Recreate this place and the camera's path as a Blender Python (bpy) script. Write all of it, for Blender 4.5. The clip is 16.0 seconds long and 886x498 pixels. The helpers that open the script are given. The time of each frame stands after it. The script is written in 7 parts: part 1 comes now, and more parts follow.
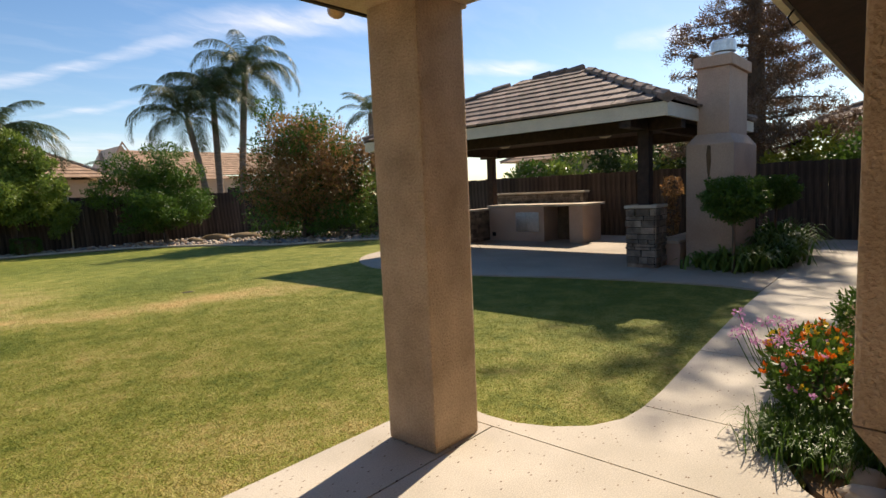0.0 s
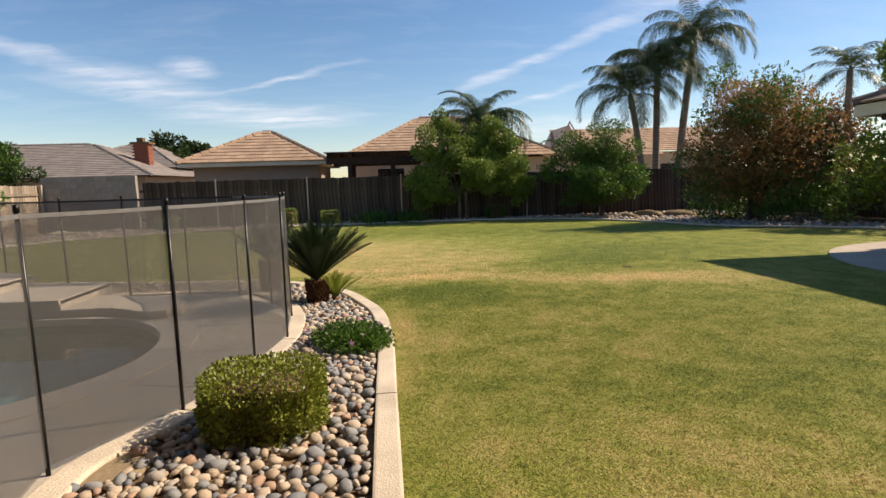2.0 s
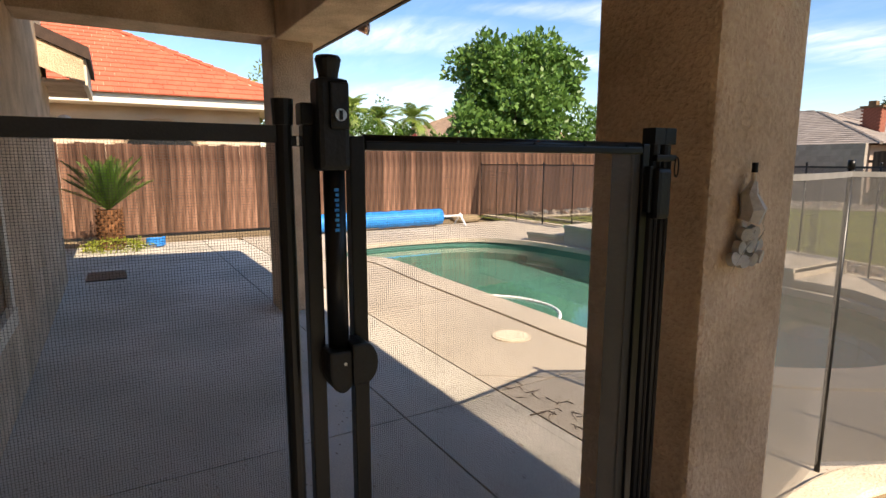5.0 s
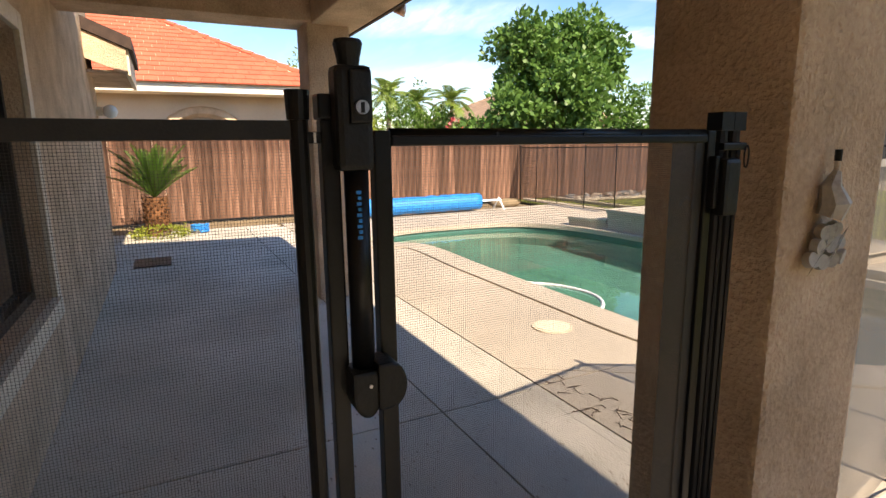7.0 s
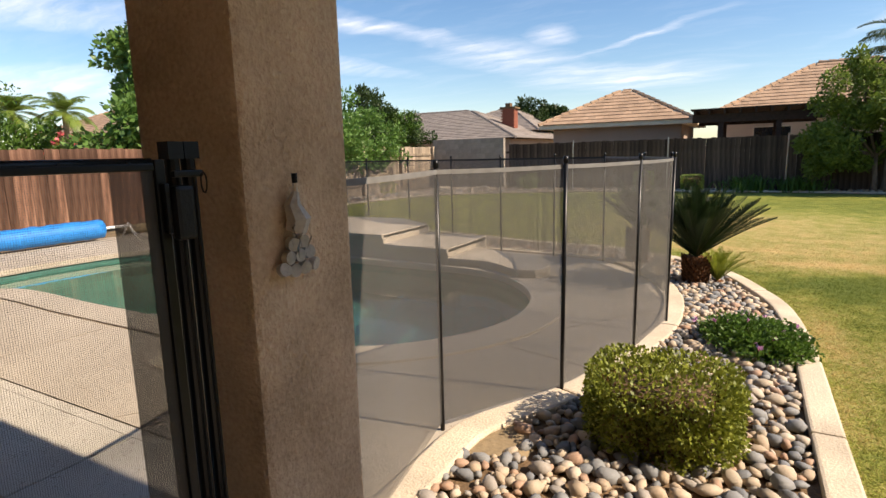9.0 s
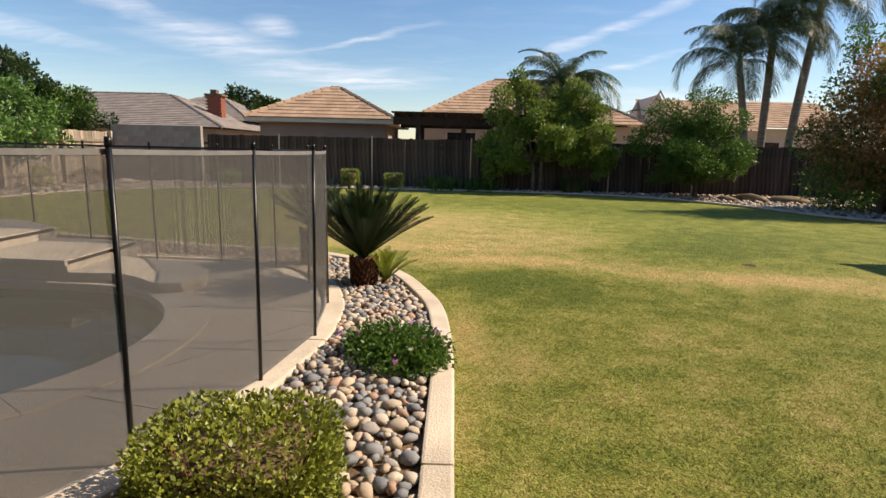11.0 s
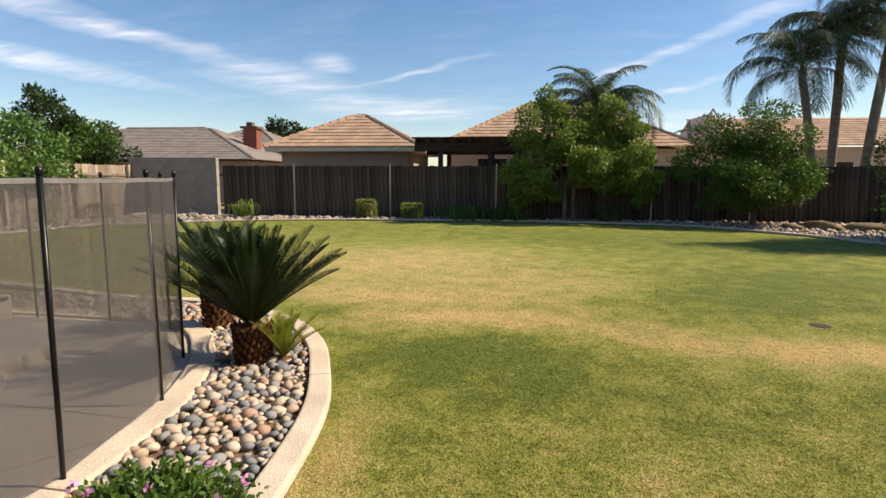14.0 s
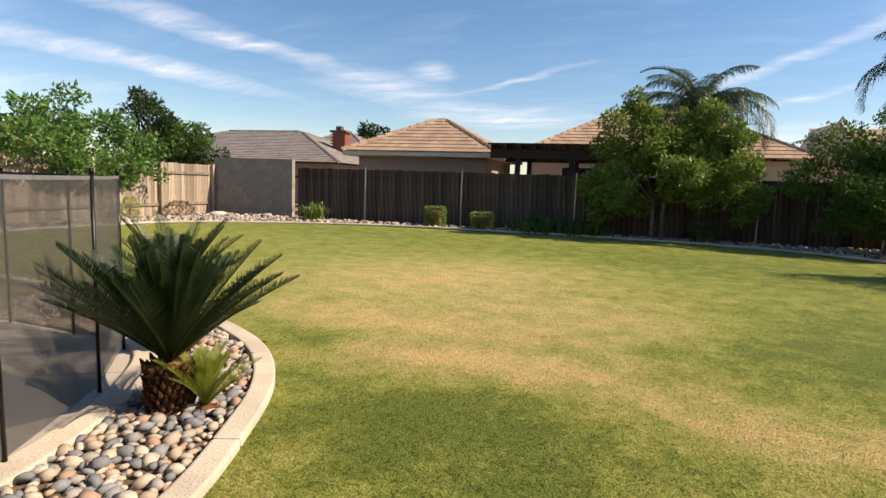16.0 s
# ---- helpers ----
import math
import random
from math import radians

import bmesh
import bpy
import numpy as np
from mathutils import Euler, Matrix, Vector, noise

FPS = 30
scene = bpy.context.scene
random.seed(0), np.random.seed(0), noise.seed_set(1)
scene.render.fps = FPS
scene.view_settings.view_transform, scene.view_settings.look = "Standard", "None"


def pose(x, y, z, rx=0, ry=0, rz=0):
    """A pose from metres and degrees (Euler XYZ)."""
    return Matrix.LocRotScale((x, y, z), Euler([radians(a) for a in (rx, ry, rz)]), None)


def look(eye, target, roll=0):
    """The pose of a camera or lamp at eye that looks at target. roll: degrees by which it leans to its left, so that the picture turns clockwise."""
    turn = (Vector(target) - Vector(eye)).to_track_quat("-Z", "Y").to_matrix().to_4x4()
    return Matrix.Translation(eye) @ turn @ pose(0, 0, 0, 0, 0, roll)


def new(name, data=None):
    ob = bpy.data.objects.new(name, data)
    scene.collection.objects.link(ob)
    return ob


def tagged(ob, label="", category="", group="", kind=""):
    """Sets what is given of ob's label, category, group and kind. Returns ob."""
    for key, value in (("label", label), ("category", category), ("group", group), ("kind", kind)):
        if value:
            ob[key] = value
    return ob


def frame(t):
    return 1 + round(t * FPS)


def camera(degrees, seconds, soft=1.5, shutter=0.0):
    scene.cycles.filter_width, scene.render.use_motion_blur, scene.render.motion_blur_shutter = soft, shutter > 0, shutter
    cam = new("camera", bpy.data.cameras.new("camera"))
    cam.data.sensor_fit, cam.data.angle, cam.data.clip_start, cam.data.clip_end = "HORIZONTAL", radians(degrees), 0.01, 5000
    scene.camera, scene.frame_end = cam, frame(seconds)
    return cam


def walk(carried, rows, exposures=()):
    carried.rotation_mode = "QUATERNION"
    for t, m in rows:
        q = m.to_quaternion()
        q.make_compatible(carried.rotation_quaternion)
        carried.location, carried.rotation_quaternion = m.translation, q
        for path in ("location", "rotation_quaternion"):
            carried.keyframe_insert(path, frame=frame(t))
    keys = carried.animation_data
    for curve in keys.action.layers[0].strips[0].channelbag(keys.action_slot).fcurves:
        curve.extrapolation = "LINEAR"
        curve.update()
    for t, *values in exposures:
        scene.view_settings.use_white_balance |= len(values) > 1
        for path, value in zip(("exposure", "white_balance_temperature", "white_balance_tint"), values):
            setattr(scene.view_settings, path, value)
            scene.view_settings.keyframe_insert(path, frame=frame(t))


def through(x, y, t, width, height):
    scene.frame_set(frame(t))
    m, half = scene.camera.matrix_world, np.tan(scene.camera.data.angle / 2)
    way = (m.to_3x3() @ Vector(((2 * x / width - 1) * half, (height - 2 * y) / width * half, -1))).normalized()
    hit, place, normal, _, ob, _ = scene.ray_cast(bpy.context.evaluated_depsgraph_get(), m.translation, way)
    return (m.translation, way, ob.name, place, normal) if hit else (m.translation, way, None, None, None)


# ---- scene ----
cam = camera(78.0, 16.0, soft=1.5)
walk(cam, [
    (0, pose(-1.968, -1.894, 1.372, 83.97, 0, -47.82) @ pose(0, 0, 0, 0, 0, -2.54)),
    (0.5, pose(-1.993, -1.808, 1.367, 83.14, 0, -36.49) @ pose(0, 0, 0, 0, 0, -1.73)),
    (1, pose(-2.079, -1.688, 1.378, 82.56, 0, -28.27) @ pose(0, 0, 0, 0, 0, -1.18)),
    (1.5, pose(-2.126, -1.548, 1.367, 83.38, 0, -19.49) @ pose(0, 0, 0, 0, 0, -1.76)),
    (2, pose(-2.120, -1.444, 1.376, 83.12, 0, -5.59) @ pose(0, 0, 0, 0, 0, -1.69)),
    (2.5, pose(-2.126, -1.348, 1.385, 83.17, 0, 11.71) @ pose(0, 0, 0, 0, 0, -1.17)),
    (3, pose(-2.170, -1.326, 1.371, 82.69, 0, 26.49) @ pose(0, 0, 0, 0, 0, -1.54)),
    (3.5, pose(-2.346, -1.309, 1.364, 81.85, 0, 37.52) @ pose(0, 0, 0, 0, 0, -0.90)),
    (4, pose(-2.555, -1.255, 1.367, 81.34, 0, 47.84) @ pose(0, 0, 0, 0, 0, -0.25)),
    (4.5, pose(-2.696, -1.239, 1.321, 81.82, 0, 55.85) @ pose(0, 0, 0, 0, 0, 0.24)),
    (7, pose(-2.872, -1.175, 1.340, 79.32, 0, 63.35) @ pose(0, 0, 0, 0, 0, -0.72)),
    (7.5, pose(-2.856, -1.154, 1.353, 79.34, 0, 57.27) @ pose(0, 0, 0, 0, 0, -0.73)),
    (8, pose(-2.813, -1.099, 1.354, 80.45, 0, 47.30) @ pose(0, 0, 0, 0, 0, -1.36)),
    (8.5, pose(-2.721, -1.000, 1.353, 80.34, 0, 37.54) @ pose(0, 0, 0, 0, 0, -1.31)),
    (9, pose(-2.573, -0.919, 1.357, 80.23, 0, 29.30) @ pose(0, 0, 0, 0, 0, -1.45)),
    (9.5, pose(-2.458, -0.824, 1.345, 80.34, 0, 20.02) @ pose(0, 0, 0, 0, 0, -1.45)),
    (10, pose(-2.367, -0.612, 1.323, 79.59, 0, 9.68) @ pose(0, 0, 0, 0, 0, -0.20)),
    (12.5, pose(-1.683, 0.671, 1.309, 81.33, 0, -1.29) @ pose(0, 0, 0, 0, 0, 1.76)),
    (13, pose(-1.521, 0.910, 1.329, 82.22, 0, 2.42) @ pose(0, 0, 0, 0, 0, 1.68)),
    (13.5, pose(-1.392, 1.293, 1.294, 82.44, 0, 5.62) @ pose(0, 0, 0, 0, 0, 1.21)),
    (14, pose(-1.240, 1.565, 1.294, 82.64, 0, 6.67) @ pose(0, 0, 0, 0, 0, 0.24)),
    (14.5, pose(-1.073, 1.879, 1.311, 83.73, 0, 8.97) @ pose(0, 0, 0, 0, 0, 0.88)),
    (15, pose(-1.063, 2.260, 1.306, 82.71, 0, 10.70) @ pose(0, 0, 0, 0, 0, 1.88)),
    (15.5, pose(-0.909, 2.488, 1.279, 82.82, 0, 11.98) @ pose(0, 0, 0, 0, 0, 1.75)),
    (16, pose(-0.712, 2.701, 1.313, 83.22, 0, 16.43) @ pose(0, 0, 0, 0, 0, 2.01)),
], [(t, e, 7100, 16) for t, e in ((0, 0.64), (1.5, 0.54), (2.5, 0.55), (3.5, 0.73), (4.5, 1.04), (7, 1.34), (8, 1.13), (9, 0.84), (10, 0.62), (12.5, 0.62), (16, 0.66))])

# ---- world, sun ----
SUN_AZ = math.atan2(0.17, 0.985)      # direction to the sun, from +x towards +y
SUN_EL = radians(40)
world = bpy.data.worlds.new("sky")
scene.world = world
world.use_nodes = True
wn, wl = world.node_tree.nodes, world.node_tree.links
bg = wn["Background"]
sky = wn.new("ShaderNodeTexSky")
sky.sky_type = "NISHITA"
sky.sun_disc = False
sky.sun_elevation = SUN_EL
sky.sun_rotation = math.pi / 2 - SUN_AZ
sky.air_density, sky.dust_density, sky.ozone_density = 1.0, 0.25, 2.5
wtc = wn.new("ShaderNodeTexCoord")
wsep = wn.new("ShaderNodeSeparateXYZ")
wl.new(wtc.outputs["Generated"], wsep.inputs[0])
# thin cirrus: the direction projected on a high flat layer
wadd = wn.new("ShaderNodeMath"); wadd.operation = "ADD"; wadd.inputs[1].default_value = 0.12
wl.new(wsep.outputs["Z"], wadd.inputs[0])
wdiv = wn.new("ShaderNodeVectorMath"); wdiv.operation = "DIVIDE"
wl.new(wtc.outputs["Generated"], wdiv.inputs[0])
wl.new(wadd.outputs[0], wdiv.inputs[1])
wflat = wn.new("ShaderNodeVectorMath"); wflat.operation = "MULTIPLY"; wflat.inputs[1].default_value = (1, 1, 0)
wl.new(wdiv.outputs[0], wflat.inputs[0])
wwarp = wn.new("ShaderNodeTexNoise")
wwarp.inputs["Scale"].default_value, wwarp.inputs["Detail"].default_value, wwarp.inputs["Roughness"].default_value = 2.2, 5, 0.55
wl.new(wflat.outputs[0], wwarp.inputs["Vector"])
wbend = wn.new("ShaderNodeVectorMath"); wbend.operation = "MULTIPLY_ADD"
wbend.inputs[1].default_value = (0.30, 0.30, 0)
wl.new(wwarp.outputs["Color"], wbend.inputs[0]); wl.new(wflat.outputs[0], wbend.inputs[2])
wmap = wn.new("ShaderNodeMapping")
wmap.inputs["Rotation"].default_value = (0, 0, radians(-62))
wmap.inputs["Scale"].default_value = (0.7, 2.6, 1.0)
wl.new(wbend.outputs[0], wmap.inputs[0])
wnoi = wn.new("ShaderNodeTexNoise")
wnoi.inputs["Scale"].default_value = 2.6
wnoi.inputs["Detail"].default_value = 8
wnoi.inputs["Roughness"].default_value = 0.6
wl.new(wmap.outputs[0], wnoi.inputs["Vector"])


def wisp(x0, y0, x1, y1, wide, dense):
    """One streak of cirrus between two places of the flat layer, fading to its edges."""
    mp = wn.new("ShaderNodeMapping"); mp.vector_type = "TEXTURE"
    mp.inputs["Location"].default_value = ((x0 + x1) / 2 + 0.15, (y0 + y1) / 2 + 0.15, 0)
    mp.inputs["Rotation"].default_value = (0, 0, math.atan2(y1 - y0, x1 - x0))
    mp.inputs["Scale"].default_value = (math.hypot(x1 - x0, y1 - y0) * 0.78, wide * 1.25, 1)
    gr = wn.new("ShaderNodeTexGradient"); gr.gradient_type = "SPHERICAL"
    am = wn.new("ShaderNodeMath"); am.operation = "MULTIPLY"; am.inputs[1].default_value = dense * 0.62
    wl.new(wbend.outputs[0], mp.inputs[0]); wl.new(mp.outputs[0], gr.inputs[0]); wl.new(gr.outputs["Fac"], am.inputs[0])
    return am.outputs[0]


wsum = None
for w_ in ((-2.7, 1.7, -2.15, 3.05, 0.16, 1.3), (-2.0, 1.7, -1.5, 2.8, 0.13, 1.1), (-1.5, 2.85, -1.15, 3.7, 0.30, 1.0), (-0.98, 2.85, -0.92, 3.1, 0.12, 1.0), (-0.85, 3.36, -0.2, 3.02, 0.055, 1.0), (-1.3, 3.9, -0.3, 4.2, 0.35, 1.1),
           (0.45, 3.5, 1.1, 2.35, 0.075, 0.9), (1.05, 2.25, 1.7, 1.6, 0.16, 1.2), (0.85, 3.9, 1.3, 3.2, 0.06, 0.7), (2.25, 1.85, 2.6, 1.6, 0.13, 1.3), (2.55, 1.1, 2.75, 0.9, 0.13, 1.3), (-3.0, 0.9, -2.4, 1.6, 0.22, 1.1),
           (-4.4, 1.2, -3.2, 2.6, 0.40, 1.0), (0.3, 5.0, 2.2, 4.2, 0.40, 0.9), (-0.6, -2.0, 1.4, -3.0, 0.45, 1.0), (2.5, -2.4, 3.6, -1.0, 0.4, 1.0)):
    w_ = wisp(*w_)
    if wsum is None:
        wsum = w_
    else:
        ad_ = wn.new("ShaderNodeMath"); ad_.operation = "ADD"
        wl.new(wsum, ad_.inputs[0]); wl.new(w_, ad_.inputs[1])
        wsum = ad_.outputs[0]
wtex = wn.new("ShaderNodeMapRange")
wtex.inputs["From Min"].default_value, wtex.inputs["From Max"].default_value = 0.30, 0.66
wtex.inputs["To Min"].default_value, wtex.inputs["To Max"].default_value = 0.12, 1.1
wl.new(wnoi.outputs["Fac"], wtex.inputs["Value"])
wmul = wn.new("ShaderNodeMath"); wmul.operation = "MULTIPLY"
wl.new(wsum, wmul.inputs[0]); wl.new(wtex.outputs[0], wmul.inputs[1])
# a faint even veil besides
wveil = wn.new("ShaderNodeMapRange")
wveil.inputs["From Min"].default_value, wveil.inputs["From Max"].default_value = 0.48, 0.80
wveil.inputs["To Max"].default_value = 0.09
wl.new(wnoi.outputs["Fac"], wveil.inputs["Value"])
wramp = wn.new("ShaderNodeMath"); wramp.operation = "ADD"; wramp.use_clamp = True
wl.new(wmul.outputs[0], wramp.inputs[0]); wl.new(wveil.outputs[0], wramp.inputs[1])
wmix = wn.new("ShaderNodeMix"); wmix.data_type = "RGBA"
wl.new(wramp.outputs[0], wmix.inputs["Factor"])
whs = wn.new("ShaderNodeHueSaturation")
whs.inputs["Saturation"].default_value = 1.2
wl.new(sky.outputs[0], whs.inputs["Color"])
wl.new(whs.outputs[0], wmix.inputs["A"])
wmix.inputs["B"].default_value = (7.4, 7.8, 8.5, 1)
wl.new(wmix.outputs["Result"], bg.inputs["Color"])
bg.inputs["Strength"].default_value = 0.096
sun = new("sun", bpy.data.lights.new("sun", "SUN"))
sun.data.energy, sun.data.angle, sun.data.color = 4.65, radians(0.53), (1.0, 0.90, 0.73)
sun.matrix_world = look((20 * math.cos(SUN_EL) * math.cos(SUN_AZ), 20 * math.cos(SUN_EL) * math.sin(SUN_AZ), 20 * math.sin(SUN_EL)), (0, 0, 0))


# ---- materials ----
def mat(name, base, rough=0.8, scale=8.0, var=0.25, bump=0.3, grain=60.0, metal=0.0, tint=None, per="", pv=0.38, spec=0.4, stretch=(1, 1, 1), bdist=0.01):
    """A surface with stains (scale) and grain (grain), in metres of the object; per: island or object, for alike pieces of varied tone."""
    m = bpy.data.materials.new(name)
    m.use_nodes = True
    n, l = m.node_tree.nodes, m.node_tree.links
    p = n["Principled BSDF"]
    p.inputs["Roughness"].default_value, p.inputs["Metallic"].default_value = rough, metal
    p.inputs["Specular IOR Level"].default_value = spec
    tc = n.new("ShaderNodeTexCoord")
    mp = n.new("ShaderNodeMapping")
    mp.inputs["Scale"].default_value = stretch
    l.new(tc.outputs["Object"], mp.inputs[0])
    a, b = n.new("ShaderNodeTexNoise"), n.new("ShaderNodeTexNoise")
    for node, s, d in ((a, scale, 5), (b, grain, 3)):
        node.inputs["Scale"].default_value, node.inputs["Detail"].default_value = s, d
        l.new(mp.outputs[0], node.inputs["Vector"])
    mx = n.new("ShaderNodeMix"); mx.data_type = "RGBA"
    lo = [c * (1 - var) for c in base]
    hi = [min(c * (1 + var), 0.95) for c in (tint or base)]
    mx.inputs["A"].default_value, mx.inputs["B"].default_value = (*lo, 1), (*hi, 1)
    mr = n.new("ShaderNodeMapRange")
    mr.inputs["From Min"].default_value, mr.inputs["From Max"].default_value = 0.3, 0.7
    l.new(a.outputs["Fac"], mr.inputs["Value"])
    l.new(mr.outputs[0], mx.inputs["Factor"])
    g = n.new("ShaderNodeMix"); g.data_type = "RGBA"; g.blend_type = "OVERLAY"
    g.inputs["Factor"].default_value = 0.35
    l.new(mx.outputs["Result"], g.inputs["A"])
    l.new(b.outputs["Fac"], g.inputs["B"])
    col = g.outputs["Result"]
    if per:
        src = n.new("ShaderNodeNewGeometry").outputs["Random Per Island"] if per == "island" else n.new("ShaderNodeObjectInfo").outputs["Random"]
        hs = n.new("ShaderNodeHueSaturation")
        r2 = n.new("ShaderNodeMapRange")
        r2.inputs["To Min"].default_value, r2.inputs["To Max"].default_value = 1 - pv, 1 + pv
        l.new(src, r2.inputs["Value"])
        l.new(r2.outputs[0], hs.inputs["Value"])
        l.new(col, hs.inputs["Color"])
        col = hs.outputs["Color"]
    l.new(col, p.inputs["Base Color"])
    if bump:
        bp = n.new("ShaderNodeBump")
        bp.inputs["Strength"].default_value, bp.inputs["Distance"].default_value = bump, bdist
        l.new(b.outputs["Fac"], bp.inputs["Height"])
        l.new(bp.outputs[0], p.inputs["Normal"])
    return m


def leaf_mat(name, a, b, rough=0.45, through=0.35):
    """Leaves: two tones by piece, some light let through."""
    m = bpy.data.materials.new(name)
    m.use_nodes = True
    n, l = m.node_tree.nodes, m.node_tree.links
    p = n["Principled BSDF"]
    p.inputs["Roughness"].default_value = rough
    p.inputs["Specular IOR Level"].default_value = 0.35
    geo = n.new("ShaderNodeNewGeometry")
    tc, ns = n.new("ShaderNodeTexCoord"), n.new("ShaderNodeTexNoise")
    ns.inputs["Scale"].default_value = 1.6
    l.new(tc.outputs["Object"], ns.inputs["Vector"])
    ad = n.new("ShaderNodeMath"); ad.operation = "MULTIPLY_ADD"
    ad.inputs[1].default_value, ad.inputs[2].default_value = 0.6, -0.05
    l.new(geo.outputs["Random Per Island"], ad.inputs[0])
    ad2 = n.new("ShaderNodeMath"); ad2.operation = "MULTIPLY_ADD"
    ad2.inputs[1].default_value = 0.8
    l.new(ns.outputs["Fac"], ad2.inputs[0])
    l.new(ad.outputs[0], ad2.inputs[2])
    mx = n.new("ShaderNodeMix"); mx.data_type = "RGBA"
    mx.inputs["A"].default_value, mx.inputs["B"].default_value = (*a, 1), (*b, 1)
    l.new(ad2.outputs[0], mx.inputs["Factor"])
    l.new(mx.outputs["Result"], p.inputs["Base Color"])
    tr = n.new("ShaderNodeBsdfTranslucent")
    l.new(mx.outputs["Result"], tr.inputs["Color"])
    sh = n.new("ShaderNodeMixShader")
    sh.inputs[0].default_value = through
    l.new(p.outputs[0], sh.inputs[1]); l.new(tr.outputs[0], sh.inputs[2])
    l.new(sh.outputs[0], n["Material Output"].inputs["Surface"])
    return m


def lawn_mat(name, blade=False):
    m = bpy.data.materials.new(name)
    m.use_nodes = True
    n, l = m.node_tree.nodes, m.node_tree.links
    p = n["Principled BSDF"]
    p.inputs["Roughness"].default_value = 0.7
    p.inputs["Specular IOR Level"].default_value = 0.12
    p.inputs["Sheen Weight"].default_value, p.inputs["Sheen Roughness"].default_value = 0.13, 0.45
    p.inputs["Sheen Tint"].default_value = (0.85, 0.80, 0.30, 1)
    at = n.new("ShaderNodeAttribute"); at.attribute_name = "dry"
    tc = n.new("ShaderNodeTexCoord")
    n1, n2 = n.new("ShaderNodeTexNoise"), n.new("ShaderNodeTexNoise")
    n1.inputs["Scale"].default_value, n1.inputs["Detail"].default_value = 2.6, 10
    n1.inputs["Roughness"].default_value = 0.70
    n2.inputs["Scale"].default_value, n2.inputs["Detail"].default_value = 30, 6
    for q in (n1, n2):
        l.new(tc.outputs["Object"], q.inputs["Vector"])
    f = n.new("ShaderNodeMath"); f.operation = "MULTIPLY_ADD"; f.inputs[1].default_value = 1.6
    f2 = n.new("ShaderNodeMath"); f2.operation = "ADD"; f2.inputs[1].default_value = -0.47
    l.new(n1.outputs["Fac"], f2.inputs[0]); l.new(f2.outputs[0], f.inputs[0]); l.new(at.outputs["Fac"], f.inputs[2])
    src = n2.outputs["Fac"] if not blade else n.new("ShaderNodeNewGeometry").outputs["Random Per Island"]
    f3 = n.new("ShaderNodeMath"); f3.operation = "MULTIPLY_ADD"; f3.inputs[1].default_value = 0.66 if blade else 0.9
    f4 = n.new("ShaderNodeMath"); f4.operation = "ADD"; f4.inputs[1].default_value = -0.33 if blade else -0.47
    l.new(f.outputs[0], f4.inputs[0]); l.new(src, f3.inputs[0]); l.new(f4.outputs[0], f3.inputs[2])
    rp = n.new("ShaderNodeValToRGB")
    e = rp.color_ramp.elements
    e[0].position, e[0].color = 0.0, (0.112, 0.150, 0.023, 1)
    e[1].position, e[1].color = 1.0, (0.60, 0.415, 0.18, 1)
    for pos, c in ((0.30, (0.242, 0.258, 0.048, 1)), (0.62, (0.39, 0.33, 0.115, 1))):
        k = e.new(pos); k.color = c
    l.new(f3.outputs[0], rp.inputs[0])
    l.new(rp.outputs[0], p.inputs["Base Color"])
    if blade:
        tl, ms = n.new("ShaderNodeBsdfTranslucent"), n.new("ShaderNodeMixShader")
        ms.inputs[0].default_value = 0.45
        l.new(rp.outputs[0], tl.inputs["Color"])
        l.new(p.outputs[0], ms.inputs[1]); l.new(tl.outputs[0], ms.inputs[2])
        l.new(ms.outputs[0], n["Material Output"].inputs["Surface"])
    else:
        bp = n.new("ShaderNodeBump")
        bp.inputs["Strength"].default_value, bp.inputs["Distance"].default_value = 0.8, 0.03
        n3 = n.new("ShaderNodeTexNoise"); n3.inputs["Scale"].default_value, n3.inputs["Detail"].default_value = 90, 3
        l.new(tc.outputs["Object"], n3.inputs["Vector"])
        l.new(n3.outputs["Fac"], bp.inputs["Height"]); l.new(bp.outputs[0], p.inputs["Normal"])
    return m


def mesh_mat(name, base, pitch, wire):
    """Woven safety mesh: square holes between threads, by the sheet's own metres."""
    m = bpy.data.materials.new(name)
    m.use_nodes = True
    n, l = m.node_tree.nodes, m.node_tree.links
    p = n["Principled BSDF"]
    p.inputs["Base Color"].default_value = (*base, 1)
    p.inputs["Roughness"].default_value = 0.55
    uv = n.new("ShaderNodeUVMap")
    sc = n.new("ShaderNodeVectorMath"); sc.operation = "SCALE"; sc.inputs["Scale"].default_value = 1 / pitch
    fr = n.new("ShaderNodeVectorMath"); fr.operation = "FRACTION"
    sp = n.new("ShaderNodeSeparateXYZ")
    l.new(uv.outputs[0], sc.inputs[0]); l.new(sc.outputs[0], fr.inputs[0]); l.new(fr.outputs[0], sp.inputs[0])
    c1, c2 = n.new("ShaderNodeMath"), n.new("ShaderNodeMath")
    for c, ax in ((c1, "X"), (c2, "Y")):
        c.operation = "LESS_THAN"; c.inputs[1].default_value = wire
        l.new(sp.outputs[ax], c.inputs[0])
    mxm = n.new("ShaderNodeMath"); mxm.operation = "MAXIMUM"
    l.new(c1.outputs[0], mxm.inputs[0]); l.new(c2.outputs[0], mxm.inputs[1])
    tr, sh = n.new("ShaderNodeBsdfTransparent"), n.new("ShaderNodeMixShader")
    l.new(mxm.outputs[0], sh.inputs[0]); l.new(tr.outputs[0], sh.inputs[1]); l.new(p.outputs[0], sh.inputs[2])
    l.new(sh.outputs[0], n["Material Output"].inputs["Surface"])
    return m


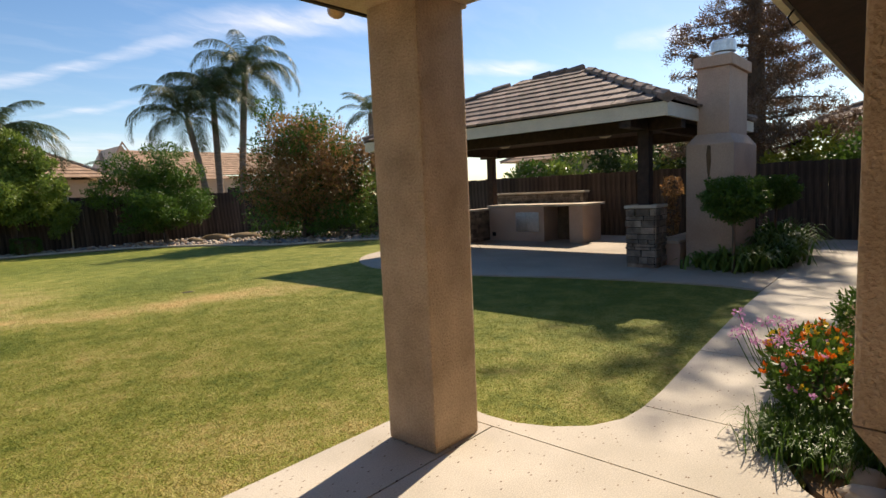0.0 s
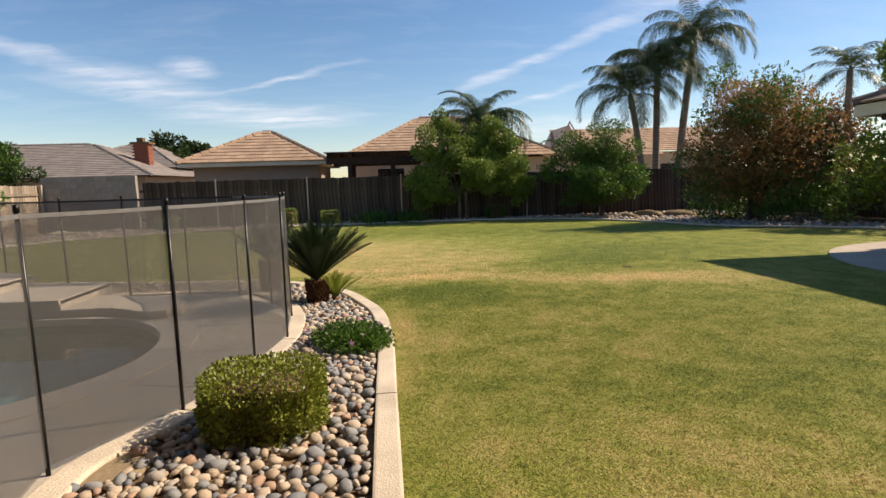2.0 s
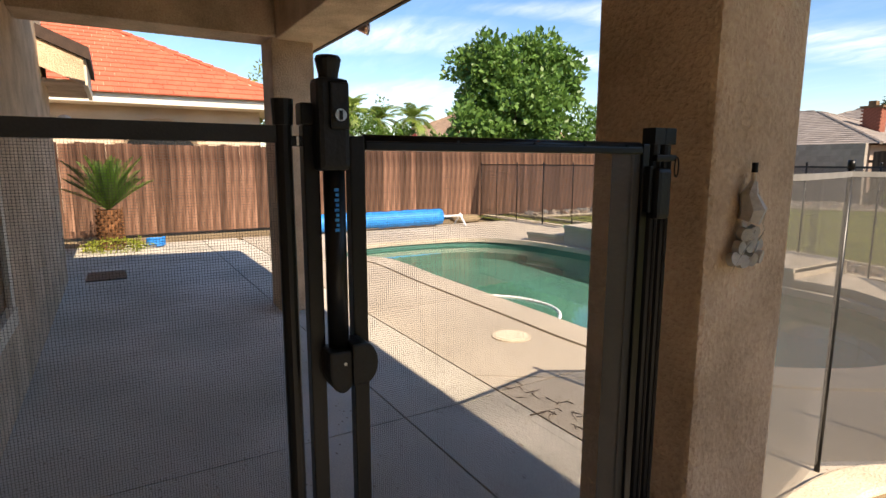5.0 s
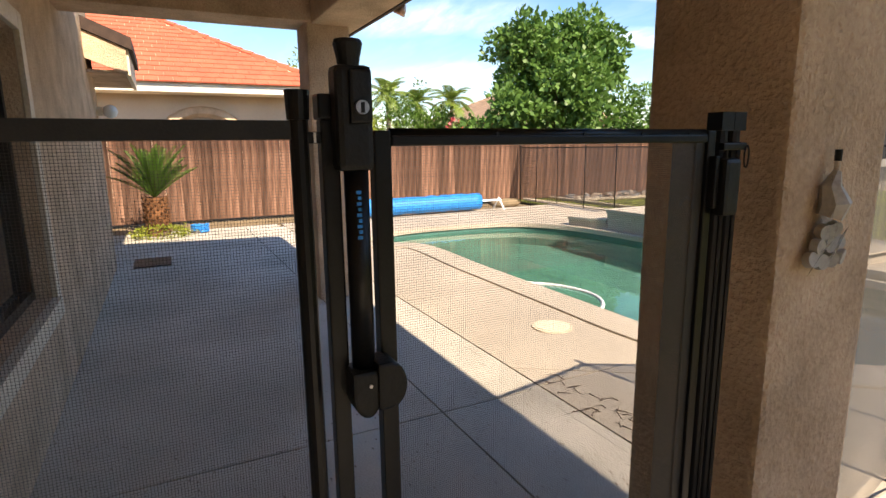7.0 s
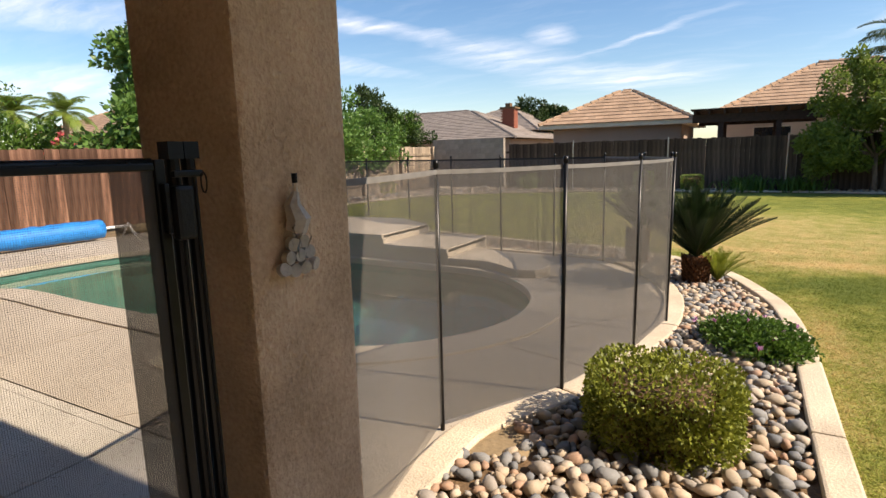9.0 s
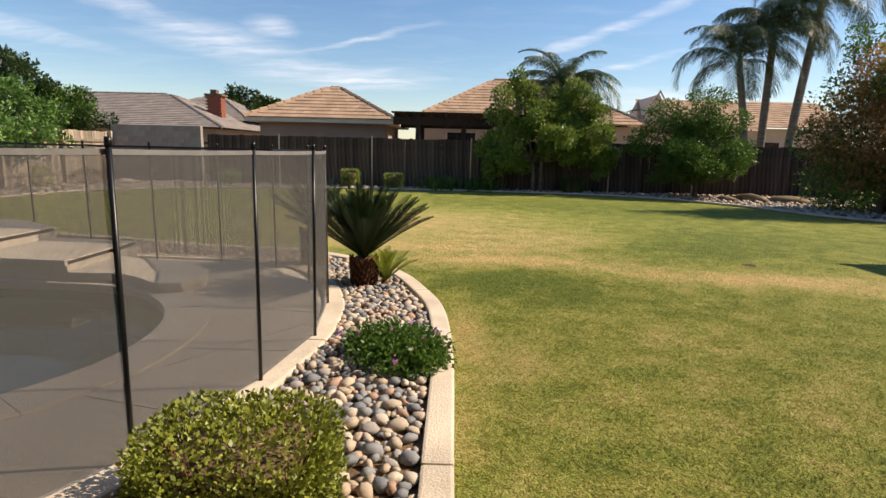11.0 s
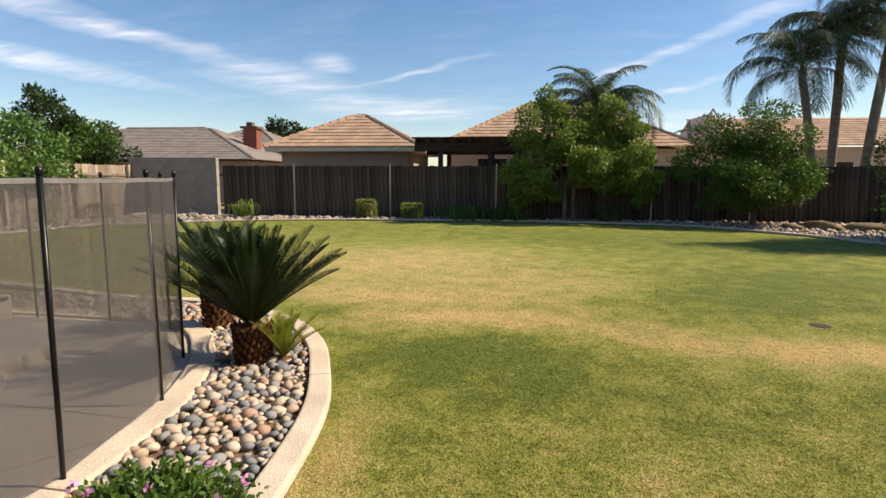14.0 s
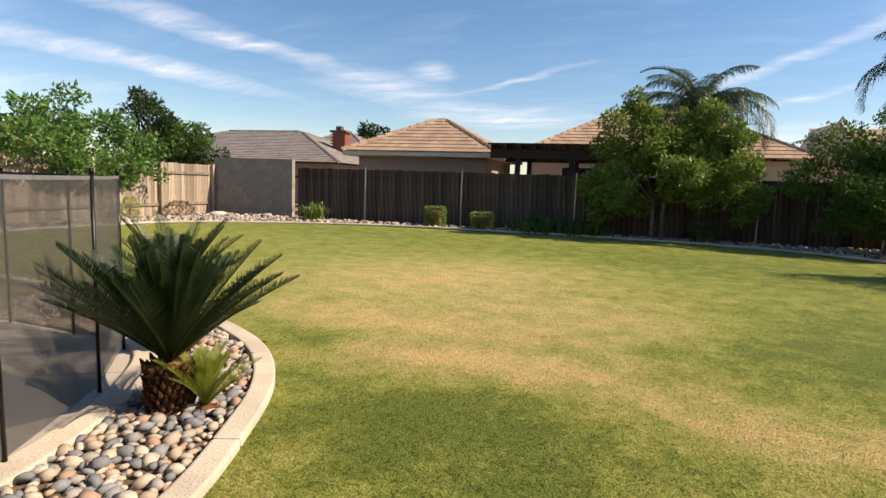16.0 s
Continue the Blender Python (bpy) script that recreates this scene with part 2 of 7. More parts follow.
def glassy(name, color, rough, ior, trans=1.0):
    m = bpy.data.materials.new(name)
    m.use_nodes = True
    p = m.node_tree.nodes["Principled BSDF"]
    p.inputs["Base Color"].default_value = (*color, 1)
    p.inputs["Roughness"].default_value, p.inputs["IOR"].default_value = rough, ior
    p.inputs["Transmission Weight"].default_value = trans
    return m


STUCCO = mat("stucco", (0.53, 0.385, 0.255), 0.92, 3.4, 0.20, 1.0, 75, tint=(0.58, 0.43, 0.295), spec=0.15, bdist=0.012)
STUCCO_PINK = mat("stucco_pink", (0.50, 0.36, 0.27), 0.92, 1.5, 0.12, 0.6, 80, spec=0.15)
CONCRETE = mat("concrete", (0.48, 0.44, 0.365), 0.85, 1.3, 0.16, 0.35, 130, tint=(0.52, 0.475, 0.405), spec=0.25, bdist=0.004)
DECK = mat("deck_concrete", (0.435, 0.375, 0.30), 0.85, 0.9, 0.12, 0.35, 120, spec=0.25, bdist=0.004)
for cm_, many in ((CONCRETE, 0.62), (DECK, 0.85)):
    # small dark pits in the salt-finished slabs
    cn, cl = cm_.node_tree.nodes, cm_.node_tree.links
    bs = cn["Principled BSDF"]
    old = bs.inputs["Base Color"].links[0].from_socket
    ct, cmap, vo = cn.new("ShaderNodeTexCoord"), cn.new("ShaderNodeMapping"), cn.new("ShaderNodeTexVoronoi")
    cmap.inputs["Rotation"].default_value, cmap.inputs["Scale"].default_value = (0, 0, 0.5), (1, 1.9, 1)
    vo.inputs["Scale"].default_value = 21
    cl.new(ct.outputs["Object"], cmap.inputs[0]); cl.new(cmap.outputs[0], vo.inputs["Vector"])
    sx = cn.new("ShaderNodeSeparateColor")
    cl.new(vo.outputs["Color"], sx.inputs[0])
    m1, m2, m3 = cn.new("ShaderNodeMapRange"), cn.new("ShaderNodeMath"), cn.new("ShaderNodeMath")
    m1.inputs["From Min"].default_value, m1.inputs["From Max"].default_value = 0.22, 0.12
    m2.operation, m3.operation = "GREATER_THAN", "MULTIPLY"
    m2.inputs[1].default_value = many
    cl.new(vo.outputs["Distance"], m1.inputs["Value"]); cl.new(sx.outputs[0], m2.inputs[0])
    cl.new(m1.outputs[0], m3.inputs[0]); cl.new(m2.outputs[0], m3.inputs[1])
    pm = cn.new("ShaderNodeMix"); pm.data_type = "RGBA"
    pm.inputs["B"].default_value = (0.20, 0.15, 0.11, 1)
    cl.new(m3.outputs[0], pm.inputs["Factor"]); cl.new(old, pm.inputs["A"])
    cl.new(pm.outputs["Result"], bs.inputs["Base Color"])
CURB = mat("curb_concrete", (0.58, 0.49, 0.375), 0.9, 3.0, 0.16, 0.5, 90, spec=0.2)
SOIL = mat("soil", (0.16, 0.105, 0.062), 0.95, 4, 0.35, 0.8, 60, spec=0.1)
EARTH = mat("dry_ground", (0.24, 0.18, 0.11), 0.95, 0.5, 0.3, 0.5, 30, spec=0.1)
STONE = mat("river_stone", (0.40, 0.33, 0.26), 0.7, 9, 0.18, 0.2, 70, tint=(0.43, 0.385, 0.33), per="object", spec=0.3)
STONE_STUFF = mat("river_stone_bed", (0.38, 0.33, 0.27), 0.75, 5, 0.2, 0.2, 70, tint=(0.45, 0.38, 0.30), per="island", spec=0.3)
for sm_ in (STONE, STONE_STUFF):
    # single stones range over tan, rose, cream and blue-grey
    sn, sl_ = sm_.node_tree.nodes, sm_.node_tree.links
    hsv = next(q for q in sn if q.bl_idname == "ShaderNodeHueSaturation")
    rnd_out = next(q for q in sn if q.bl_idname in ("ShaderNodeObjectInfo", "ShaderNodeNewGeometry"))
    src_ = rnd_out.outputs["Random"] if rnd_out.bl_idname == "ShaderNodeObjectInfo" else rnd_out.outputs["Random Per Island"]
    cr_ = sn.new("ShaderNodeValToRGB")
    cr_.color_ramp.interpolation = "CONSTANT"
    tones = ((0, (0.62, 0.52, 0.40)), (0.14, (0.35, 0.36, 0.37)), (0.3, (0.58, 0.46, 0.34)), (0.44, (0.25, 0.265, 0.285)), (0.56, (0.66, 0.58, 0.48)), (0.68, (0.50, 0.34, 0.25)), (0.78, (0.42, 0.39, 0.36)), (0.9, (0.60, 0.50, 0.39)))
    for i_, (p_, c_) in enumerate(tones):
        e_ = cr_.color_ramp.elements[0] if i_ == 0 else cr_.color_ramp.elements.new(p_)
        e_.position, e_.color = p_, (*c_, 1)
    cr_.color_ramp.elements.remove(cr_.color_ramp.elements[-1])
    sl_.new(src_, cr_.inputs[0])
    mxs = sn.new("ShaderNodeMix"); mxs.data_type = "RGBA"; mxs.blend_type = "MULTIPLY"; mxs.inputs["Factor"].default_value = 0.45
    sl_.new(cr_.outputs[0], mxs.inputs["A"]); sl_.new(hsv.outputs[0], mxs.inputs["B"])
    sl_.new(mxs.outputs["Result"], sn["Principled BSDF"].inputs["Base Color"])
LEDGE = mat("ledge_stone", (0.20, 0.145, 0.105), 0.85, 6, 0.35, 0.8, 45, tint=(0.26, 0.20, 0.15), per="object", spec=0.25)
REDWOOD = mat("fence_wood_red", (0.105, 0.047, 0.030), 0.85, 2.2, 0.5, 0.5, 40, tint=(0.160, 0.090, 0.060), per="object", pv=0.42, spec=0.2, stretch=(6, 6, 0.5))
GREYWOOD = mat("fence_wood_grey", (0.080, 0.055, 0.040), 0.9, 2.0, 0.35, 0.5, 40, tint=(0.115, 0.082, 0.06), per="object", pv=0.34, spec=0.2, stretch=(6, 6, 0.5))
DARKWOOD = mat("dark_stained_wood", (0.045, 0.026, 0.018), 0.7, 4, 0.3, 0.3, 40, spec=0.3, stretch=(3, 3, 3))
WHITE_TRIM = mat("cream_paint", (0.66, 0.57, 0.43), 0.6, 3, 0.08, 0.1, 60)
BLACK = mat("black_aluminium", (0.007, 0.007, 0.0075), 0.34, 20, 0.2, 0.05, 200, spec=0.3)
BLACK_PLASTIC = mat("black_plastic", (0.009, 0.009, 0.0095), 0.45, 15, 0.2, 0.15, 150, spec=0.32)
MESH = mesh_mat("safety_mesh", (0.100, 0.094, 0.087), 0.0036, 0.205)
GATE_MESH = mesh_mat("gate_mesh", (0.048, 0.044, 0.040), 0.0038, 0.115)
HEM_MESH = mesh_mat("doubled_mesh", (0.035, 0.031, 0.026), 0.0019, 0.55)
HEM = mat("mesh_hem", (0.16, 0.155, 0.148), 0.7, 15, 0.15, 0.1, 300)
DARK_HEM = mat("black_hem", (0.02, 0.02, 0.02), 0.6, 15, 0.15, 0.1, 300)
TILE_TAN = mat("roof_tile_tan", (0.40, 0.27, 0.18), 0.85, 2, 0.15, 0.4, 40, per="island", pv=0.14, spec=0.2)
TILE_TAN_P = mat("roof_tile_brown", (0.235, 0.165, 0.125), 0.8, 5, 0.25, 0.4, 40, per="object", spec=0.3)
TILE_DARK = mat("roof_tile_brown_bed", (0.235, 0.165, 0.125), 0.8, 5, 0.25, 0.4, 40, per="island", spec=0.3)
TILE_RED = mat("roof_tile_red", (0.50, 0.130, 0.072), 0.8, 1.5, 0.1, 0.3, 40, per="island", pv=0.09, spec=0.25)
SHINGLE = mat("roof_shingle_grey", (0.25, 0.215, 0.19), 0.9, 2, 0.15, 0.4, 40, per="island", pv=0.10, spec=0.2)
BRICK = mat("red_brick", (0.22, 0.078, 0.05), 0.9, 8, 0.3, 0.4, 40, spec=0.2)
BLOCK = mat("grey_block", (0.31, 0.275, 0.235), 0.95, 3, 0.15, 0.5, 60, per="object", pv=0.10, spec=0.15)
PLASTER = mat("pool_plaster", (0.062, 0.160, 0.135), 0.8, 1.2, 0.2, 0.2, 60)
WATER = glassy("pool_water", (0.55, 0.86, 0.80), 0.015, 1.33)
GLASS_DARK = mat("window_glass", (0.02, 0.022, 0.024), 0.06, 2, 0.1, 0.0, 10, spec=0.8)
BLUE = mat("blue_cover", (0.015, 0.22, 0.62), 0.5, 14, 0.2, 0.6, 70, spec=0.4)
WHITE_PLASTIC = mat("white_plastic", (0.78, 0.78, 0.76), 0.4, 20, 0.05, 0.05, 100)
STEEL = mat("steel", (0.55, 0.55, 0.55), 0.32, 20, 0.15, 0.1, 120, metal=1.0)
COPPER = mat("lamp_copper", (0.75, 0.42, 0.28), 0.35, 20, 0.15, 0.1, 120, metal=0.3)
BARK = mat("bark", (0.16, 0.12, 0.09), 0.95, 8, 0.35, 1.0, 30, spec=0.1, stretch=(1, 1, 0.35))
PALM_BARK = mat("palm_bark", (0.25, 0.20, 0.155), 0.95, 5, 0.25, 0.8, 24, spec=0.1, stretch=(0.3, 0.3, 3))
CYCAD_BARK = mat("cycad_bark", (0.060, 0.032, 0.018), 0.95, 7, 0.5, 1.0, 40, tint=(0.17, 0.078, 0.036), spec=0.1)
L_CITRUS = leaf_mat("leaf_citrus", (0.037, 0.088, 0.015), (0.105, 0.195, 0.028))
L_LIGHT = leaf_mat("leaf_light", (0.058, 0.115, 0.019), (0.23, 0.31, 0.058))
L_BRIGHT = leaf_mat("leaf_bright", (0.045, 0.115, 0.022), (0.15, 0.27, 0.06))
L_DARK = leaf_mat("leaf_dark", (0.018, 0.042, 0.012), (0.05, 0.085, 0.022))
L_BROWN = leaf_mat("leaf_bronze", (0.14, 0.105, 0.034), (0.44, 0.23, 0.095), through=0.45)
L_PALM = leaf_mat("leaf_palm", (0.032, 0.058, 0.018), (0.085, 0.120, 0.038), through=0.25)
L_CYCAD = leaf_mat("leaf_cycad", (0.008, 0.023, 0.007), (0.023, 0.046, 0.011), rough=0.42, through=0.12)
L_HEDGE = leaf_mat("leaf_hedge", (0.050, 0.080, 0.011), (0.31, 0.34, 0.05), through=0.22)
L_YELLOW = leaf_mat("leaf_yellow_green", (0.13, 0.19, 0.02), (0.33, 0.36, 0.05))
L_CONIFER = leaf_mat("leaf_dry_conifer", (0.095, 0.056, 0.032), (0.20, 0.120, 0.065), through=0.25)
PETAL_PINK = leaf_mat("petal_pink", (0.50, 0.16, 0.42), (0.72, 0.38, 0.62), through=0.3)
PETAL_ORANGE = leaf_mat("petal_orange", (0.75, 0.10, 0.015), (0.85, 0.24, 0.02), through=0.3)
PETAL_YELLOW = leaf_mat("petal_yellow", (0.80, 0.45, 0.02), (0.85, 0.62, 0.05), through=0.3)
PETAL_RED = leaf_mat("petal_red", (0.55, 0.05, 0.06), (0.7, 0.14, 0.14), through=0.3)
LAWN, BLADE = lawn_mat("lawn"), lawn_mat("lawn_blades", True)


# ---- shapes ----
class Mesh:
    """Gathers faces; all coordinates in metres of the thing."""
    def __init__(s):
        s.v, s.f = [], []

    def add(s, verts, faces):
        k = len(s.v)
        s.v.extend(verts)
        s.f.extend([tuple(i + k for i in q) for q in faces])
        return s

    def box(s, x0, y0, z0, x1, y1, z1, m=None):
        v = [Vector((x, y, z)) for z in (z0, z1) for x, y in ((x0, y0), (x1, y0), (x1, y1), (x0, y1))]
        if m is not None:
            v = [m @ q for q in v]
        return s.add([tuple(q) for q in v], [(3, 2, 1, 0), (4, 5, 6, 7), (0, 1, 5, 4), (1, 2, 6, 5), (2, 3, 7, 6), (3, 0, 4, 7)])

    def prism(s, poly, z0, z1):
        n = len(poly)
        a = sum(poly[i][0] * poly[(i + 1) % n][1] - poly[(i + 1) % n][0] * poly[i][1] for i in range(n))
        if a < 0:
            poly = poly[::-1]
        v = [(x, y, z0) for x, y in poly] + [(x, y, z1) for x, y in poly]
        return s.add(v, [tuple(range(n))[::-1], tuple(range(n, 2 * n))] + [(i, (i + 1) % n, n + (i + 1) % n, n + i) for i in range(n)])

    def tube(s, pts, radii, sides=8, cap=True):
        pts = [Vector(p) for p in pts]
        if not hasattr(radii, "__len__"):
            radii = [radii] * len(pts)
        ref, rings = None, []
        for i, p in enumerate(pts):
            d = (pts[min(i + 1, len(pts) - 1)] - pts[max(i - 1, 0)]).normalized()
            if ref is None:
                ref = d.orthogonal().normalized()
            ref = (ref - d * ref.dot(d)).normalized()
            o = d.cross(ref)
            rings.append([tuple(p + (ref * math.cos(a) + o * math.sin(a)) * radii[i]) for a in [2 * math.pi * k / sides for k in range(sides)]])
        n = len(rings)
        f = [(i * sides + k, i * sides + (k + 1) % sides, (i + 1) * sides + (k + 1) % sides, (i + 1) * sides + k) for i in range(n - 1) for k in range(sides)]
        if cap:
            f += [tuple(range(sides))[::-1], tuple(range((n - 1) * sides, n * sides))]
        return s.add([q for r in rings for q in r], f)

    def cyl(s, x, y, z0, z1, r, sides=16, r1=None):
        return s.tube([(x, y, z0), (x, y, z1)], [r, r if r1 is None else r1], sides)


def link_mesh(name, mb, material, smooth=False, bevel=0.0):
    me = bpy.data.meshes.new(name)
    if isinstance(mb, bmesh.types.BMesh):
        mb.to_mesh(me); mb.free()
    else:
        me.from_pydata(mb.v, [], mb.f)
        if bevel:
            bm = bmesh.new(); bm.from_mesh(me)
            bmesh.ops.bevel(bm, geom=[e for e in bm.edges if e.is_manifold and e.calc_face_angle(0) > 0.5], offset=bevel, segments=2, affect="EDGES", profile=0.6)
            bm.to_mesh(me); bm.free()
    me.materials.append(material)
    if smooth:
        me.polygons.foreach_set("use_smooth", [True] * len(me.polygons))
    return me


def part(name, mb, material, parent=None, label="", smooth=False, bevel=0.0, m=None):
    ob = new(name, link_mesh(name, mb, material, smooth, bevel) if not isinstance(mb, bpy.types.Mesh) else mb)
    if parent is not None:
        ob.parent = parent
    if m is not None:
        ob.matrix_basis = m
    if label:
        tagged(ob, label)
    return ob


def thing(name, x, y, z, label, category, group="", kind="", rz=0.0):
    ob = new(name)
    ob.empty_display_size = 0.1
    ob.matrix_basis = pose(x, y, z, 0, 0, rz)
    return tagged(ob, label, category, group, kind)


def np_mesh(name, verts, faces, material, attr=None):
    """A big mesh from arrays: faces of one size."""
    me = bpy.data.meshes.new(name)
    n, k = faces.shape
    me.vertices.add(len(verts)); me.vertices.foreach_set("co", np.asarray(verts, np.float32).ravel())
    me.loops.add(n * k); me.loops.foreach_set("vertex_index", faces.astype(np.int32).ravel())
    me.polygons.add(n)
    me.polygons.foreach_set("loop_start", np.arange(0, n * k, k, dtype=np.int32))
    me.update(calc_edges=True)
    if attr is not None:
        at = me.attributes.new("dry", "FLOAT", "POINT")
        at.data.foreach_set("value", np.asarray(attr, np.float32))
    me.materials.append(material)
    return me


def smooth_line(pts, step=0.12, closed=False):
    """A rounded line through the points, at even steps."""
    p = [Vector((*q, 0)) for q in pts]
    n = len(p)
    out = []
    for i in range(n if closed else n - 1):
        a, b = p[i], p[(i + 1) % n]
        z = p[i - 1] if (closed or i) else a + (a - b)
        c = p[(i + 2) % n] if (closed or i + 2 < n) else b + (b - a)
        k = max(1, round((b - a).length / step))
        for j in range(k):
            t = j / k
            q = 0.5 * (2 * a + (b - z) * t + (2 * z - 5 * a + 4 * b - c) * t * t + (3 * a - z - 3 * b + c) * t ** 3)
            out.append((q.x, q.y))
    if not closed:
        out.append(pts[-1])
    return out


def offset_line(line, d):
    out = []
    for i, (x, y) in enumerate(line):
        a, b = line[max(i - 1, 0)], line[min(i + 1, len(line) - 1)]
        dx, dy = b[0] - a[0], b[1] - a[1]
        k = math.hypot(dx, dy) or 1
        out.append((x - dy / k * d, y + dx / k * d))
    return out


def inside(x, y, poly):
    c = False
    for i in range(len(poly)):
        (x0, y0), (x1, y1) = poly[i - 1], poly[i]
        if (y0 > y) != (y1 > y) and x < (x1 - x0) * (y - y0) / (y1 - y0) + x0:
            c = not c
    return c


def fill(outer, holes, z):
    """A flat face with holes, as a bmesh."""
    bm = bmesh.new()
    edges = []
    for loop in [outer] + holes:
        vs = [bm.verts.new((x, y, z)) for x, y in loop]
        edges += [bm.edges.new((vs[i - 1], vs[i])) for i in range(len(vs))]
    bmesh.ops.triangle_fill(bm, use_beauty=True, edges=edges, normal=(0, 0, 1))
    for f in bm.faces:
        f.normal_update()
        if f.normal.z < 0:
            f.normal_flip()
    return bm


def inside_np(x, y, poly):
    c = np.zeros(len(x), bool)
    for i in range(len(poly)):
        (x0, y0), (x1, y1) = poly[i - 1], poly[i]
        if y0 == y1:
            continue
        c ^= ((y0 > y) != (y1 > y)) & (x < (x1 - x0) * (y - y0) / (y1 - y0) + x0)
    return c


# ---- plan lines ----
POOL = smooth_line([(-9.6, 1.9), (-8, 1.9), (-6.5, 1.9), (-5.6, 1.9), (-4.95, 2.03), (-4.45, 2.5), (-4.2, 3.1), (-4.27, 3.8), (-4.65, 4.4), (-5.3, 4.78),
                    (-7, 4.85), (-9, 4.85), (-10.2, 4.6), (-10.85, 3.9), (-11.0, 2.4), (-10.6, 1.45), (-10.1, 1.35)], 0.15, True)
FENCE_EDGE = smooth_line([(-3.8, 0.53), (-3.8, 0.95), (-3.77, 1.4), (-3.52, 1.88), (-3.34, 2.4), (-3.22, 3.0), (-3.15, 3.6), (-3.22, 4.4), (-3.55, 5.25), (-4.15, 5.9), (-5.4, 6.08),
                          (-6.4, 6.15), (-7.5, 6.75), (-10, 6.75), (-14.2, 6.75)])
LAWN_EDGE = smooth_line([(-2.1, 0.53), (-2.11, 2.0), (-2.12, 3.3), (-2.2, 4.3), (-2.40, 5.0), (-2.66, 5.62), (-3.05, 6.15), (-3.54, 6.54), (-4.2, 6.85), (-5.5, 7.0), (-7, 7.4), (-9, 7.6), (-14.2, 7.7)])
PATIO_EDGE = [(0.62, 0.53), (0.57, 0.1), (0.58, -0.1), (0.66, -0.3), (0.8, -0.47), (1.0, -0.575), (1.2, -0.6)]
GAZ_EDGE = smooth_line([(5.46, -0.36), (5.6, 0.0), (5.56, 0.9), (5.31, 2.3), (4.9, 3.6), (4.66, 5.3), (4.9, 6.4), (5.5, 7.3), (6.3, 7.85), (7.6, 8.2), (9.5, 8.3), (11.8, 8.3)], 0.25)
BACK_EDGE = smooth_line([(-13.2, 7.7), (-12.9, 10), (-12.6, 13), (-12.0, 15.2), (-9.4, 17.1), (-6.5, 18.0), (-3.9, 18.2), (0, 18.2), (3.6, 17.4), (5.6, 15.2), (6.7, 12.6), (8.2, 11.4), (9.5, 10.2), (10.2, 8.3)], 0.3)


def panels(name, outer, holes, z, cuts, material, parent, thick=0.06, gap=0.010):
    """A slab cut into panels along lines (point, normal), each panel an object of its own with a real joint beside it."""
    bm = fill(outer, holes, z)
    for (px, py), (nx, ny) in cuts:
        for s in (-gap / 2, gap / 2):
            bmesh.ops.bisect_plane(bm, geom=bm.verts[:] + bm.edges[:] + bm.faces[:], plane_co=(px + nx * s, py + ny * s, z), plane_no=(nx, ny, 0))
        dead = [f for f in bm.faces if abs((f.calc_center_median().x - px) * nx + (f.calc_center_median().y - py) * ny) < gap / 2 - 1e-4]
        bmesh.ops.delete(bm, geom=dead, context="FACES")
    left = set(bm.faces)
    while left:
        f0 = left.pop()
        isle, todo = [f0], [f0]
        while todo:
            for e in todo.pop().edges:
                for g in e.link_faces:
                    if g in left:
                        left.discard(g); isle.append(g); todo.append(g)
        if sum(f.calc_area() for f in isle) < 0.01:
            continue
        ids, v, fs = {}, [], []
        for f in isle:
            for q in f.verts:
                if q not in ids:
                    ids[q] = len(v); v.append(q.co.copy())
            fs.append([ids[q] for q in f.verts])
        b2 = bmesh.new()
        vs = [b2.verts.new(c) for c in v]
        for f in fs:
            b2.faces.new([vs[i] for i in f])
        ext = bmesh.ops.extrude_face_region(b2, geom=b2.faces[:])
        bmesh.ops.translate(b2, verts=[q for q in ext["geom"] if isinstance(q, bmesh.types.BMVert)], vec=(0, 0, -thick))
        bmesh.ops.recalc_face_normals(b2, faces=b2.faces[:])
        part(name, b2, material, parent)
    bm.free()


def structure(name, label, x=0, y=0, z=0):
    return thing(name, x, y, z, label, name.replace("_", " ").rstrip("0123456789 "), kind="structure")


# ---- ground and lawn ----
g = Mesh()
for x0, y0, x1, y1 in ((-900, -900, 900, 0.8), (-900, 5.8, 900, 900), (-900, 0.8, -12, 5.8), (-3.9, 0.8, 900, 5.8)):
    g.add([(x0, y0, -0.075), (x1, y0, -0.075), (x1, y1, -0.075), (x0, y1, -0.075)], [(0, 1, 2, 3)])
tagged(part("ground", g, EARTH), "bare dry earth of the plots all around", "ground", kind="structure")


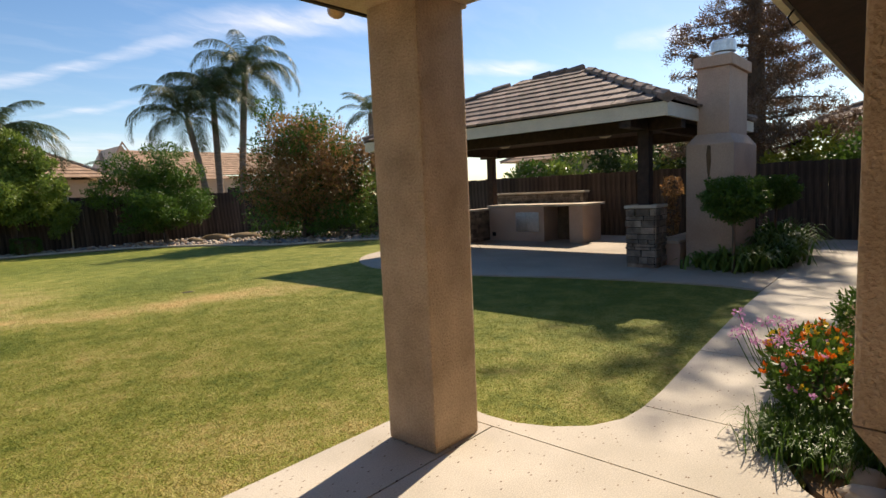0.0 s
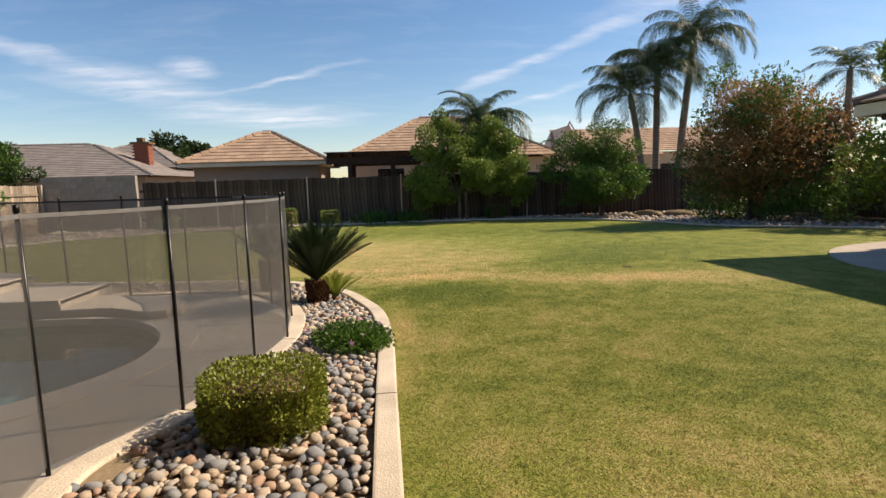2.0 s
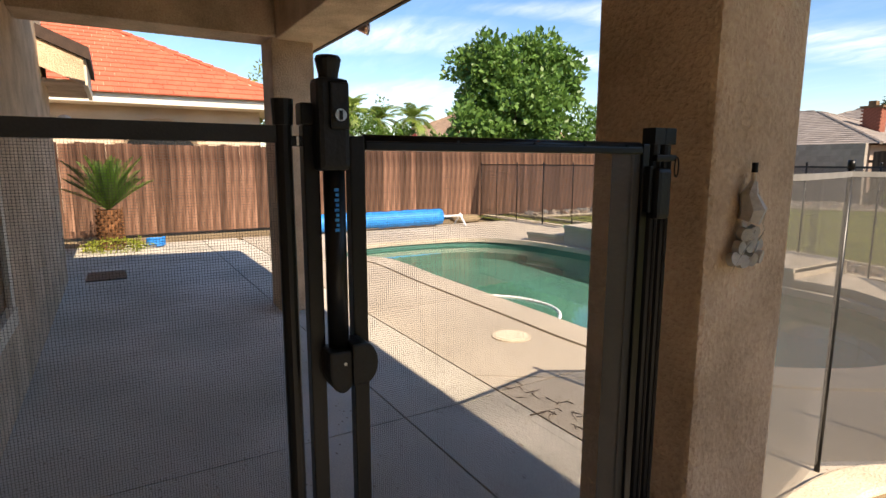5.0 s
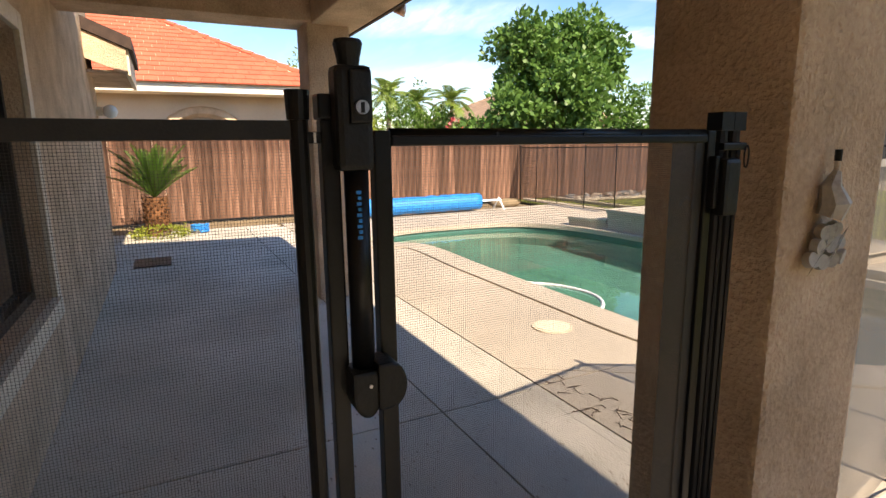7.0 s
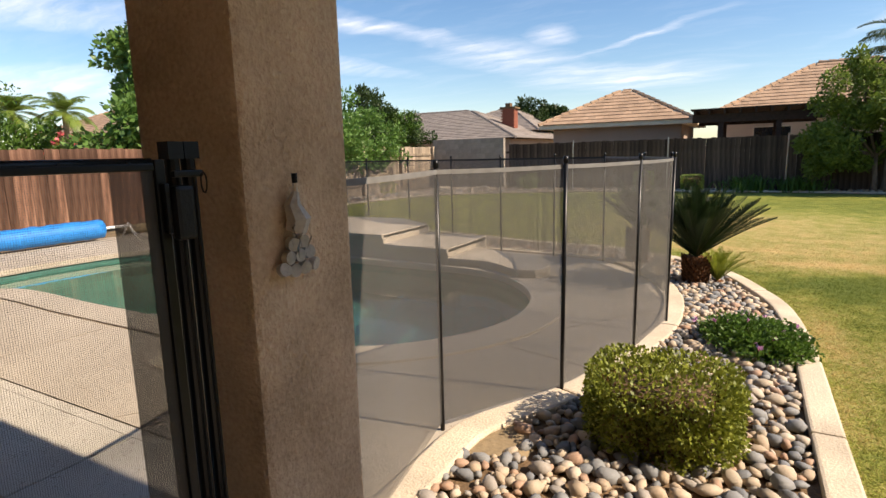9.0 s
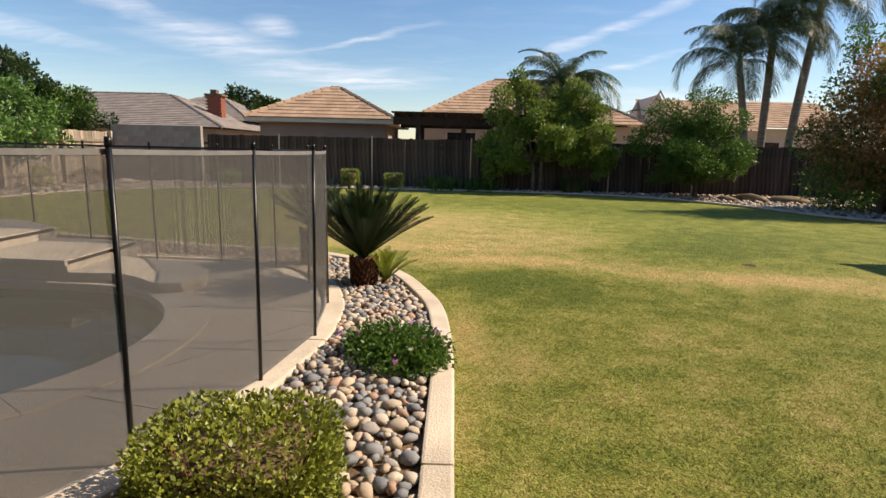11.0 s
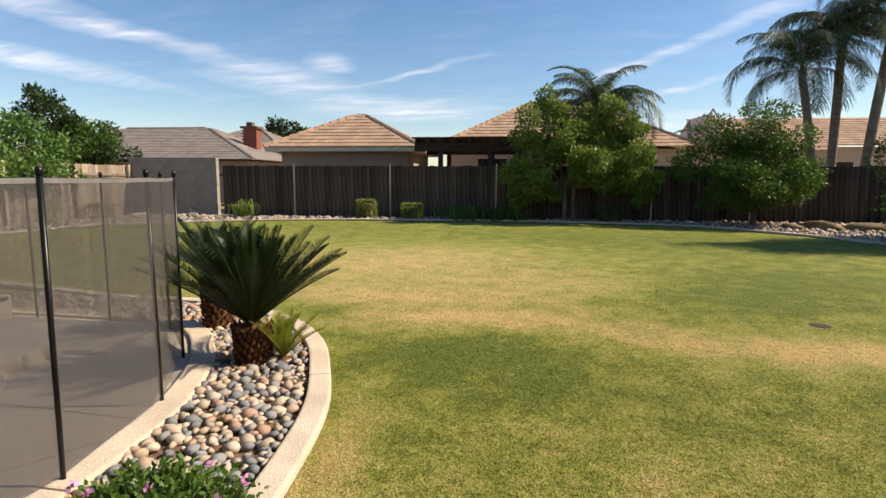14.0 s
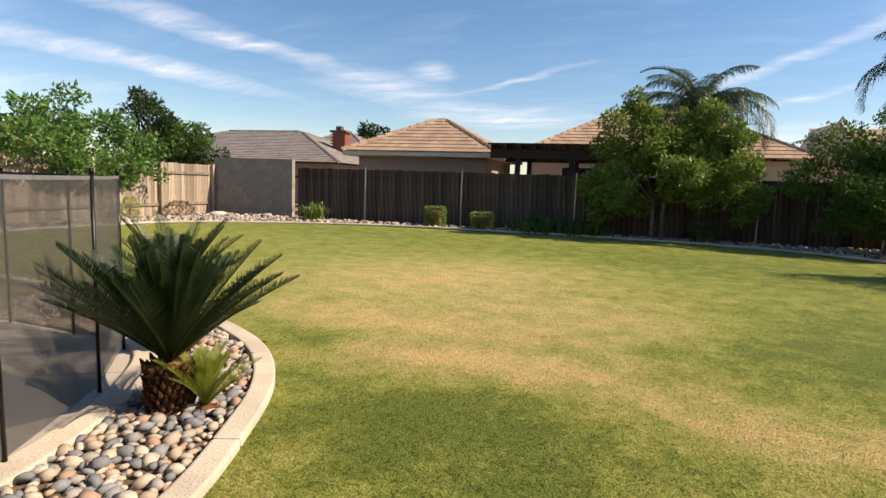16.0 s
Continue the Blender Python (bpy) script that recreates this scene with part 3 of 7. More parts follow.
def dryness(x, y):
    v = np.full_like(x, 0.22)
    for cx, cy, rx, ry, a in ((-1.97, 6.5, 1.0, 0.42, 0.50), (-0.84, 6.65, 0.8, 0.35, 0.35), (-3.3, 9.4, 1.9, 1.7, 0.38), (-2.2, 11.2, 2.4, 1.8, 0.32), (-0.5, 8.6, 1.3, 1.0, 0.34), (-1.9, 7.5, 1.5, 0.7, 0.36),
                              (1.4, 5.95, 1.4, 0.36, 0.70), (2.6, 5.4, 0.9, 0.35, 0.35), (0.0, 6.3, 0.7, 0.28, 0.28), (-3.3, 7.5, 0.9, 0.5, 0.25), (-1.8, 3.5, 0.45, 0.5, 0.22), (-0.38, 3.96, 0.5, 0.35, 0.22),
                              (-2.02, 3.6, 0.12, 1.4, 0.35), (-0.2, 2.8, 1.4, 0.6, 0.12), (-1.2, 1.4, 0.9, 0.8, 0.14), (-0.3, 1.0, 0.8, 0.4, 0.2), (0.2, 0.62, 1.2, 0.12, 0.25),
                              (-3.1, 6.75, 0.5, 0.33, -0.34), (-1.7, 5.45, 0.8, 0.5, -0.36), (-1.3, 5.95, 0.6, 0.3, -0.18), (1.0, 7.7, 1.1, 0.6, -0.28), (1.7, 8.7, 1.3, 1.0, -0.18), (-1.08, 5.05, 0.9, 0.55, -0.16),
                              (1.5, 13.8, 5, 2.4, -0.20), (4.5, 1.5, 1.8, 2.0, -0.18), (3.4, 9, 2, 1.5, -0.15), (-8, 16, 5, 1.6, -0.14), (0.6, 1.9, 0.8, 0.5, -0.10), (-0.9, 2.2, 0.5, 0.4, -0.10)):
        v = v + a * np.exp(-((x - cx) / rx) ** 2 - ((y - cy) / ry) ** 2)
    return v


gx, gy = np.meshgrid(np.arange(-14.3, 12.01, 0.2), np.arange(-1.5, 19.3, 0.2))
ny_, nx_ = gx.shape
keep = np.array([[not (x < -3.4 and y < 6.3) for x in gx[0, :-1]] for y in gy[:-1, 0]])
ii = np.arange(ny_ * nx_).reshape(ny_, nx_)
quads = np.stack([ii[:-1, :-1], ii[:-1, 1:], ii[1:, 1:], ii[1:, :-1]], -1)[keep]
zz = -0.022 + 0.010 * np.sin(gx * 1.1 + 0.5) * np.sin(gy * 0.9)
lawn_me = np_mesh("lawn", np.stack([gx, gy, zz], -1).reshape(-1, 3), quads, LAWN, dryness(gx.ravel(), gy.ravel()))
tagged(part("lawn", lawn_me, LAWN), "mown bermuda lawn, green with dry straw-coloured patches", "lawn", kind="structure")

lawn_poly = [(-2.1, 0.53), (0.62, 0.53)] + PATIO_EDGE + [(5.46, -0.42)] + GAZ_EDGE[1:-1] + BACK_EDGE[::-1] + LAWN_EDGE[::-1]
rng = np.random.default_rng(5)


def blades(n, h):
    x, y = rng.uniform(-5.0, 5.7, n), rng.uniform(-0.7, 11.0, n)
    d = np.hypot(x + 1.0, y - 2.5)
    ok = inside_np(x, y, lawn_poly) & (rng.random(n) < np.exp(-(d / 4.2) ** 2))
    x, y = x[ok], y[ok]
    k = len(x)
    z = -0.022 + 0.010 * np.sin(x * 1.1 + 0.5) * np.sin(y * 0.9)
    a, hh, w = rng.uniform(0, 6.283, k), h * rng.uniform(0.5, 1.3, k), rng.uniform(0.0015, 0.0035, k)
    lean = rng.uniform(1.0, 2.6, k) * hh
    b = rng.uniform(0, 6.283, k)
    base = np.stack([x, y, z], -1)
    side = np.stack([np.cos(a) * w, np.sin(a) * w, 0 * a], -1)
    tip = base + np.stack([np.cos(b) * lean, np.sin(b) * lean, hh], -1)
    return np.concatenate([base - side, base + side, tip], 1).reshape(-1, 3), np.repeat(dryness(x, y) + 0.04, 3)


bl = [blades(1100000, 0.013)]
bv, bd = np.concatenate([b[0] for b in bl]), np.concatenate([b[1] for b in bl])
tagged(part("grass", np_mesh("grass", bv, np.arange(len(bv)).reshape(-1, 3), BLADE, bd), BLADE), "short green and straw grass blades of the lawn", "grass", kind="stuff")
lid = Mesh()
lid.cyl(0, 0, 0, 0.02, 0.09, 20)
tagged(part("valve_box_lid", lid, DARKWOOD, m=pose(1.61, 6.79, -0.042)), "dark sunken round valve lid in the lawn", "lid")

# ---- patio, path, gazebo floor, pool deck ----
base = Mesh()
base.box(-13.0, -2.35, -0.07, 0.55, 0.5, -0.03)
base.box(0.4, -1.4, -0.07, 12.0, -0.62, -0.03)
pf = structure("patio_floor", "pale broom-finished concrete patio slabs with joints")
part("slab_bed", base, SOIL, pf)
panels("slab_panel", [(-12.9, -2.3), (0.2, -2.3), (0.455, -1.88), (0.455, 0.53), (-12.9, 0.53)], [], 0.0,
       [((x, 0), (1, 0)) for x in (-11.2, -9.3, -7.45, -5.2, -3.35, -1.45)] + [((-8, -0.02), (0, 1))], CONCRETE, pf)
panels("slab_panel", [(0.465, -1.865), (0.55, -1.72), (0.75, -1.5), (1.05, -1.36), (3, -1.3), (12, -1.05), (12, -0.3), (8.6, -0.33), (7.9, -0.30), (5.46, -0.36), (4.0, -0.42), (2.5, -0.52), (1.6, -0.59)] + PATIO_EDGE[::-1] + [(0.465, 0.53)], [], 0.0,
       [((x, 0), (1, 0)) for x in (1.25, 2.6, 3.9, 5.3, 6.7, 8.2, 9.8)], CONCRETE, pf)
ch = Mesh()
ch.box(-12.6, 0.537, -0.06, -3.9, 0.603, -0.004)
tagged(part("deck_drain", ch, CONCRETE), "long pale drain channel set in the pool deck", "drain", kind="structure")

gf = structure("gazebo_floor", "pale concrete slabs under the garden pavilion")
panels("slab_panel", [(5.46, -0.35)] + GAZ_EDGE[1:] + [(11.8, -0.31), (8.6, -0.33), (7.9, -0.3)], [], 0.004,
       [((x, 4), (1, 0.0)) for x in (6.35, 8.6, 10.2)] + [((7, y), (0, 1)) for y in (1.3, 3.3, 5.3, 7.0)] + [((7.4, 3.3), (0.7071, 0.7071)), ((7.4, 5.3), (0.7071, -0.7071))], DECK, gf, 0.08)

pd = structure("pool_deck", "sand-coloured concrete pool deck with scored joints")
dk = Mesh()
for x0, y0, x1, y1 in ((-13, 0.55, -3.4, 1.2), (-13, 5.2, -3.4, 6.7), (-13, 1.2, -11.3, 5.2), (-3.95, 1.2, -3.3, 5.2)):
    dk.box(x0, y0, -0.10, x1, y1, -0.055)
part("deck_bed", dk, SOIL, pd)
hole = offset_line(POOL + POOL[:1], -0.30)[:-1]
panels("deck_panel", [(-12.9, 0.61), (-3.8, 0.61)] + FENCE_EDGE[1:-1] + [(-12.9, 6.7)], [hole], 0.0,
       [((x, 0), (1, 0)) for x in (-11.6, -9.2, -7.2, -5.22)] + [((0, 3.3), (0.0, 1)), ((-4.4, 2.2), (0.82, -0.57)), ((-3.6, 2.45), (0.26, 0.97)), ((-3.6, 4.2), (0.1, 1)), ((-4, 5.3), (-0.5, 0.87))], DECK, pd, 0.05)
cop = structure("pool_coping", "rounded sand-coloured concrete coping round the pool")
n = len(POOL)
for i in range(0, n, 6):
    idx = [(i + k) % n for k in range(min(7, n - i + (1 if i + 7 > n else 0)))]
    if len(idx) < 2:
        continue
    o, q = [hole[k] for k in idx], [POOL[k] for k in idx]
    q = [(a + (a - c) * 0.09, b + (b - d) * 0.09) for (a, b), (c, d) in zip(q, o)]
    part("coping_stone", Mesh().prism(o + q[::-1], -0.06, 0.018), DECK, cop, bevel=0.008)
shell = Mesh()
shell.add([(x, y, 0.0) for x, y in POOL] + [(x, y, -1.4) for x, y in POOL], [(i, (i + 1) % n, n + (i + 1) % n, n + i)[::-1] for i in range(n)] + [tuple(range(n, 2 * n))])
tagged(part("pool_shell", shell, PLASTER), "grey-green plastered swimming pool basin", "swimming pool", kind="structure")
bench = Mesh().prism(smooth_line([(-5.6, 2.0), (-4.9, 2.2), (-4.5, 2.7), (-4.35, 3.3), (-4.6, 4.1), (-5.2, 4.6), (-5.5, 3.6), (-5.3, 2.8)], 0.2, True), -1.38, -0.95)
tagged(part("pool_bench", bench, PLASTER), "rounded shallow bench under the pool water", "pool bench", kind="structure")
water = part("pool_water", fill(POOL, [], -0.11), WATER)
water.visible_shadow = False
tagged(water, "still dark-green pool water", "water", kind="structure")
rs = structure("pool_steps", "stepped raised concrete deck behind the pool")
for name, poly, h in (("raised_deck", [(-9.3, 4.92), (-6.75, 4.92), (-6.75, 6.1), (-7.5, 6.6), (-9.3, 6.6)], 0.34), ("deck_step", [(-6.75, 4.92), (-5.75, 4.86), (-5.75, 6.0), (-6.75, 6.1)], 0.22),
                      ("deck_step", smooth_line([(-5.75, 4.86), (-5.2, 4.85), (-4.7, 4.55), (-4.45, 4.75), (-4.7, 5.3), (-5.75, 5.7)], 0.2)[:-1] + [(-5.75, 5.7)], 0.11), ("deck_step", [(-10.0, 4.75), (-9.3, 4.92), (-9.3, 5.9), (-10.2, 5.7)], 0.17)):
    part(name, Mesh().prism(poly, 0.0, h), DECK, rs, bevel=0.012)
    part("step_nosing", Mesh().prism([(x + (0.0), y - 0.03) for x, y in poly], h - 0.055, h + 0.004), DECK, rs, bevel=0.01)


# ---- planter bed, curbs and river stones ----
def curb(name, line, w, h, label, piece=0.9, mat_=CURB, z0=-0.06):
    c = structure(name, label)
    other = offset_line(line, w)
    k, start = 0, 0
    acc = 0.0
    for i in range(1, len(line)):
        acc += math.dist(line[i], line[i - 1])
        if acc >= piece or i == len(line) - 1:
            a, b = line[start:i + 1], other[start:i + 1]
            (x0, y0), (x1, y1) = a[-1], a[-2]
            d = math.hypot(x1 - x0, y1 - y0) or 1
            s = 0.008 / d
            a = a[:-1] + [(x0 + (x1 - x0) * s, y0 + (y1 - y0) * s)]
            b = b[:-1] + [(b[-1][0] + (x1 - x0) * s, b[-1][1] + (y1 - y0) * s)]
            part("curb_piece", Mesh().prism(a + b[::-1], z0, h), mat_, c, bevel=0.015)
            start, acc = i, 0.0
    return c


curb("lawn_curb", LAWN_EDGE, 0.14, 0.035, "poured cream concrete mow curb along the stone bed", 1.4)
curb("fence_curb", FENCE_EDGE, -0.17, 0.030, "poured cream concrete curb under the pool fence", 1.5)
curb("back_curb", BACK_EDGE, 0.13, 0.04, "curved concrete mow curb before the back beds", 2.2)
bed = structure("planter_bed", "planting bed filled with mixed round river stones")
inner = [p for p in FENCE_EDGE if p[1] < 6.3 and p[0] > -6.5]
outer_l = [p for p in LAWN_EDGE if p[0] > -6.5]
bed_poly = inner + [(-6.5, 7.2)] + outer_l[::-1]
part("bed_soil", Mesh().prism(bed_poly, -0.07, -0.012), SOIL, bed)
bk_poly = [(-14.3, 7.7)] + BACK_EDGE + [(11.9, 8.3), (11.9, 19.2), (-14.3, 19.3)]
bb = structure("back_bed", "stone-covered bed along the back fence")
part("bed_soil", Mesh().prism(bk_poly, -0.07, 0.0), SOIL, bb)


def stone_mesh(seed, name="river_stone"):
    r = random.Random(seed)
    m = Mesh()
    s, rings = 7, 4
    ax = (1.0, r.uniform(0.60, 0.88), r.uniform(0.36, 0.58))
    ph = [r.uniform(0, 6.28) for _ in range(4)]
    v = [(0, 0, -ax[2])]
    for j in range(1, rings):
        t = math.pi * j / rings
        for k in range(s):
            a = 2 * math.pi * (k + 0.5 * (j % 2)) / s
            w = 1 + 0.13 * math.sin(2 * a + ph[0]) + 0.11 * math.sin(3 * a + ph[1]) + r.uniform(-0.06, 0.06)
            v.append((ax[0] * w * math.sin(t) * math.cos(a), ax[1] * w * math.sin(t) * math.sin(a), -ax[2] * (math.cos(t) * (1 + 0.22 * math.sin(a + ph[2])) + r.uniform(-0.05, 0.05))))
    v.append((0, 0, ax[2]))
    f = [(0, 1 + (k + 1) % s, 1 + k) for k in range(s)]
    for j in range(rings - 2):
        f += [(1 + j * s + k, 1 + j * s + (k + 1) % s, 1 + (j + 1) * s + (k + 1) % s, 1 + (j + 1) * s + k) for k in range(s)]
    e = len(v) - 1
    f += [(e, e - s + k, e - s + (k + 1) % s) for k in range(s)]
    return m.add(v, f)


part("bare_patch", Mesh().cyl(-3.60, 1.33, -0.02, 0.006, 0.24, 18, 0.20), EARTH, bed, "bare tan earth")
SM = [link_mesh("river_stone", stone_mesh(i), STONE, True) for i in range(9)]
rr = random.Random(3)
placed = []
cell = {}


def try_stone(x, y, r):
    k = (int(x / 0.14), int(y / 0.14))
    for i in (-1, 0, 1):
        for j in (-1, 0, 1):
            for a, b, c in cell.get((k[0] + i, k[1] + j), ()):
                if (a - x) ** 2 + (b - y) ** 2 < (0.57 * (r + c)) ** 2:
                    return False
    cell.setdefault(k, []).append((x, y, r))
    return True


soil_in = bed_poly
cnt = 0
stuff_v, stuff_f = [], []
proto = [(np.array([tuple(q) for q in stone_mesh(i).v]), stone_mesh(i).f) for i in range(9)]
tri_f = []
for i in range(9):
    t = []
    for q in proto[i][1]:
        t += [(q[0], q[j], q[j + 1]) for j in range(1, len(q) - 1)]
    tri_f.append(np.array(t))


def stuff_stone(x, y, z, r, tilt=0.35):
    k = rr.randrange(9)
    m = np.array(Euler((rr.uniform(-tilt, tilt), rr.uniform(-tilt, tilt), rr.uniform(0, 6.28))).to_matrix())
    v = proto[k][0] @ m.T * r + (x, y, z)
    stuff_f.append(tri_f[k] + len(proto[0][0]) * len(stuff_v))
    stuff_v.append(v)


def clear_of_edges(x, y, r):
    return all((x - a) ** 2 + (y - b) ** 2 > (r + 0.145) ** 2 for a, b in near_edge)


near_edge = [p for p in LAWN_EDGE + FENCE_EDGE if p[0] > -6.6]
for tries in range(42000):
    x, y = rr.uniform(-6.4, -2.1), rr.uniform(0.55, 7.1)
    r = rr.choice((0.022, 0.027, 0.032, 0.038, 0.044, 0.05, 0.056))
    if (x - (-3.60)) ** 2 + (y - 1.33) ** 2 < 0.030 or not inside(x, y, bed_poly) or not clear_of_edges(x, y, r * 0.6) or not try_stone(x, y, r):
        continue
    near = x > -3.9 and 0.6 < y < 4.2
    if near and cnt < 300 and (y < 2.6 or rr.random() < 0.4):
        cnt += 1
        part("river_stone", SM[rr.randrange(9)], STONE, bed, m=Matrix.LocRotScale((x, y, r * 0.22), Euler((rr.uniform(-0.45, 0.45), rr.uniform(-0.45, 0.45), rr.uniform(0, 6.28))), (r, r, r)))
    else:
        stuff_stone(x, y, r * 0.22, r)
tagged(part("river_stones", np_mesh("river_stones", np.concatenate(stuff_v), np.concatenate(stuff_f), STONE_STUFF), STONE_STUFF), "mixed tan and grey round river stones in the bed", "stones", kind="stuff")
stuff_v, stuff_f = [], []
sx, sy = rng.uniform(-14.2, 10.5, 9000), rng.uniform(7.8, 19.1, 9000)
so = inside_np(sx, sy, bk_poly) & ~inside_np(sx, sy, lawn_poly)
for a, b in BACK_EDGE:
    so &= (sx - a) ** 2 + (sy - b) ** 2 > 0.04
for x, y in zip(sx[so], sy[so]):
    stuff_stone(x, y, 0.02, rr.uniform(0.045, 0.10), 0.6)
back_st = np_mesh("bed_stones", np.concatenate(stuff_v), np.concatenate(stuff_f), STONE_STUFF)
tagged(part("bed_stones", back_st, STONE_STUFF), "pale broken and rounded stones along the back fence", "stones", kind="stuff")


# ---- wooden fences, block wall ----
def fence(name, x0, y0, x1, y1, h, material, label, out=1, posts=True, z0=-0.03):
    """Boards side by side from one end to the other, with posts and rails on the side named by out."""
    L = math.dist((x0, y0), (x1, y1))
    f = structure(name, label, x0, y0, z0)
    f.rotation_euler = (0, 0, math.atan2(y1 - y0, x1 - x0))
    kinds = []
    r = random.Random(name)
    for i in range(4):
        w, t = 0.1405, 0.018
        m = Mesh()
        dz = (0.0, 0.008, -0.008, 0.014)[i]
        m.v = [(0, 0, 0.02), (w, 0, 0.02), (w, 0, h + dz - 0.012), (w - 0.012, 0, h + dz), (0.012, 0, h + dz), (0, 0, h + dz - 0.012)]
        m.v += [(a, t, c) for a, b, c in m.v]
        m.f = [(0, 1, 2, 3, 4, 5), (11, 10, 9, 8, 7, 6)] + [(k, 6 + k, 6 + (k + 1) % 6, (k + 1) % 6) for k in range(6)]
        kinds.append(link_mesh("board", m, material))
    for i in range(int(L / 0.142)):
        part("board", kinds[r.randrange(4)], material, f, m=pose(i * 0.142, r.uniform(-0.006, 0.006), 0, r.uniform(-0.3, 0.3), r.uniform(-0.12, 0.12), 0))
    for zr in (0.35, h - 0.35):
        part("rail", Mesh().box(0, 0.024 if out > 0 else -0.046, zr, L, 0.062 if out > 0 else -0.008, zr + 0.085), material, f)
    if posts:
        pm = link_mesh("post", Mesh().box(-0.045, 0.06 if out > 0 else -0.14, 0, 0.045, 0.15 if out > 0 else -0.05, h + 0.03), material, bevel=0.006)
        for i in range(int(L / 2.4) + 1):
            part("post", pm, material, f, m=pose(min(i * 2.4 + 0.05, L), 0, 0))
    return f


fence("fence_west", -14.35, -9, -14.35, 12.0, 1.68, REDWOOD, "weathered red-brown plank fence beside the pool", 1)
fence("fence_north_west", -14.35, 12.0, -14.35, 19.4, 1.72, mat("fence_wood_pale", (0.36, 0.285, 0.21), 0.9, 2.0, 0.3, 0.5, 40, per="object", spec=0.2, stretch=(6, 6, 0.5)), "sun-bleached tan plank fence", -1)
fence("fence_north", 12.0, 19.35, -11.0, 19.35, 1.72, GREYWOOD, "dark weathered plank fence along the back of the garden", -1)
fence("fence_east", 12.05, -8, 12.05, 19.35, 1.70, GREYWOOD, "dark weathered plank fence behind the pavilion", -1)
bw = structure("block_wall", "grey concrete block wall closing the fence corner", -14.3, 19.35, -0.03)
bmk = link_mesh("block", Mesh().box(0.006, 0, 0.006, 0.394, 0.19, 0.194), BLOCK, bevel=0.006)
hbk = link_mesh("half_block", Mesh().box(0.006, 0, 0.006, 0.194, 0.19, 0.194), BLOCK, bevel=0.006)
for j in range(10):
    for i in range(8 if j % 2 == 0 else 7):
        part("block", bmk, BLOCK, bw, m=pose(i * 0.4 + (0.2 if j % 2 else 0), 0, j * 0.2))
    if j % 2:
        for x in (0, 3.0):
            part("block", hbk, BLOCK, bw, m=pose(x, 0, j * 0.2))
part("mortar", Mesh().box(0.01, 0.012, 0, 3.19, 0.178, 1.99), BLOCK, bw)

# ---- house: patio columns, beams, roof, walls ----
for i, (x, y) in enumerate(((0.0, 0.0), (-3.9, -0.08), (-7.92, -0.04))):
    c = structure(f"column_{i + 1}", "square tan stucco patio column with soft corners")
    part("shaft", Mesh().box(x, y, 0.0, x + 0.36, y + 0.36, 2.36), STUCCO, c, bevel=0.018)
hb = structure("patio_beam", "tan stucco beam over the patio columns")
part("front_beam", Mesh().box(-7.95, 0.0, 2.33, 0.40, 0.42, 2.75), STUCCO, hb, bevel=0.012)
part("end_beam", Mesh().box(-7.92, -1.767, 2.34, -7.53, -0.003, 2.75), STUCCO, hb, bevel=0.012)
part("end_beam", Mesh().box(0.0, -1.70, 2.34, 0.38, -0.003, 2.75), STUCCO, hb, bevel=0.012)
part("drip_trim", Mesh().box(-8.0, 0.423, 2.325, 0.45, 0.45, 2.47), DARKWOOD, hb)
tagged(part("ceiling", Mesh().box(-7.53, -2.3, 2.66, 0.0, 0.0, 2.72), STUCCO), "smooth tan stucco patio ceiling", "ceiling", kind="structure")
rf = structure("patio_roof", "low tiled roof over the patio")
part("roof_deck", Mesh().add([(-8.3, -3.2, 3.35), (0.75, -3.2, 3.35), (0.75, 0.84, 2.56), (-8.3, 0.84, 2.56), (-8.3, -3.2, 3.47), (0.75, -3.2, 3.47), (0.75, 0.84, 2.68), (-8.3, 0.84, 2.68)],
                             [(3, 2, 1, 0), (4, 5, 6, 7), (0, 1, 5, 4), (1, 2, 6, 5), (2, 3, 7, 6), (3, 0, 4, 7)]), DARKWOOD, rf)
hw = structure("wall_house", "tan stucco house wall with a dark window")
for b_ in ((-10.1, -2.0, 0, -6.3, -1.77, 2.9), (-6.3, -2.0, 0, -4.5, -1.77, 0.58), (-6.3, -2.0, 1.92, -4.5, -1.77, 2.9), (-4.5, -2.0, 0, -3.45, -1.77, 2.9), (-3.7, -2.3, 0, -3.45, -2.0, 2.9), (-3.7, -2.55, 0, 0.35, -2.3, 2.9)):
    part("wall_panel", Mesh().box(*b_), STUCCO, hw)
part("wall_panel", Mesh().box(0.35, -2.55, 0, 12.0, -2.3, 2.6), STUCCO, hw)
part("wall_panel", Mesh().box(-10.1, -6.0, 0, -9.85, -2.0, 2.9), STUCCO, hw)
part("wall_panel", Mesh().box(-0.32, -2.3, 0.74, 0.35, -1.755, 2.9), STUCCO, hw, bevel=0.015)
part("wall_foot", Mesh().add([(-0.32, -2.3, 0.74), (0.35, -2.3, 0.74), (0.35, -1.757, 0.74), (-0.32, -1.757, 0.74), (-0.32, -2.3, 0), (0.35, -2.3, 0), (0.35, -1.87, 0.6), (-0.32, -1.87, 0.6), (-0.32, -1.87, 0), (0.35, -1.87, 0)],
                            [(0, 1, 2, 3), (3, 2, 6, 7), (7, 6, 9, 8), (4, 0, 3, 7, 8), (1, 5, 9, 6, 2), (4, 8, 9, 5), (0, 4, 5, 1)]), STUCCO, hw)
wd = structure("window_1", "dark sliding window with pale trim in the house wall", -6.3, -1.77, 0.58)
part("pane", Mesh().box(0.05, -0.13, 0.05, 0.89, -0.11, 1.29), GLASS_DARK, wd)
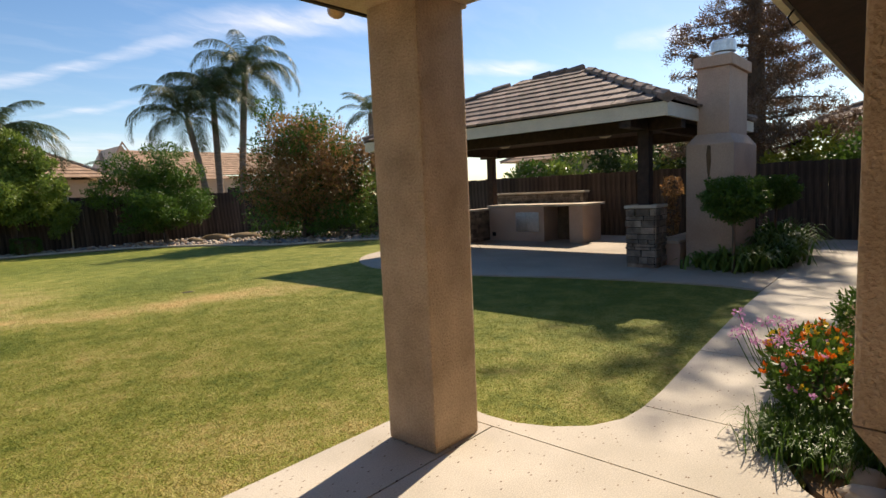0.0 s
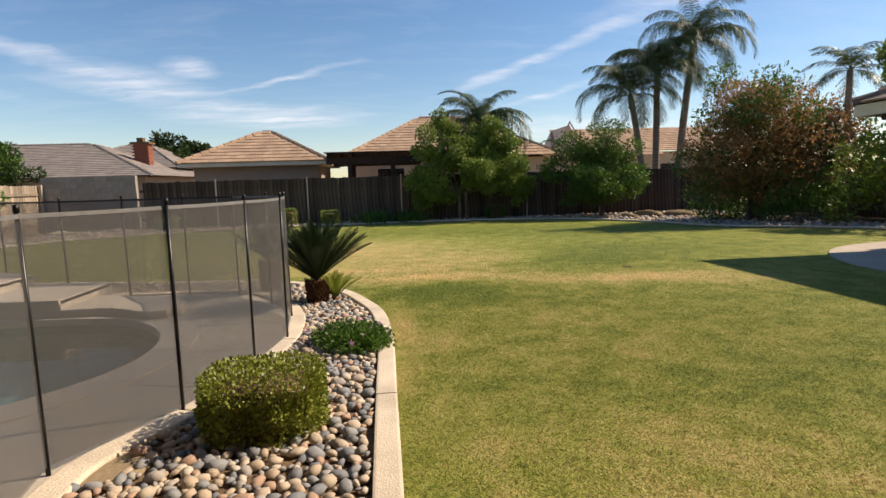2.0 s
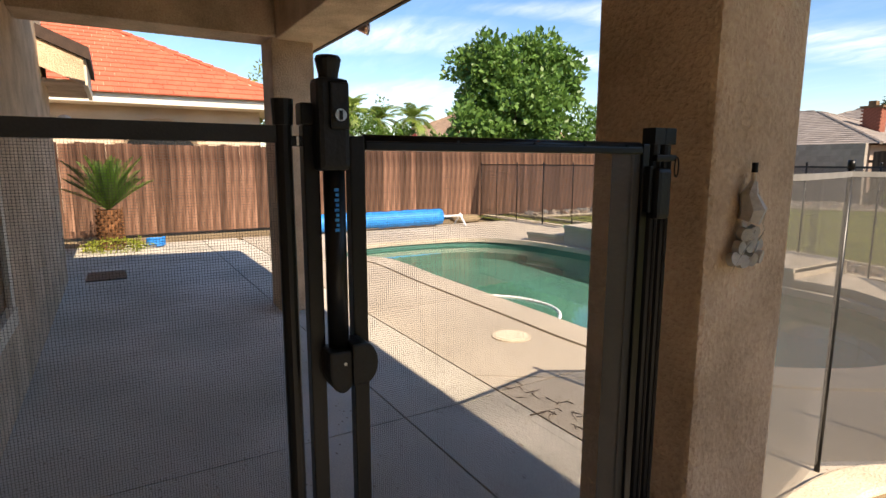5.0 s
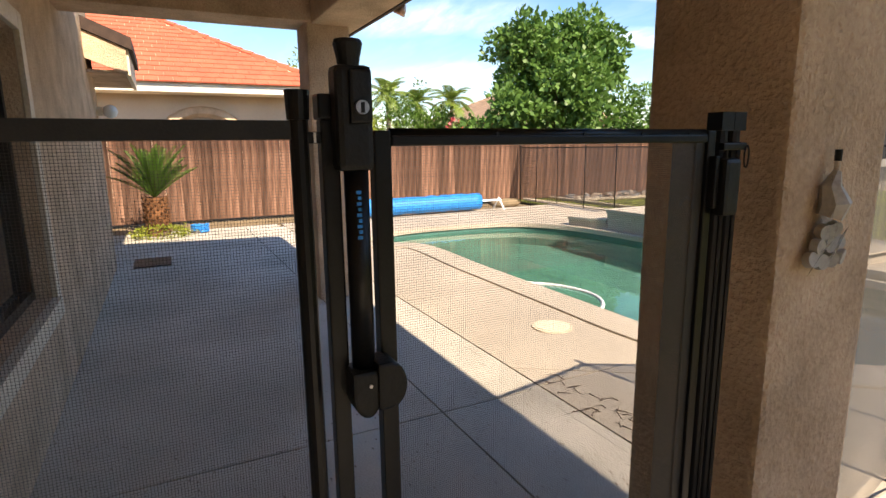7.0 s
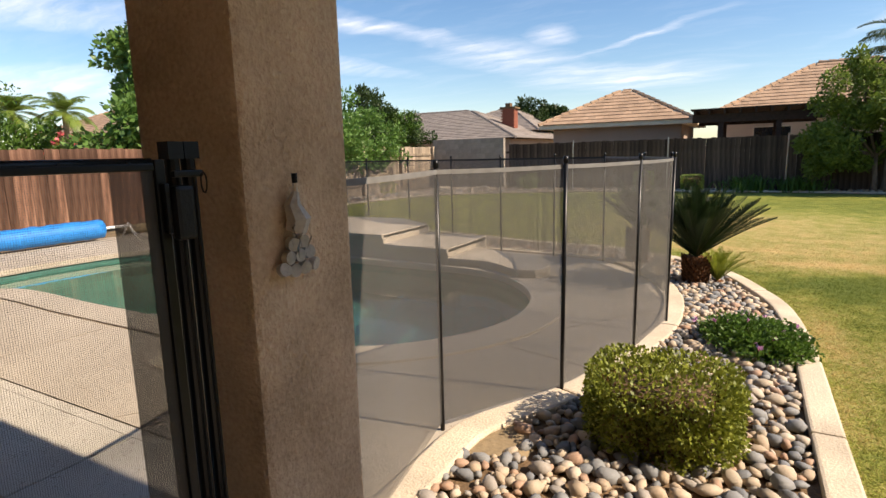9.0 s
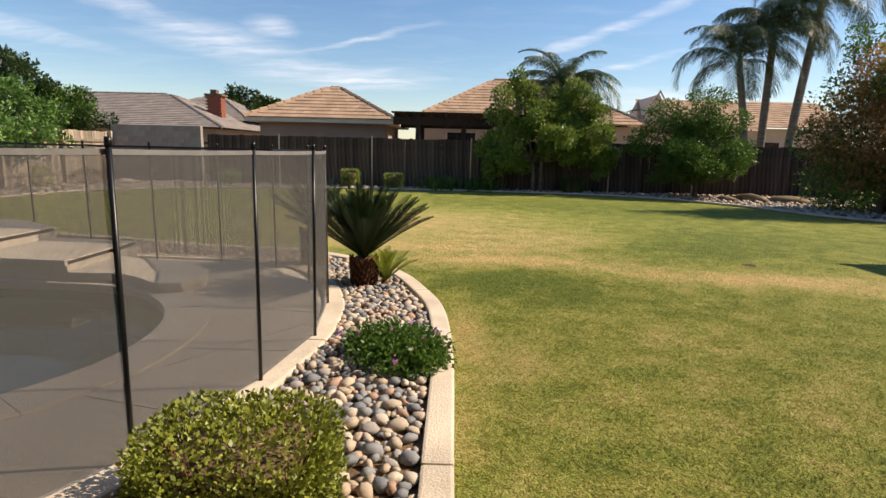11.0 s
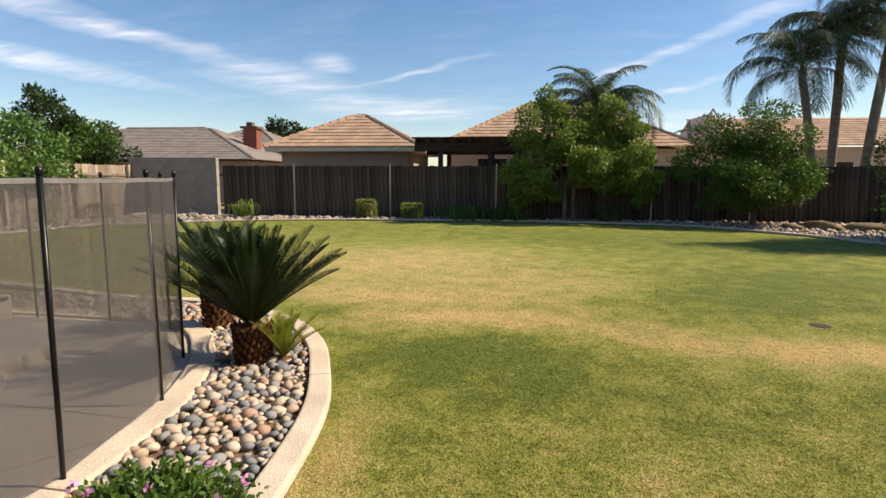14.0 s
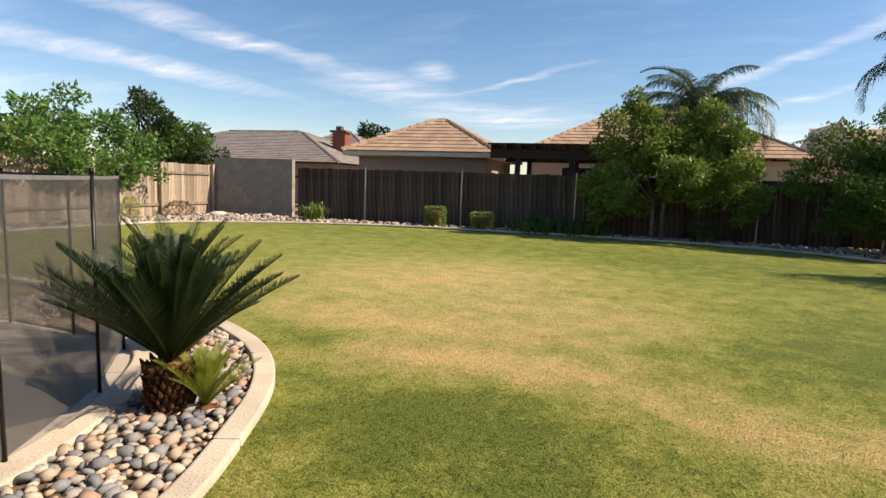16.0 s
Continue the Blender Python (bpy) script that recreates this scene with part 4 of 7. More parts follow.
part("pane", Mesh().box(0.91, -0.11, 0.05, 1.75, -0.09, 1.29), GLASS_DARK, wd)
for x in (0.0, 0.875, 1.75):
    part("stile", Mesh().box(x, -0.15, 0.05, x + 0.05, -0.07, 1.29), BLACK, wd, bevel=0.004)
for z in (0.0, 1.29):
    part("frame_rail", Mesh().box(0.0, -0.15, z, 1.80, -0.07, z + 0.05), BLACK, wd, bevel=0.004)
for nm, b_ in (("casing", (-0.09, 0.003, -0.09, 0.0, 0.03, 1.43)), ("casing", (1.80, 0.003, -0.09, 1.89, 0.03, 1.43)), ("casing_head", (0.003, 0.003, 1.34, 1.797, 0.03, 1.43)), ("window_sill", (0.003, 0.003, -0.09, 1.797, 0.05, 0.0))):
    part(nm, Mesh().box(*b_), WHITE_TRIM, wd, bevel=0.004)
he = structure("house_eave", "dark timber eave with cream gutter board beyond the patio")
part("fascia", Mesh().box(0.80, -1.24, 2.30, 12.0, -1.20, 2.46), WHITE_TRIM, he)
part("soffit", Mesh().add([(0.80, -2.3, 2.62), (12, -2.3, 2.62), (12, -1.243, 2.33), (0.80, -1.243, 2.33), (0.80, -2.3, 2.75), (12, -2.3, 2.75), (12, -1.243, 2.46), (0.80, -1.243, 2.46)],
                          [(3, 2, 1, 0), (4, 5, 6, 7), (0, 1, 5, 4), (1, 2, 6, 5), (2, 3, 7, 6), (3, 0, 4, 7)]), DARKWOOD, he)
for i in range(12):
    part("rafter_tail", Mesh().box(1.0 + i * 0.9, -2.28, 2.40, 1.06 + i * 0.9, -1.25, 2.47, Matrix.Translation((0, 0, 0))), DARKWOOD, he)
hk = Mesh().tube([(0, 0, 0), (0, 0.03, -0.04), (0, 0.01, -0.09), (0, -0.03, -0.07)], 0.006, 6)
tagged(part("gutter_hook", hk, BLACK, m=pose(1.75, -1.26, 2.30)), "small black iron hook under the eave", "hook")
# west wing eave seen past the end of the patio
ww = structure("house_wing_eave", "stucco rake with dark tiles at the end of the house")
BOXF = [(3, 2, 1, 0), (4, 5, 6, 7), (0, 1, 5, 4), (1, 2, 6, 5), (2, 3, 7, 6), (3, 0, 4, 7)]
WE = Matrix.Translation((0.8, -0.13, 0))
part("tile_edge", Mesh().add([(-11.9, -2.7, 2.95), (-10.2, -2.7, 2.95), (-10.2, -1.22, 2.32), (-11.9, -1.22, 2.32), (-11.9, -2.7, 3.07), (-10.2, -2.7, 3.07), (-10.2, -1.22, 2.44), (-11.9, -1.22, 2.44)], BOXF), DARKWOOD, ww, m=WE)
part("fascia", Mesh().box(-11.85, -1.30, 2.08, -10.27, -1.26, 2.335), WHITE_TRIM, ww, m=WE)
part("rake_board", Mesh().add([(-10.27, -2.7, 2.68), (-10.23, -2.7, 2.68), (-10.23, -1.28, 2.08), (-10.27, -1.28, 2.08), (-10.27, -2.7, 2.94), (-10.23, -2.7, 2.94), (-10.23, -1.28, 2.34), (-10.27, -1.28, 2.34)], BOXF), STUCCO, ww, m=WE)
part("soffit", Mesh().box(-11.85, -2.4, 2.10, -10.27, -1.31, 2.13), STUCCO, ww, m=WE)
part("wing_wall", Mesh().box(-14.1, -2.6, 0, -10.45, -2.32, 2.6), STUCCO, ww)


# ---- roofs and far houses ----
def slope(mb, pieces, a, b, c, d, course=0.34, tile=0.31, thick=0.028):
    """Tiles on the slope a-b (eave) to d-c (ridge), as single pieces (matrix, width) or into mb."""
    a, b, c, d = [Vector(q) for q in (a, b, c, d)]
    e = (b - a).normalized()
    n = e.cross(d - a).normalized()
    u = n.cross(e)
    H = (d - a).dot(u)
    rows = max(1, round(H / course))
    for r in range(rows):
        lo = r / rows
        p0, p1 = a.lerp(d, lo), b.lerp(c, lo)
        p0h, p1h = a.lerp(d, min(1, lo + 1 / rows)), b.lerp(c, min(1, lo + 1 / rows))
        x0, x1 = min((p0 - a).dot(e), (p0h - a).dot(e)), max((p1 - a).dot(e), (p1h - a).dot(e))
        x0i, x1i = max((p0 - a).dot(e), (p0h - a).dot(e)), min((p1 - a).dot(e), (p1h - a).dot(e))
        k = max(1, int((x1 - x0) / tile))
        off = (r % 2) * tile / 2
        s = x0 - off
        while s < x1:
            t0, t1 = max(s, x0i - tile * 0.25), min(s + tile - 0.008, x1i + tile * 0.25)
            s += tile
            if t1 - t0 < 0.06:
                continue
            m = Matrix((tuple(e), tuple(u), tuple(n))).transposed().to_4x4()
            m.translation = a + e * t0 + u * (H * lo - 0.03) + n * 0.005
            w, h = t1 - t0, H / rows + 0.05
            if pieces is not None and len(pieces) < 300:
                pieces.append((m, w, h))
                continue
            v = [(0, 0, 0.004), (w, 0, 0.004), (w, h, 0), (0, h, 0), (0, 0, thick + 0.012), (w, 0, thick + 0.012), (w, h, 0.012), (0, h, 0.012)]
            mb.add([tuple(m @ Vector(q)) for q in v], [(4, 5, 6, 7), (0, 1, 5, 4), (1, 2, 6, 5), (3, 0, 4, 7)])


def hip_roof(parent, x0, y0, x1, y1, z, zr, r0, r1, tiles_mat, cap_mat, piece_mat=None, course=0.34, tile=0.31, only=None):
    """Hip roof over a rectangle with its ridge from r0 to r1 (x, y)."""
    A, B, C, D = (x0, y0, z), (x1, y0, z), (x1, y1, z), (x0, y1, z)
    R0, R1 = (*r0, zr), (*r1, zr)
    along_x = abs(r1[0] - r0[0]) > abs(r1[1] - r0[1])
    if along_x:
        sl = [(A, B, R1, R0), (C, D, R0, R1), (D, A, R0, R0), (B, C, R1, R1)]
    else:
        sl = [(D, A, R0, R1), (B, C, R1, R0), (A, B, R0, R0), (C, D, R1, R1)]
    mb = Mesh()
    pieces = [] if piece_mat else None
    base = Mesh()
    for q in sl:
        base.add([tuple(p) for p in q], [(0, 1, 2, 3)])
        slope(mb, pieces, *q, course=course, tile=tile)
    part("roof_deck", base, cap_mat, parent)
    if mb.v:
        tagged(part("roof_tiles", mb, tiles_mat, parent), kind="stuff")
    if pieces:
        cache = {}
        for m, w, h in pieces:
            k = (round(w, 2), round(h, 2))
            if k not in cache:
                cache[k] = link_mesh("roof_tile", Mesh().add([(0, 0, 0.004), (k[0], 0, 0.004), (k[0], k[1], 0), (0, k[1], 0), (0, 0, 0.04), (k[0], 0, 0.04), (k[0], k[1], 0.012), (0, k[1], 0.012)], [(4, 5, 6, 7), (0, 1, 5, 4), (1, 2, 6, 5), (3, 0, 4, 7)]), piece_mat)
            part("roof_tile", cache[k], piece_mat, parent, m=m)
    cp = Mesh()
    for p, q in ((A, R0), (B, R1 if along_x else R0), (C, R1), (D, R0 if along_x else R1), (R0, R1)):
        p, q = Vector(p), Vector(q)
        L = (q - p).length
        for i in range(int(L / 0.38)):
            s, t = p.lerp(q, i * 0.38 / L), p.lerp(q, min(1, (i * 0.38 + 0.42) / L))
            cp.tube([s + Vector((0, 0, 0.03)), t + Vector((0, 0, 0.015))], [0.085, 0.065], 6)
    tagged(part("ridge", cp, tiles_mat if not piece_mat else TILE_DARK, parent), kind="stuff")


# ---- pool safety fence and gate ----
def mesh_sheet(p, q, z0, z1, sag=0.012, cols=6, layers=2):
    """A stretched mesh sheet from p to q (x, y) with metres as its own coordinates."""
    me = bpy.data.meshes.new("mesh_panel")
    L = math.dist(p, q)
    v, f, uv = [], [], []
    for i in range(cols + 1):
        t = i / cols
        x, y = p[0] + (q[0] - p[0]) * t, p[1] + (q[1] - p[1]) * t
        s = sag * 4 * t * (1 - t)
        v += [(x, y, z0), (x, y, z1 - s)]
        uv += [(L * t, z0), (L * t, z1)]
    f = [(2 * i, 2 * i + 2, 2 * i + 3, 2 * i + 1) for i in range(cols)]
    # the threads have thickness: a second face close behind the first
    nx, ny = (q[1] - p[1]) / L * 0.0016, -(q[0] - p[0]) / L * 0.0016
    k = len(v)
    if layers > 1:
        v += [(a + nx, b + ny, c) for a, b, c in v]
        uv += uv
        f += [tuple(i + k for i in g_) for g_ in f]
    me.from_pydata(v, [], f)
    lay = me.uv_layers.new(name="UVMap")
    for lp in me.loops:
        lay.data[lp.index].uv = uv[lp.vertex_index]
    me.materials.append(MESH)
    return me


def hem(p, q, z, w, sag, t=0.004):
    """The folded top edge of a sheet, one bent strip."""
    m = Mesh()
    d = Vector((q[0] - p[0], q[1] - p[1], 0)).normalized()
    nn = Vector((-d.y, d.x, 0)) * t
    for i in range(7):
        c = Vector((*p, z - sag * 4 * (i / 6) * (1 - i / 6))).lerp(Vector((*q, z - sag * 4 * (i / 6) * (1 - i / 6))), i / 6)
        m.v += [tuple(c - nn - Vector((0, 0, w))), tuple(c + nn - Vector((0, 0, w))), tuple(c + nn), tuple(c - nn)]
    m.f = [(4 * i + k, 4 * i + 4 + k, 4 * i + 4 + (k + 1) % 4, 4 * i + (k + 1) % 4) for i in range(6) for k in range(4)] + [(3, 2, 1, 0), (24, 25, 26, 27)]
    return m


POLES = [(-3.66, 0.33), (-3.84, 1.29), (-3.44, 1.97), (-3.19, 2.77), (-3.08, 3.53), (-3.18, 4.35), (-3.55, 5.15), (-4.1, 5.84), (-4.78, 6.0), (-5.55, 6.05), (-6.35, 6.12), (-7.5, 6.75),
         (-8.35, 6.75), (-9.2, 6.74), (-10.1, 6.72), (-11.0, 6.72), (-11.9, 6.72), (-12.8, 6.72), (-13.6, 6.72), (-14.25, 6.72)]
pf2 = thing("pool_fence", -3.84, 1.29, 0, "black pole and grey mesh removable pool safety fence", "fence")
inv = Matrix.Translation((3.84, -1.29, 0))
pole_me = link_mesh("pole", Mesh().tube([(0, 0, -0.05), (0, 0, 1.30)], 0.0115, 10).tube([(0, 0, 1.30), (0, 0, 1.335)], [0.015, 0.013], 10), BLACK, True)
for i, p in enumerate(POLES):
    part("pole", pole_me, BLACK, pf2, m=pose(p[0] + 3.84, p[1] - 1.29, 0, random.Random(i).uniform(-0.5, 0.5), random.Random(i + 50).uniform(-0.5, 0.5)))
    if i:
        a, b = POLES[i - 1], p
        part("mesh_panel", mesh_sheet(a, b, 0.045, 1.29, 0.003), MESH, pf2, m=inv)
        part("hem", hem(a, b, 1.29, 0.022, 0.003), HEM if i < 8 else DARK_HEM, pf2, "pale stitched top hem" if i < 8 else "", m=inv)

gt = thing("pool_gate", -3.6, -0.6, 0, "closed black mesh pool gate with self-latching lock", "gate")
GI = Matrix.Translation((3.6, 0.6, 0))


def gbar(name, y0, z0, y1, z1, w=0.024, parent=None, x=-3.6, mat_=None, bevel=0.003, label=""):
    return part(name, Mesh().box(x - w / 2, y0, z0, x + w / 2, y1, z1), mat_ or BLACK, parent or gt, label, bevel=bevel, m=GI if (parent or gt) == gt else None)


gbar("gate_stile", -0.918, 0.06, -0.893, 1.362)
gbar("gate_stile", -0.250, 0.06, -0.228, 1.362)
gbar("gate_rail", -0.892, 1.340, -0.251, 1.355)
part("rail_cap", Mesh().tube([(-3.6, -0.892, 1.356), (-3.6, -0.251, 1.356)], 0.0095, 12), BLACK, gt, smooth=True, m=GI)
for y in (-0.72, -0.55, -0.42, -0.30):
    part("rivet", Mesh().tube([(-3.592, y, 1.356), (-3.5885, y, 1.356)], 0.0035, 8), BLACK_PLASTIC, gt, m=GI)
gbar("gate_rail", -0.884, 0.06, -0.251, 0.09)
gsh = mesh_sheet((-3.6, -0.893), (-3.6, -0.251), 0.09, 1.341, 0.0, layers=1)
gsh.materials[0] = GATE_MESH
part("mesh_panel", gsh, GATE_MESH, gt, m=GI)
for x, y0 in ((-3.5975, -0.335), (-3.5950, -0.275)):
    hs_ = mesh_sheet((x, y0), (x, -0.250), 0.09, 1.341, 0.0, layers=1)
    hs_.materials[0] = HEM_MESH
    part("side_hem", hs_, HEM_MESH, gt, "folded double mesh hem", m=GI)
for y, zt in ((-0.204, 1.392), (-0.168, 1.392)):
    part("hinge_post", Mesh().tube([(-3.6, y, 0), (-3.6, y, zt)], 0.0145, 12).box(-3.617, y - 0.017, zt - 0.03, -3.583, y + 0.017, zt + 0.005), BLACK, gt, m=GI)
    part("screw_cover", Mesh().tube([(-3.584, y, 0.45), (-3.584, y, 1.34)], 0.0045, 6), BLACK_PLASTIC, gt, m=GI)
for z in (1.255, 0.22):
    hg = part("hinge", Mesh().box(-3.585, -0.232, z - 0.055, -3.558, -0.188, z + 0.055), BLACK_PLASTIC, gt, bevel=0.009, m=GI)
    part("hinge_leaf", Mesh().box(-3.590, -0.244, z - 0.040, -3.572, -0.233, z + 0.060), BLACK_PLASTIC, hg, bevel=0.003)
gbar("hinge_strap", -0.216, 1.325, -0.148, 1.339, 0.042)
part("ring", Mesh().tube([(-3.578, -0.150 + 0.007 * math.cos(a), 1.312 + 0.022 * math.sin(a)) for a in [k * 0.7 for k in range(10)]], 0.0018, 6), BLACK, gt, m=GI)
GL = GI @ Matrix.Translation((0, -0.014, 0.004))
part("latch_post", Mesh().box(-3.612, -0.976, 0, -3.588, -0.952, 1.372).box(-3.615, -0.979, 1.372, -3.585, -0.949, 1.404), BLACK, gt, bevel=0.003, m=GL)
part("latch_tube", Mesh().tube([(-3.580, -0.934, 1.0), (-3.580, -0.934, 1.32)], 0.0165, 18), BLACK, gt, "glossy black latch tube", True, m=GL)
latch = part("latch_body", Mesh().box(-3.60, -0.962, 1.305, -3.558, -0.914, 1.438), BLACK_PLASTIC, gt, bevel=0.008, m=GL)
part("face_plate", Mesh().box(-3.558, -0.946, 1.365, -3.553, -0.917, 1.432), BLACK_PLASTIC, latch, bevel=0.004)
part("latch_knob", Mesh().tube([(-3.575, -0.940, 1.434), (-3.575, -0.940, 1.446), (-3.575, -0.940, 1.464), (-3.575, -0.940, 1.469)], [0.0135, 0.015, 0.019, 0.017], 16), BLACK_PLASTIC, latch)
part("key_lock", Mesh().tube([(-3.556, -0.932, 1.385), (-3.547, -0.932, 1.385)], 0.0088, 18), STEEL, latch, "round steel key lock")
part("key_slot", Mesh().box(-3.5475, -0.9345, 1.378, -3.546, -0.9295, 1.391), BLACK, latch)
for i in range(9):
    part("label_bar", Mesh().box(-3.5640, -0.940 + 0.002 * (i % 2), 1.215 + i * 0.0075, -3.5620, -0.9335, 1.2195 + i * 0.0075), BLUE, gt, "small blue lettering bar", m=GL)
lower = part("latch_housing", Mesh().prism([(math.cos(a) * 0.024, math.sin(a) * 0.040) for a in [math.pi + math.pi * k / 10 for k in range(11)]] + [(0.024, 0.040), (-0.024, 0.040)], 0, 0.055), BLACK_PLASTIC, gt, bevel=0.005,
             m=GL @ Matrix(((0, 0, 0.9, -3.60), (0.86, 0, 0, -0.938), (0, 0.86, 0, 0.997), (0, 0, 0, 1))))
part("striker", Mesh().prism([(0.024 + 0.012 + math.cos(a) * 0.030, 0.012 + math.sin(a) * 0.040) for a in [-math.pi / 2 + math.pi * k / 12 for k in range(13)]] + [(0.016, 0.052), (0.016, -0.028)], 0.004, 0.062), BLACK_PLASTIC, lower, bevel=0.005)
part("screw", Mesh().tube([(0.004, 0.016, 0.054), (0.004, 0.016, 0.0575)], 0.003, 8), STEEL, lower)
side = thing("side_panel", -3.6, -1.6, 0, "fixed black mesh fence panel between gate and house", "fence panel")
SI = Matrix.Translation((3.6, 1.6, 0))
part("post", Mesh().tube([(-3.6, -1.016, 0), (-3.6, -1.016, 1.38)], 0.0125, 12).cyl(-3.6, -1.016, 1.375, 1.412, 0.0145, 14, 0.016), BLACK, side, m=SI)
part("post", Mesh().tube([(-3.6, -1.75, 0), (-3.6, -1.75, 1.37)], 0.0145, 12), BLACK, side, m=SI)
gsh = mesh_sheet((-3.6, -1.027), (-3.6, -1.74), 0.05, 1.358, 0.0, layers=1)
gsh.materials[0] = GATE_MESH
part("mesh_panel", gsh, GATE_MESH, side, m=SI)
part("top_hem", hem((-3.6, -1.027), (-3.6, -1.74), 1.374, 0.024, 0.0, 0.006), DARK_HEM, side, m=SI)
part("strap", Mesh().box(-3.607, -1.006, 1.345, -3.593, -0.988, 1.360), BLACK, side, m=SI)
part("strap_rivet", Mesh().box(-3.592, -0.999, 1.346, -3.590, -0.996, 1.359), WHITE_PLASTIC, side, m=SI)

# hook and bag of caps on the middle column
eye = thing("wall_hook", -3.72, -0.085, 1.24, "small steel hook and chain screwed into the stucco", "hook")
part("plate", Mesh().box(-0.012, -0.006, -0.02, 0.012, 0.006, 0.02), COPPER, eye)
part("chain", Mesh().tube([(0, -0.01, -0.01), (-0.015, -0.015, -0.03), (-0.035, -0.012, -0.025), (-0.05, -0.014, -0.045)], 0.003, 6), STEEL, eye)
bag = thing("bag_of_caps", -3.53, 0.045, 1.085, "clear plastic bag of white plastic caps hung on the column", "bag")
br = random.Random(8)
film_v = [(0.004 + 0.025 * math.sin(math.pi * j / 8) * abs(math.sin(2.2 * k + j)) + 0.012, (-0.062 + 0.124 * k / 8) * (0.25 + 0.75 * (1 - j / 8)) + 0.004 * math.sin(j * 2 + k), 0.21 * j / 8 - 0.02) for j in range(9) for k in range(9)]
CAPS = mat("cap_plastic", (0.42, 0.39, 0.34), 0.5, 20, 0.15, 0.05, 100)
film = Mesh().add(film_v, [(j * 9 + k, j * 9 + k + 1, j * 9 + k + 10, j * 9 + k + 9) for j in range(8) for k in range(8)])
BAGFILM = glassy("bag_film", (0.95, 0.95, 0.95), 0.25, 1.05)
bf = part("film", film, BAGFILM, bag, "crumpled clear plastic")
bf.visible_shadow = False
for y, z in ((-0.045, 0.012), (-0.012, 0.006), (0.022, 0.010), (0.052, 0.014), (-0.030, 0.040), (0.004, 0.042), (0.038, 0.044), (-0.012, 0.072), (0.020, 0.076)):
    part("cap", Mesh().tube([(0.004, y, z), (0.020, y + br.uniform(-0.004, 0.004), z + br.uniform(-0.004, 0.004))], 0.0165, 14), CAPS, bag)
part("crumple", Mesh().tube([(0.012, 0.0, 0.10), (0.018, 0.006, 0.13), (0.012, -0.006, 0.165), (0.016, 0.004, 0.195)], [0.026, 0.030, 0.020, 0.008], 7), CAPS, bag)
part("dowel", Mesh().tube([(0.012, 0.008, 0.185), (0.012, 0.008, 0.215)], 0.006, 10), CURB, bag)
part("dowel_tip", Mesh().tube([(0.012, 0.008, 0.215), (0.012, 0.008, 0.238)], 0.007, 10), BLACK, bag)

for x, y in ((-7.1, 0.52), (-0.06, 0.50)):
    s = thing("floodlight", x, y, 2.40, "small copper-coloured floodlight under the eave", "lamp", "eave floodlights")
    part("bracket", Mesh().tube([(0, -0.05, 0.02), (0, 0.02, 0.0)], 0.012, 8), WHITE_TRIM, s)
    part("shade", Mesh().tube([(0, 0.02, 0), (0.02, 0.05, -0.01), (0.05, 0.09, -0.02)], [0.025, 0.035, 0.05], 14), COPPER, s, smooth=True)
wlamp = thing("wall_lamp", -9.95, -1.74, 1.75, "white round globe wall lamp", "lamp")
part("base", Mesh().tube([(0, -0.03, 0), (0, 0.03, 0)], 0.05, 14), WHITE_TRIM, wlamp)
part("globe", Mesh().tube([(0, 0.1, -0.07), (0, 0.1, -0.05), (0, 0.1, 0), (0, 0.1, 0.05), (0, 0.1, 0.07)], [0.02, 0.055, 0.075, 0.055, 0.02], 14), WHITE_PLASTIC, wlamp, smooth=True)
tagged(part("door_mat", Mesh().box(-0.28, -0.2, 0, 0.28, 0.2, 0.015), BLACK_PLASTIC, bevel=0.004, m=pose(-10.2, -1.4, 0.0)), "dark rubber door mat on the patio", "door mat")

# pool things
reel = thing("pool_cover_reel", -12.7, 3.1, 0, "rolled blue bubble cover on a white reel", "pool cover")
roll = Mesh()
rr2 = random.Random(2)
pts = [(rr2.uniform(-0.006, 0.006), -1.75 + 3.25 * i / 24, 0.20 + rr2.uniform(-0.006, 0.006)) for i in range(25)]
part("rolled_cover", roll.tube(pts, [0.165 + rr2.uniform(-0.008, 0.008) for _ in pts], 18), BLUE, reel, "ribbed blue bubble cover", True)
part("axle", Mesh().tube([(0, -2.0, 0.2), (0, 2.05, 0.2)], 0.025, 10), WHITE_PLASTIC, reel)
for y in (-1.95, 2.0):
    part("stand", Mesh().tube([(0.22, y, 0.0), (0, y, 0.24), (-0.22, y, 0.0)], 0.022, 8), WHITE_PLASTIC, reel)
hose = Mesh().tube([(*p, -0.105) for p in smooth_line([(-7.7, 1.97), (-7.3, 2.35), (-6.9, 2.45), (-6.6, 2.35), (-6.35, 2.1), (-6.2, 2.0)], 0.1)], 0.018, 8)
tagged(part("pool_hose", hose, WHITE_PLASTIC, smooth=True), "white floating pool cleaner hose on the water", "hose")
sk = thing("skimmer_lid", -6.0, 1.3, 0.001, "round cream skimmer lid in the pool deck", "lid")
part("rim", Mesh().cyl(0, 0, 0, 0.008, 0.15, 28), CURB, sk)
part("cover", Mesh().cyl(0, 0, 0.008, 0.012, 0.125, 28), WHITE_TRIM, sk)
dr = random.Random(11)
db = Mesh()
for i in range(34):
    x, y, a, l = -4.85 + dr.gauss(0, 0.2), 0.72 + dr.gauss(0, 0.07), dr.uniform(0, 6.28), dr.uniform(0.04, 0.16)
    db.tube([(x, y, 0.006), (x + l * 0.5 * math.cos(a), y + l * 0.5 * math.sin(a), 0.014), (x + l * math.cos(a + 0.3), y + l * math.sin(a + 0.3), 0.006)], [0.0035, 0.003, 0.001], 4)
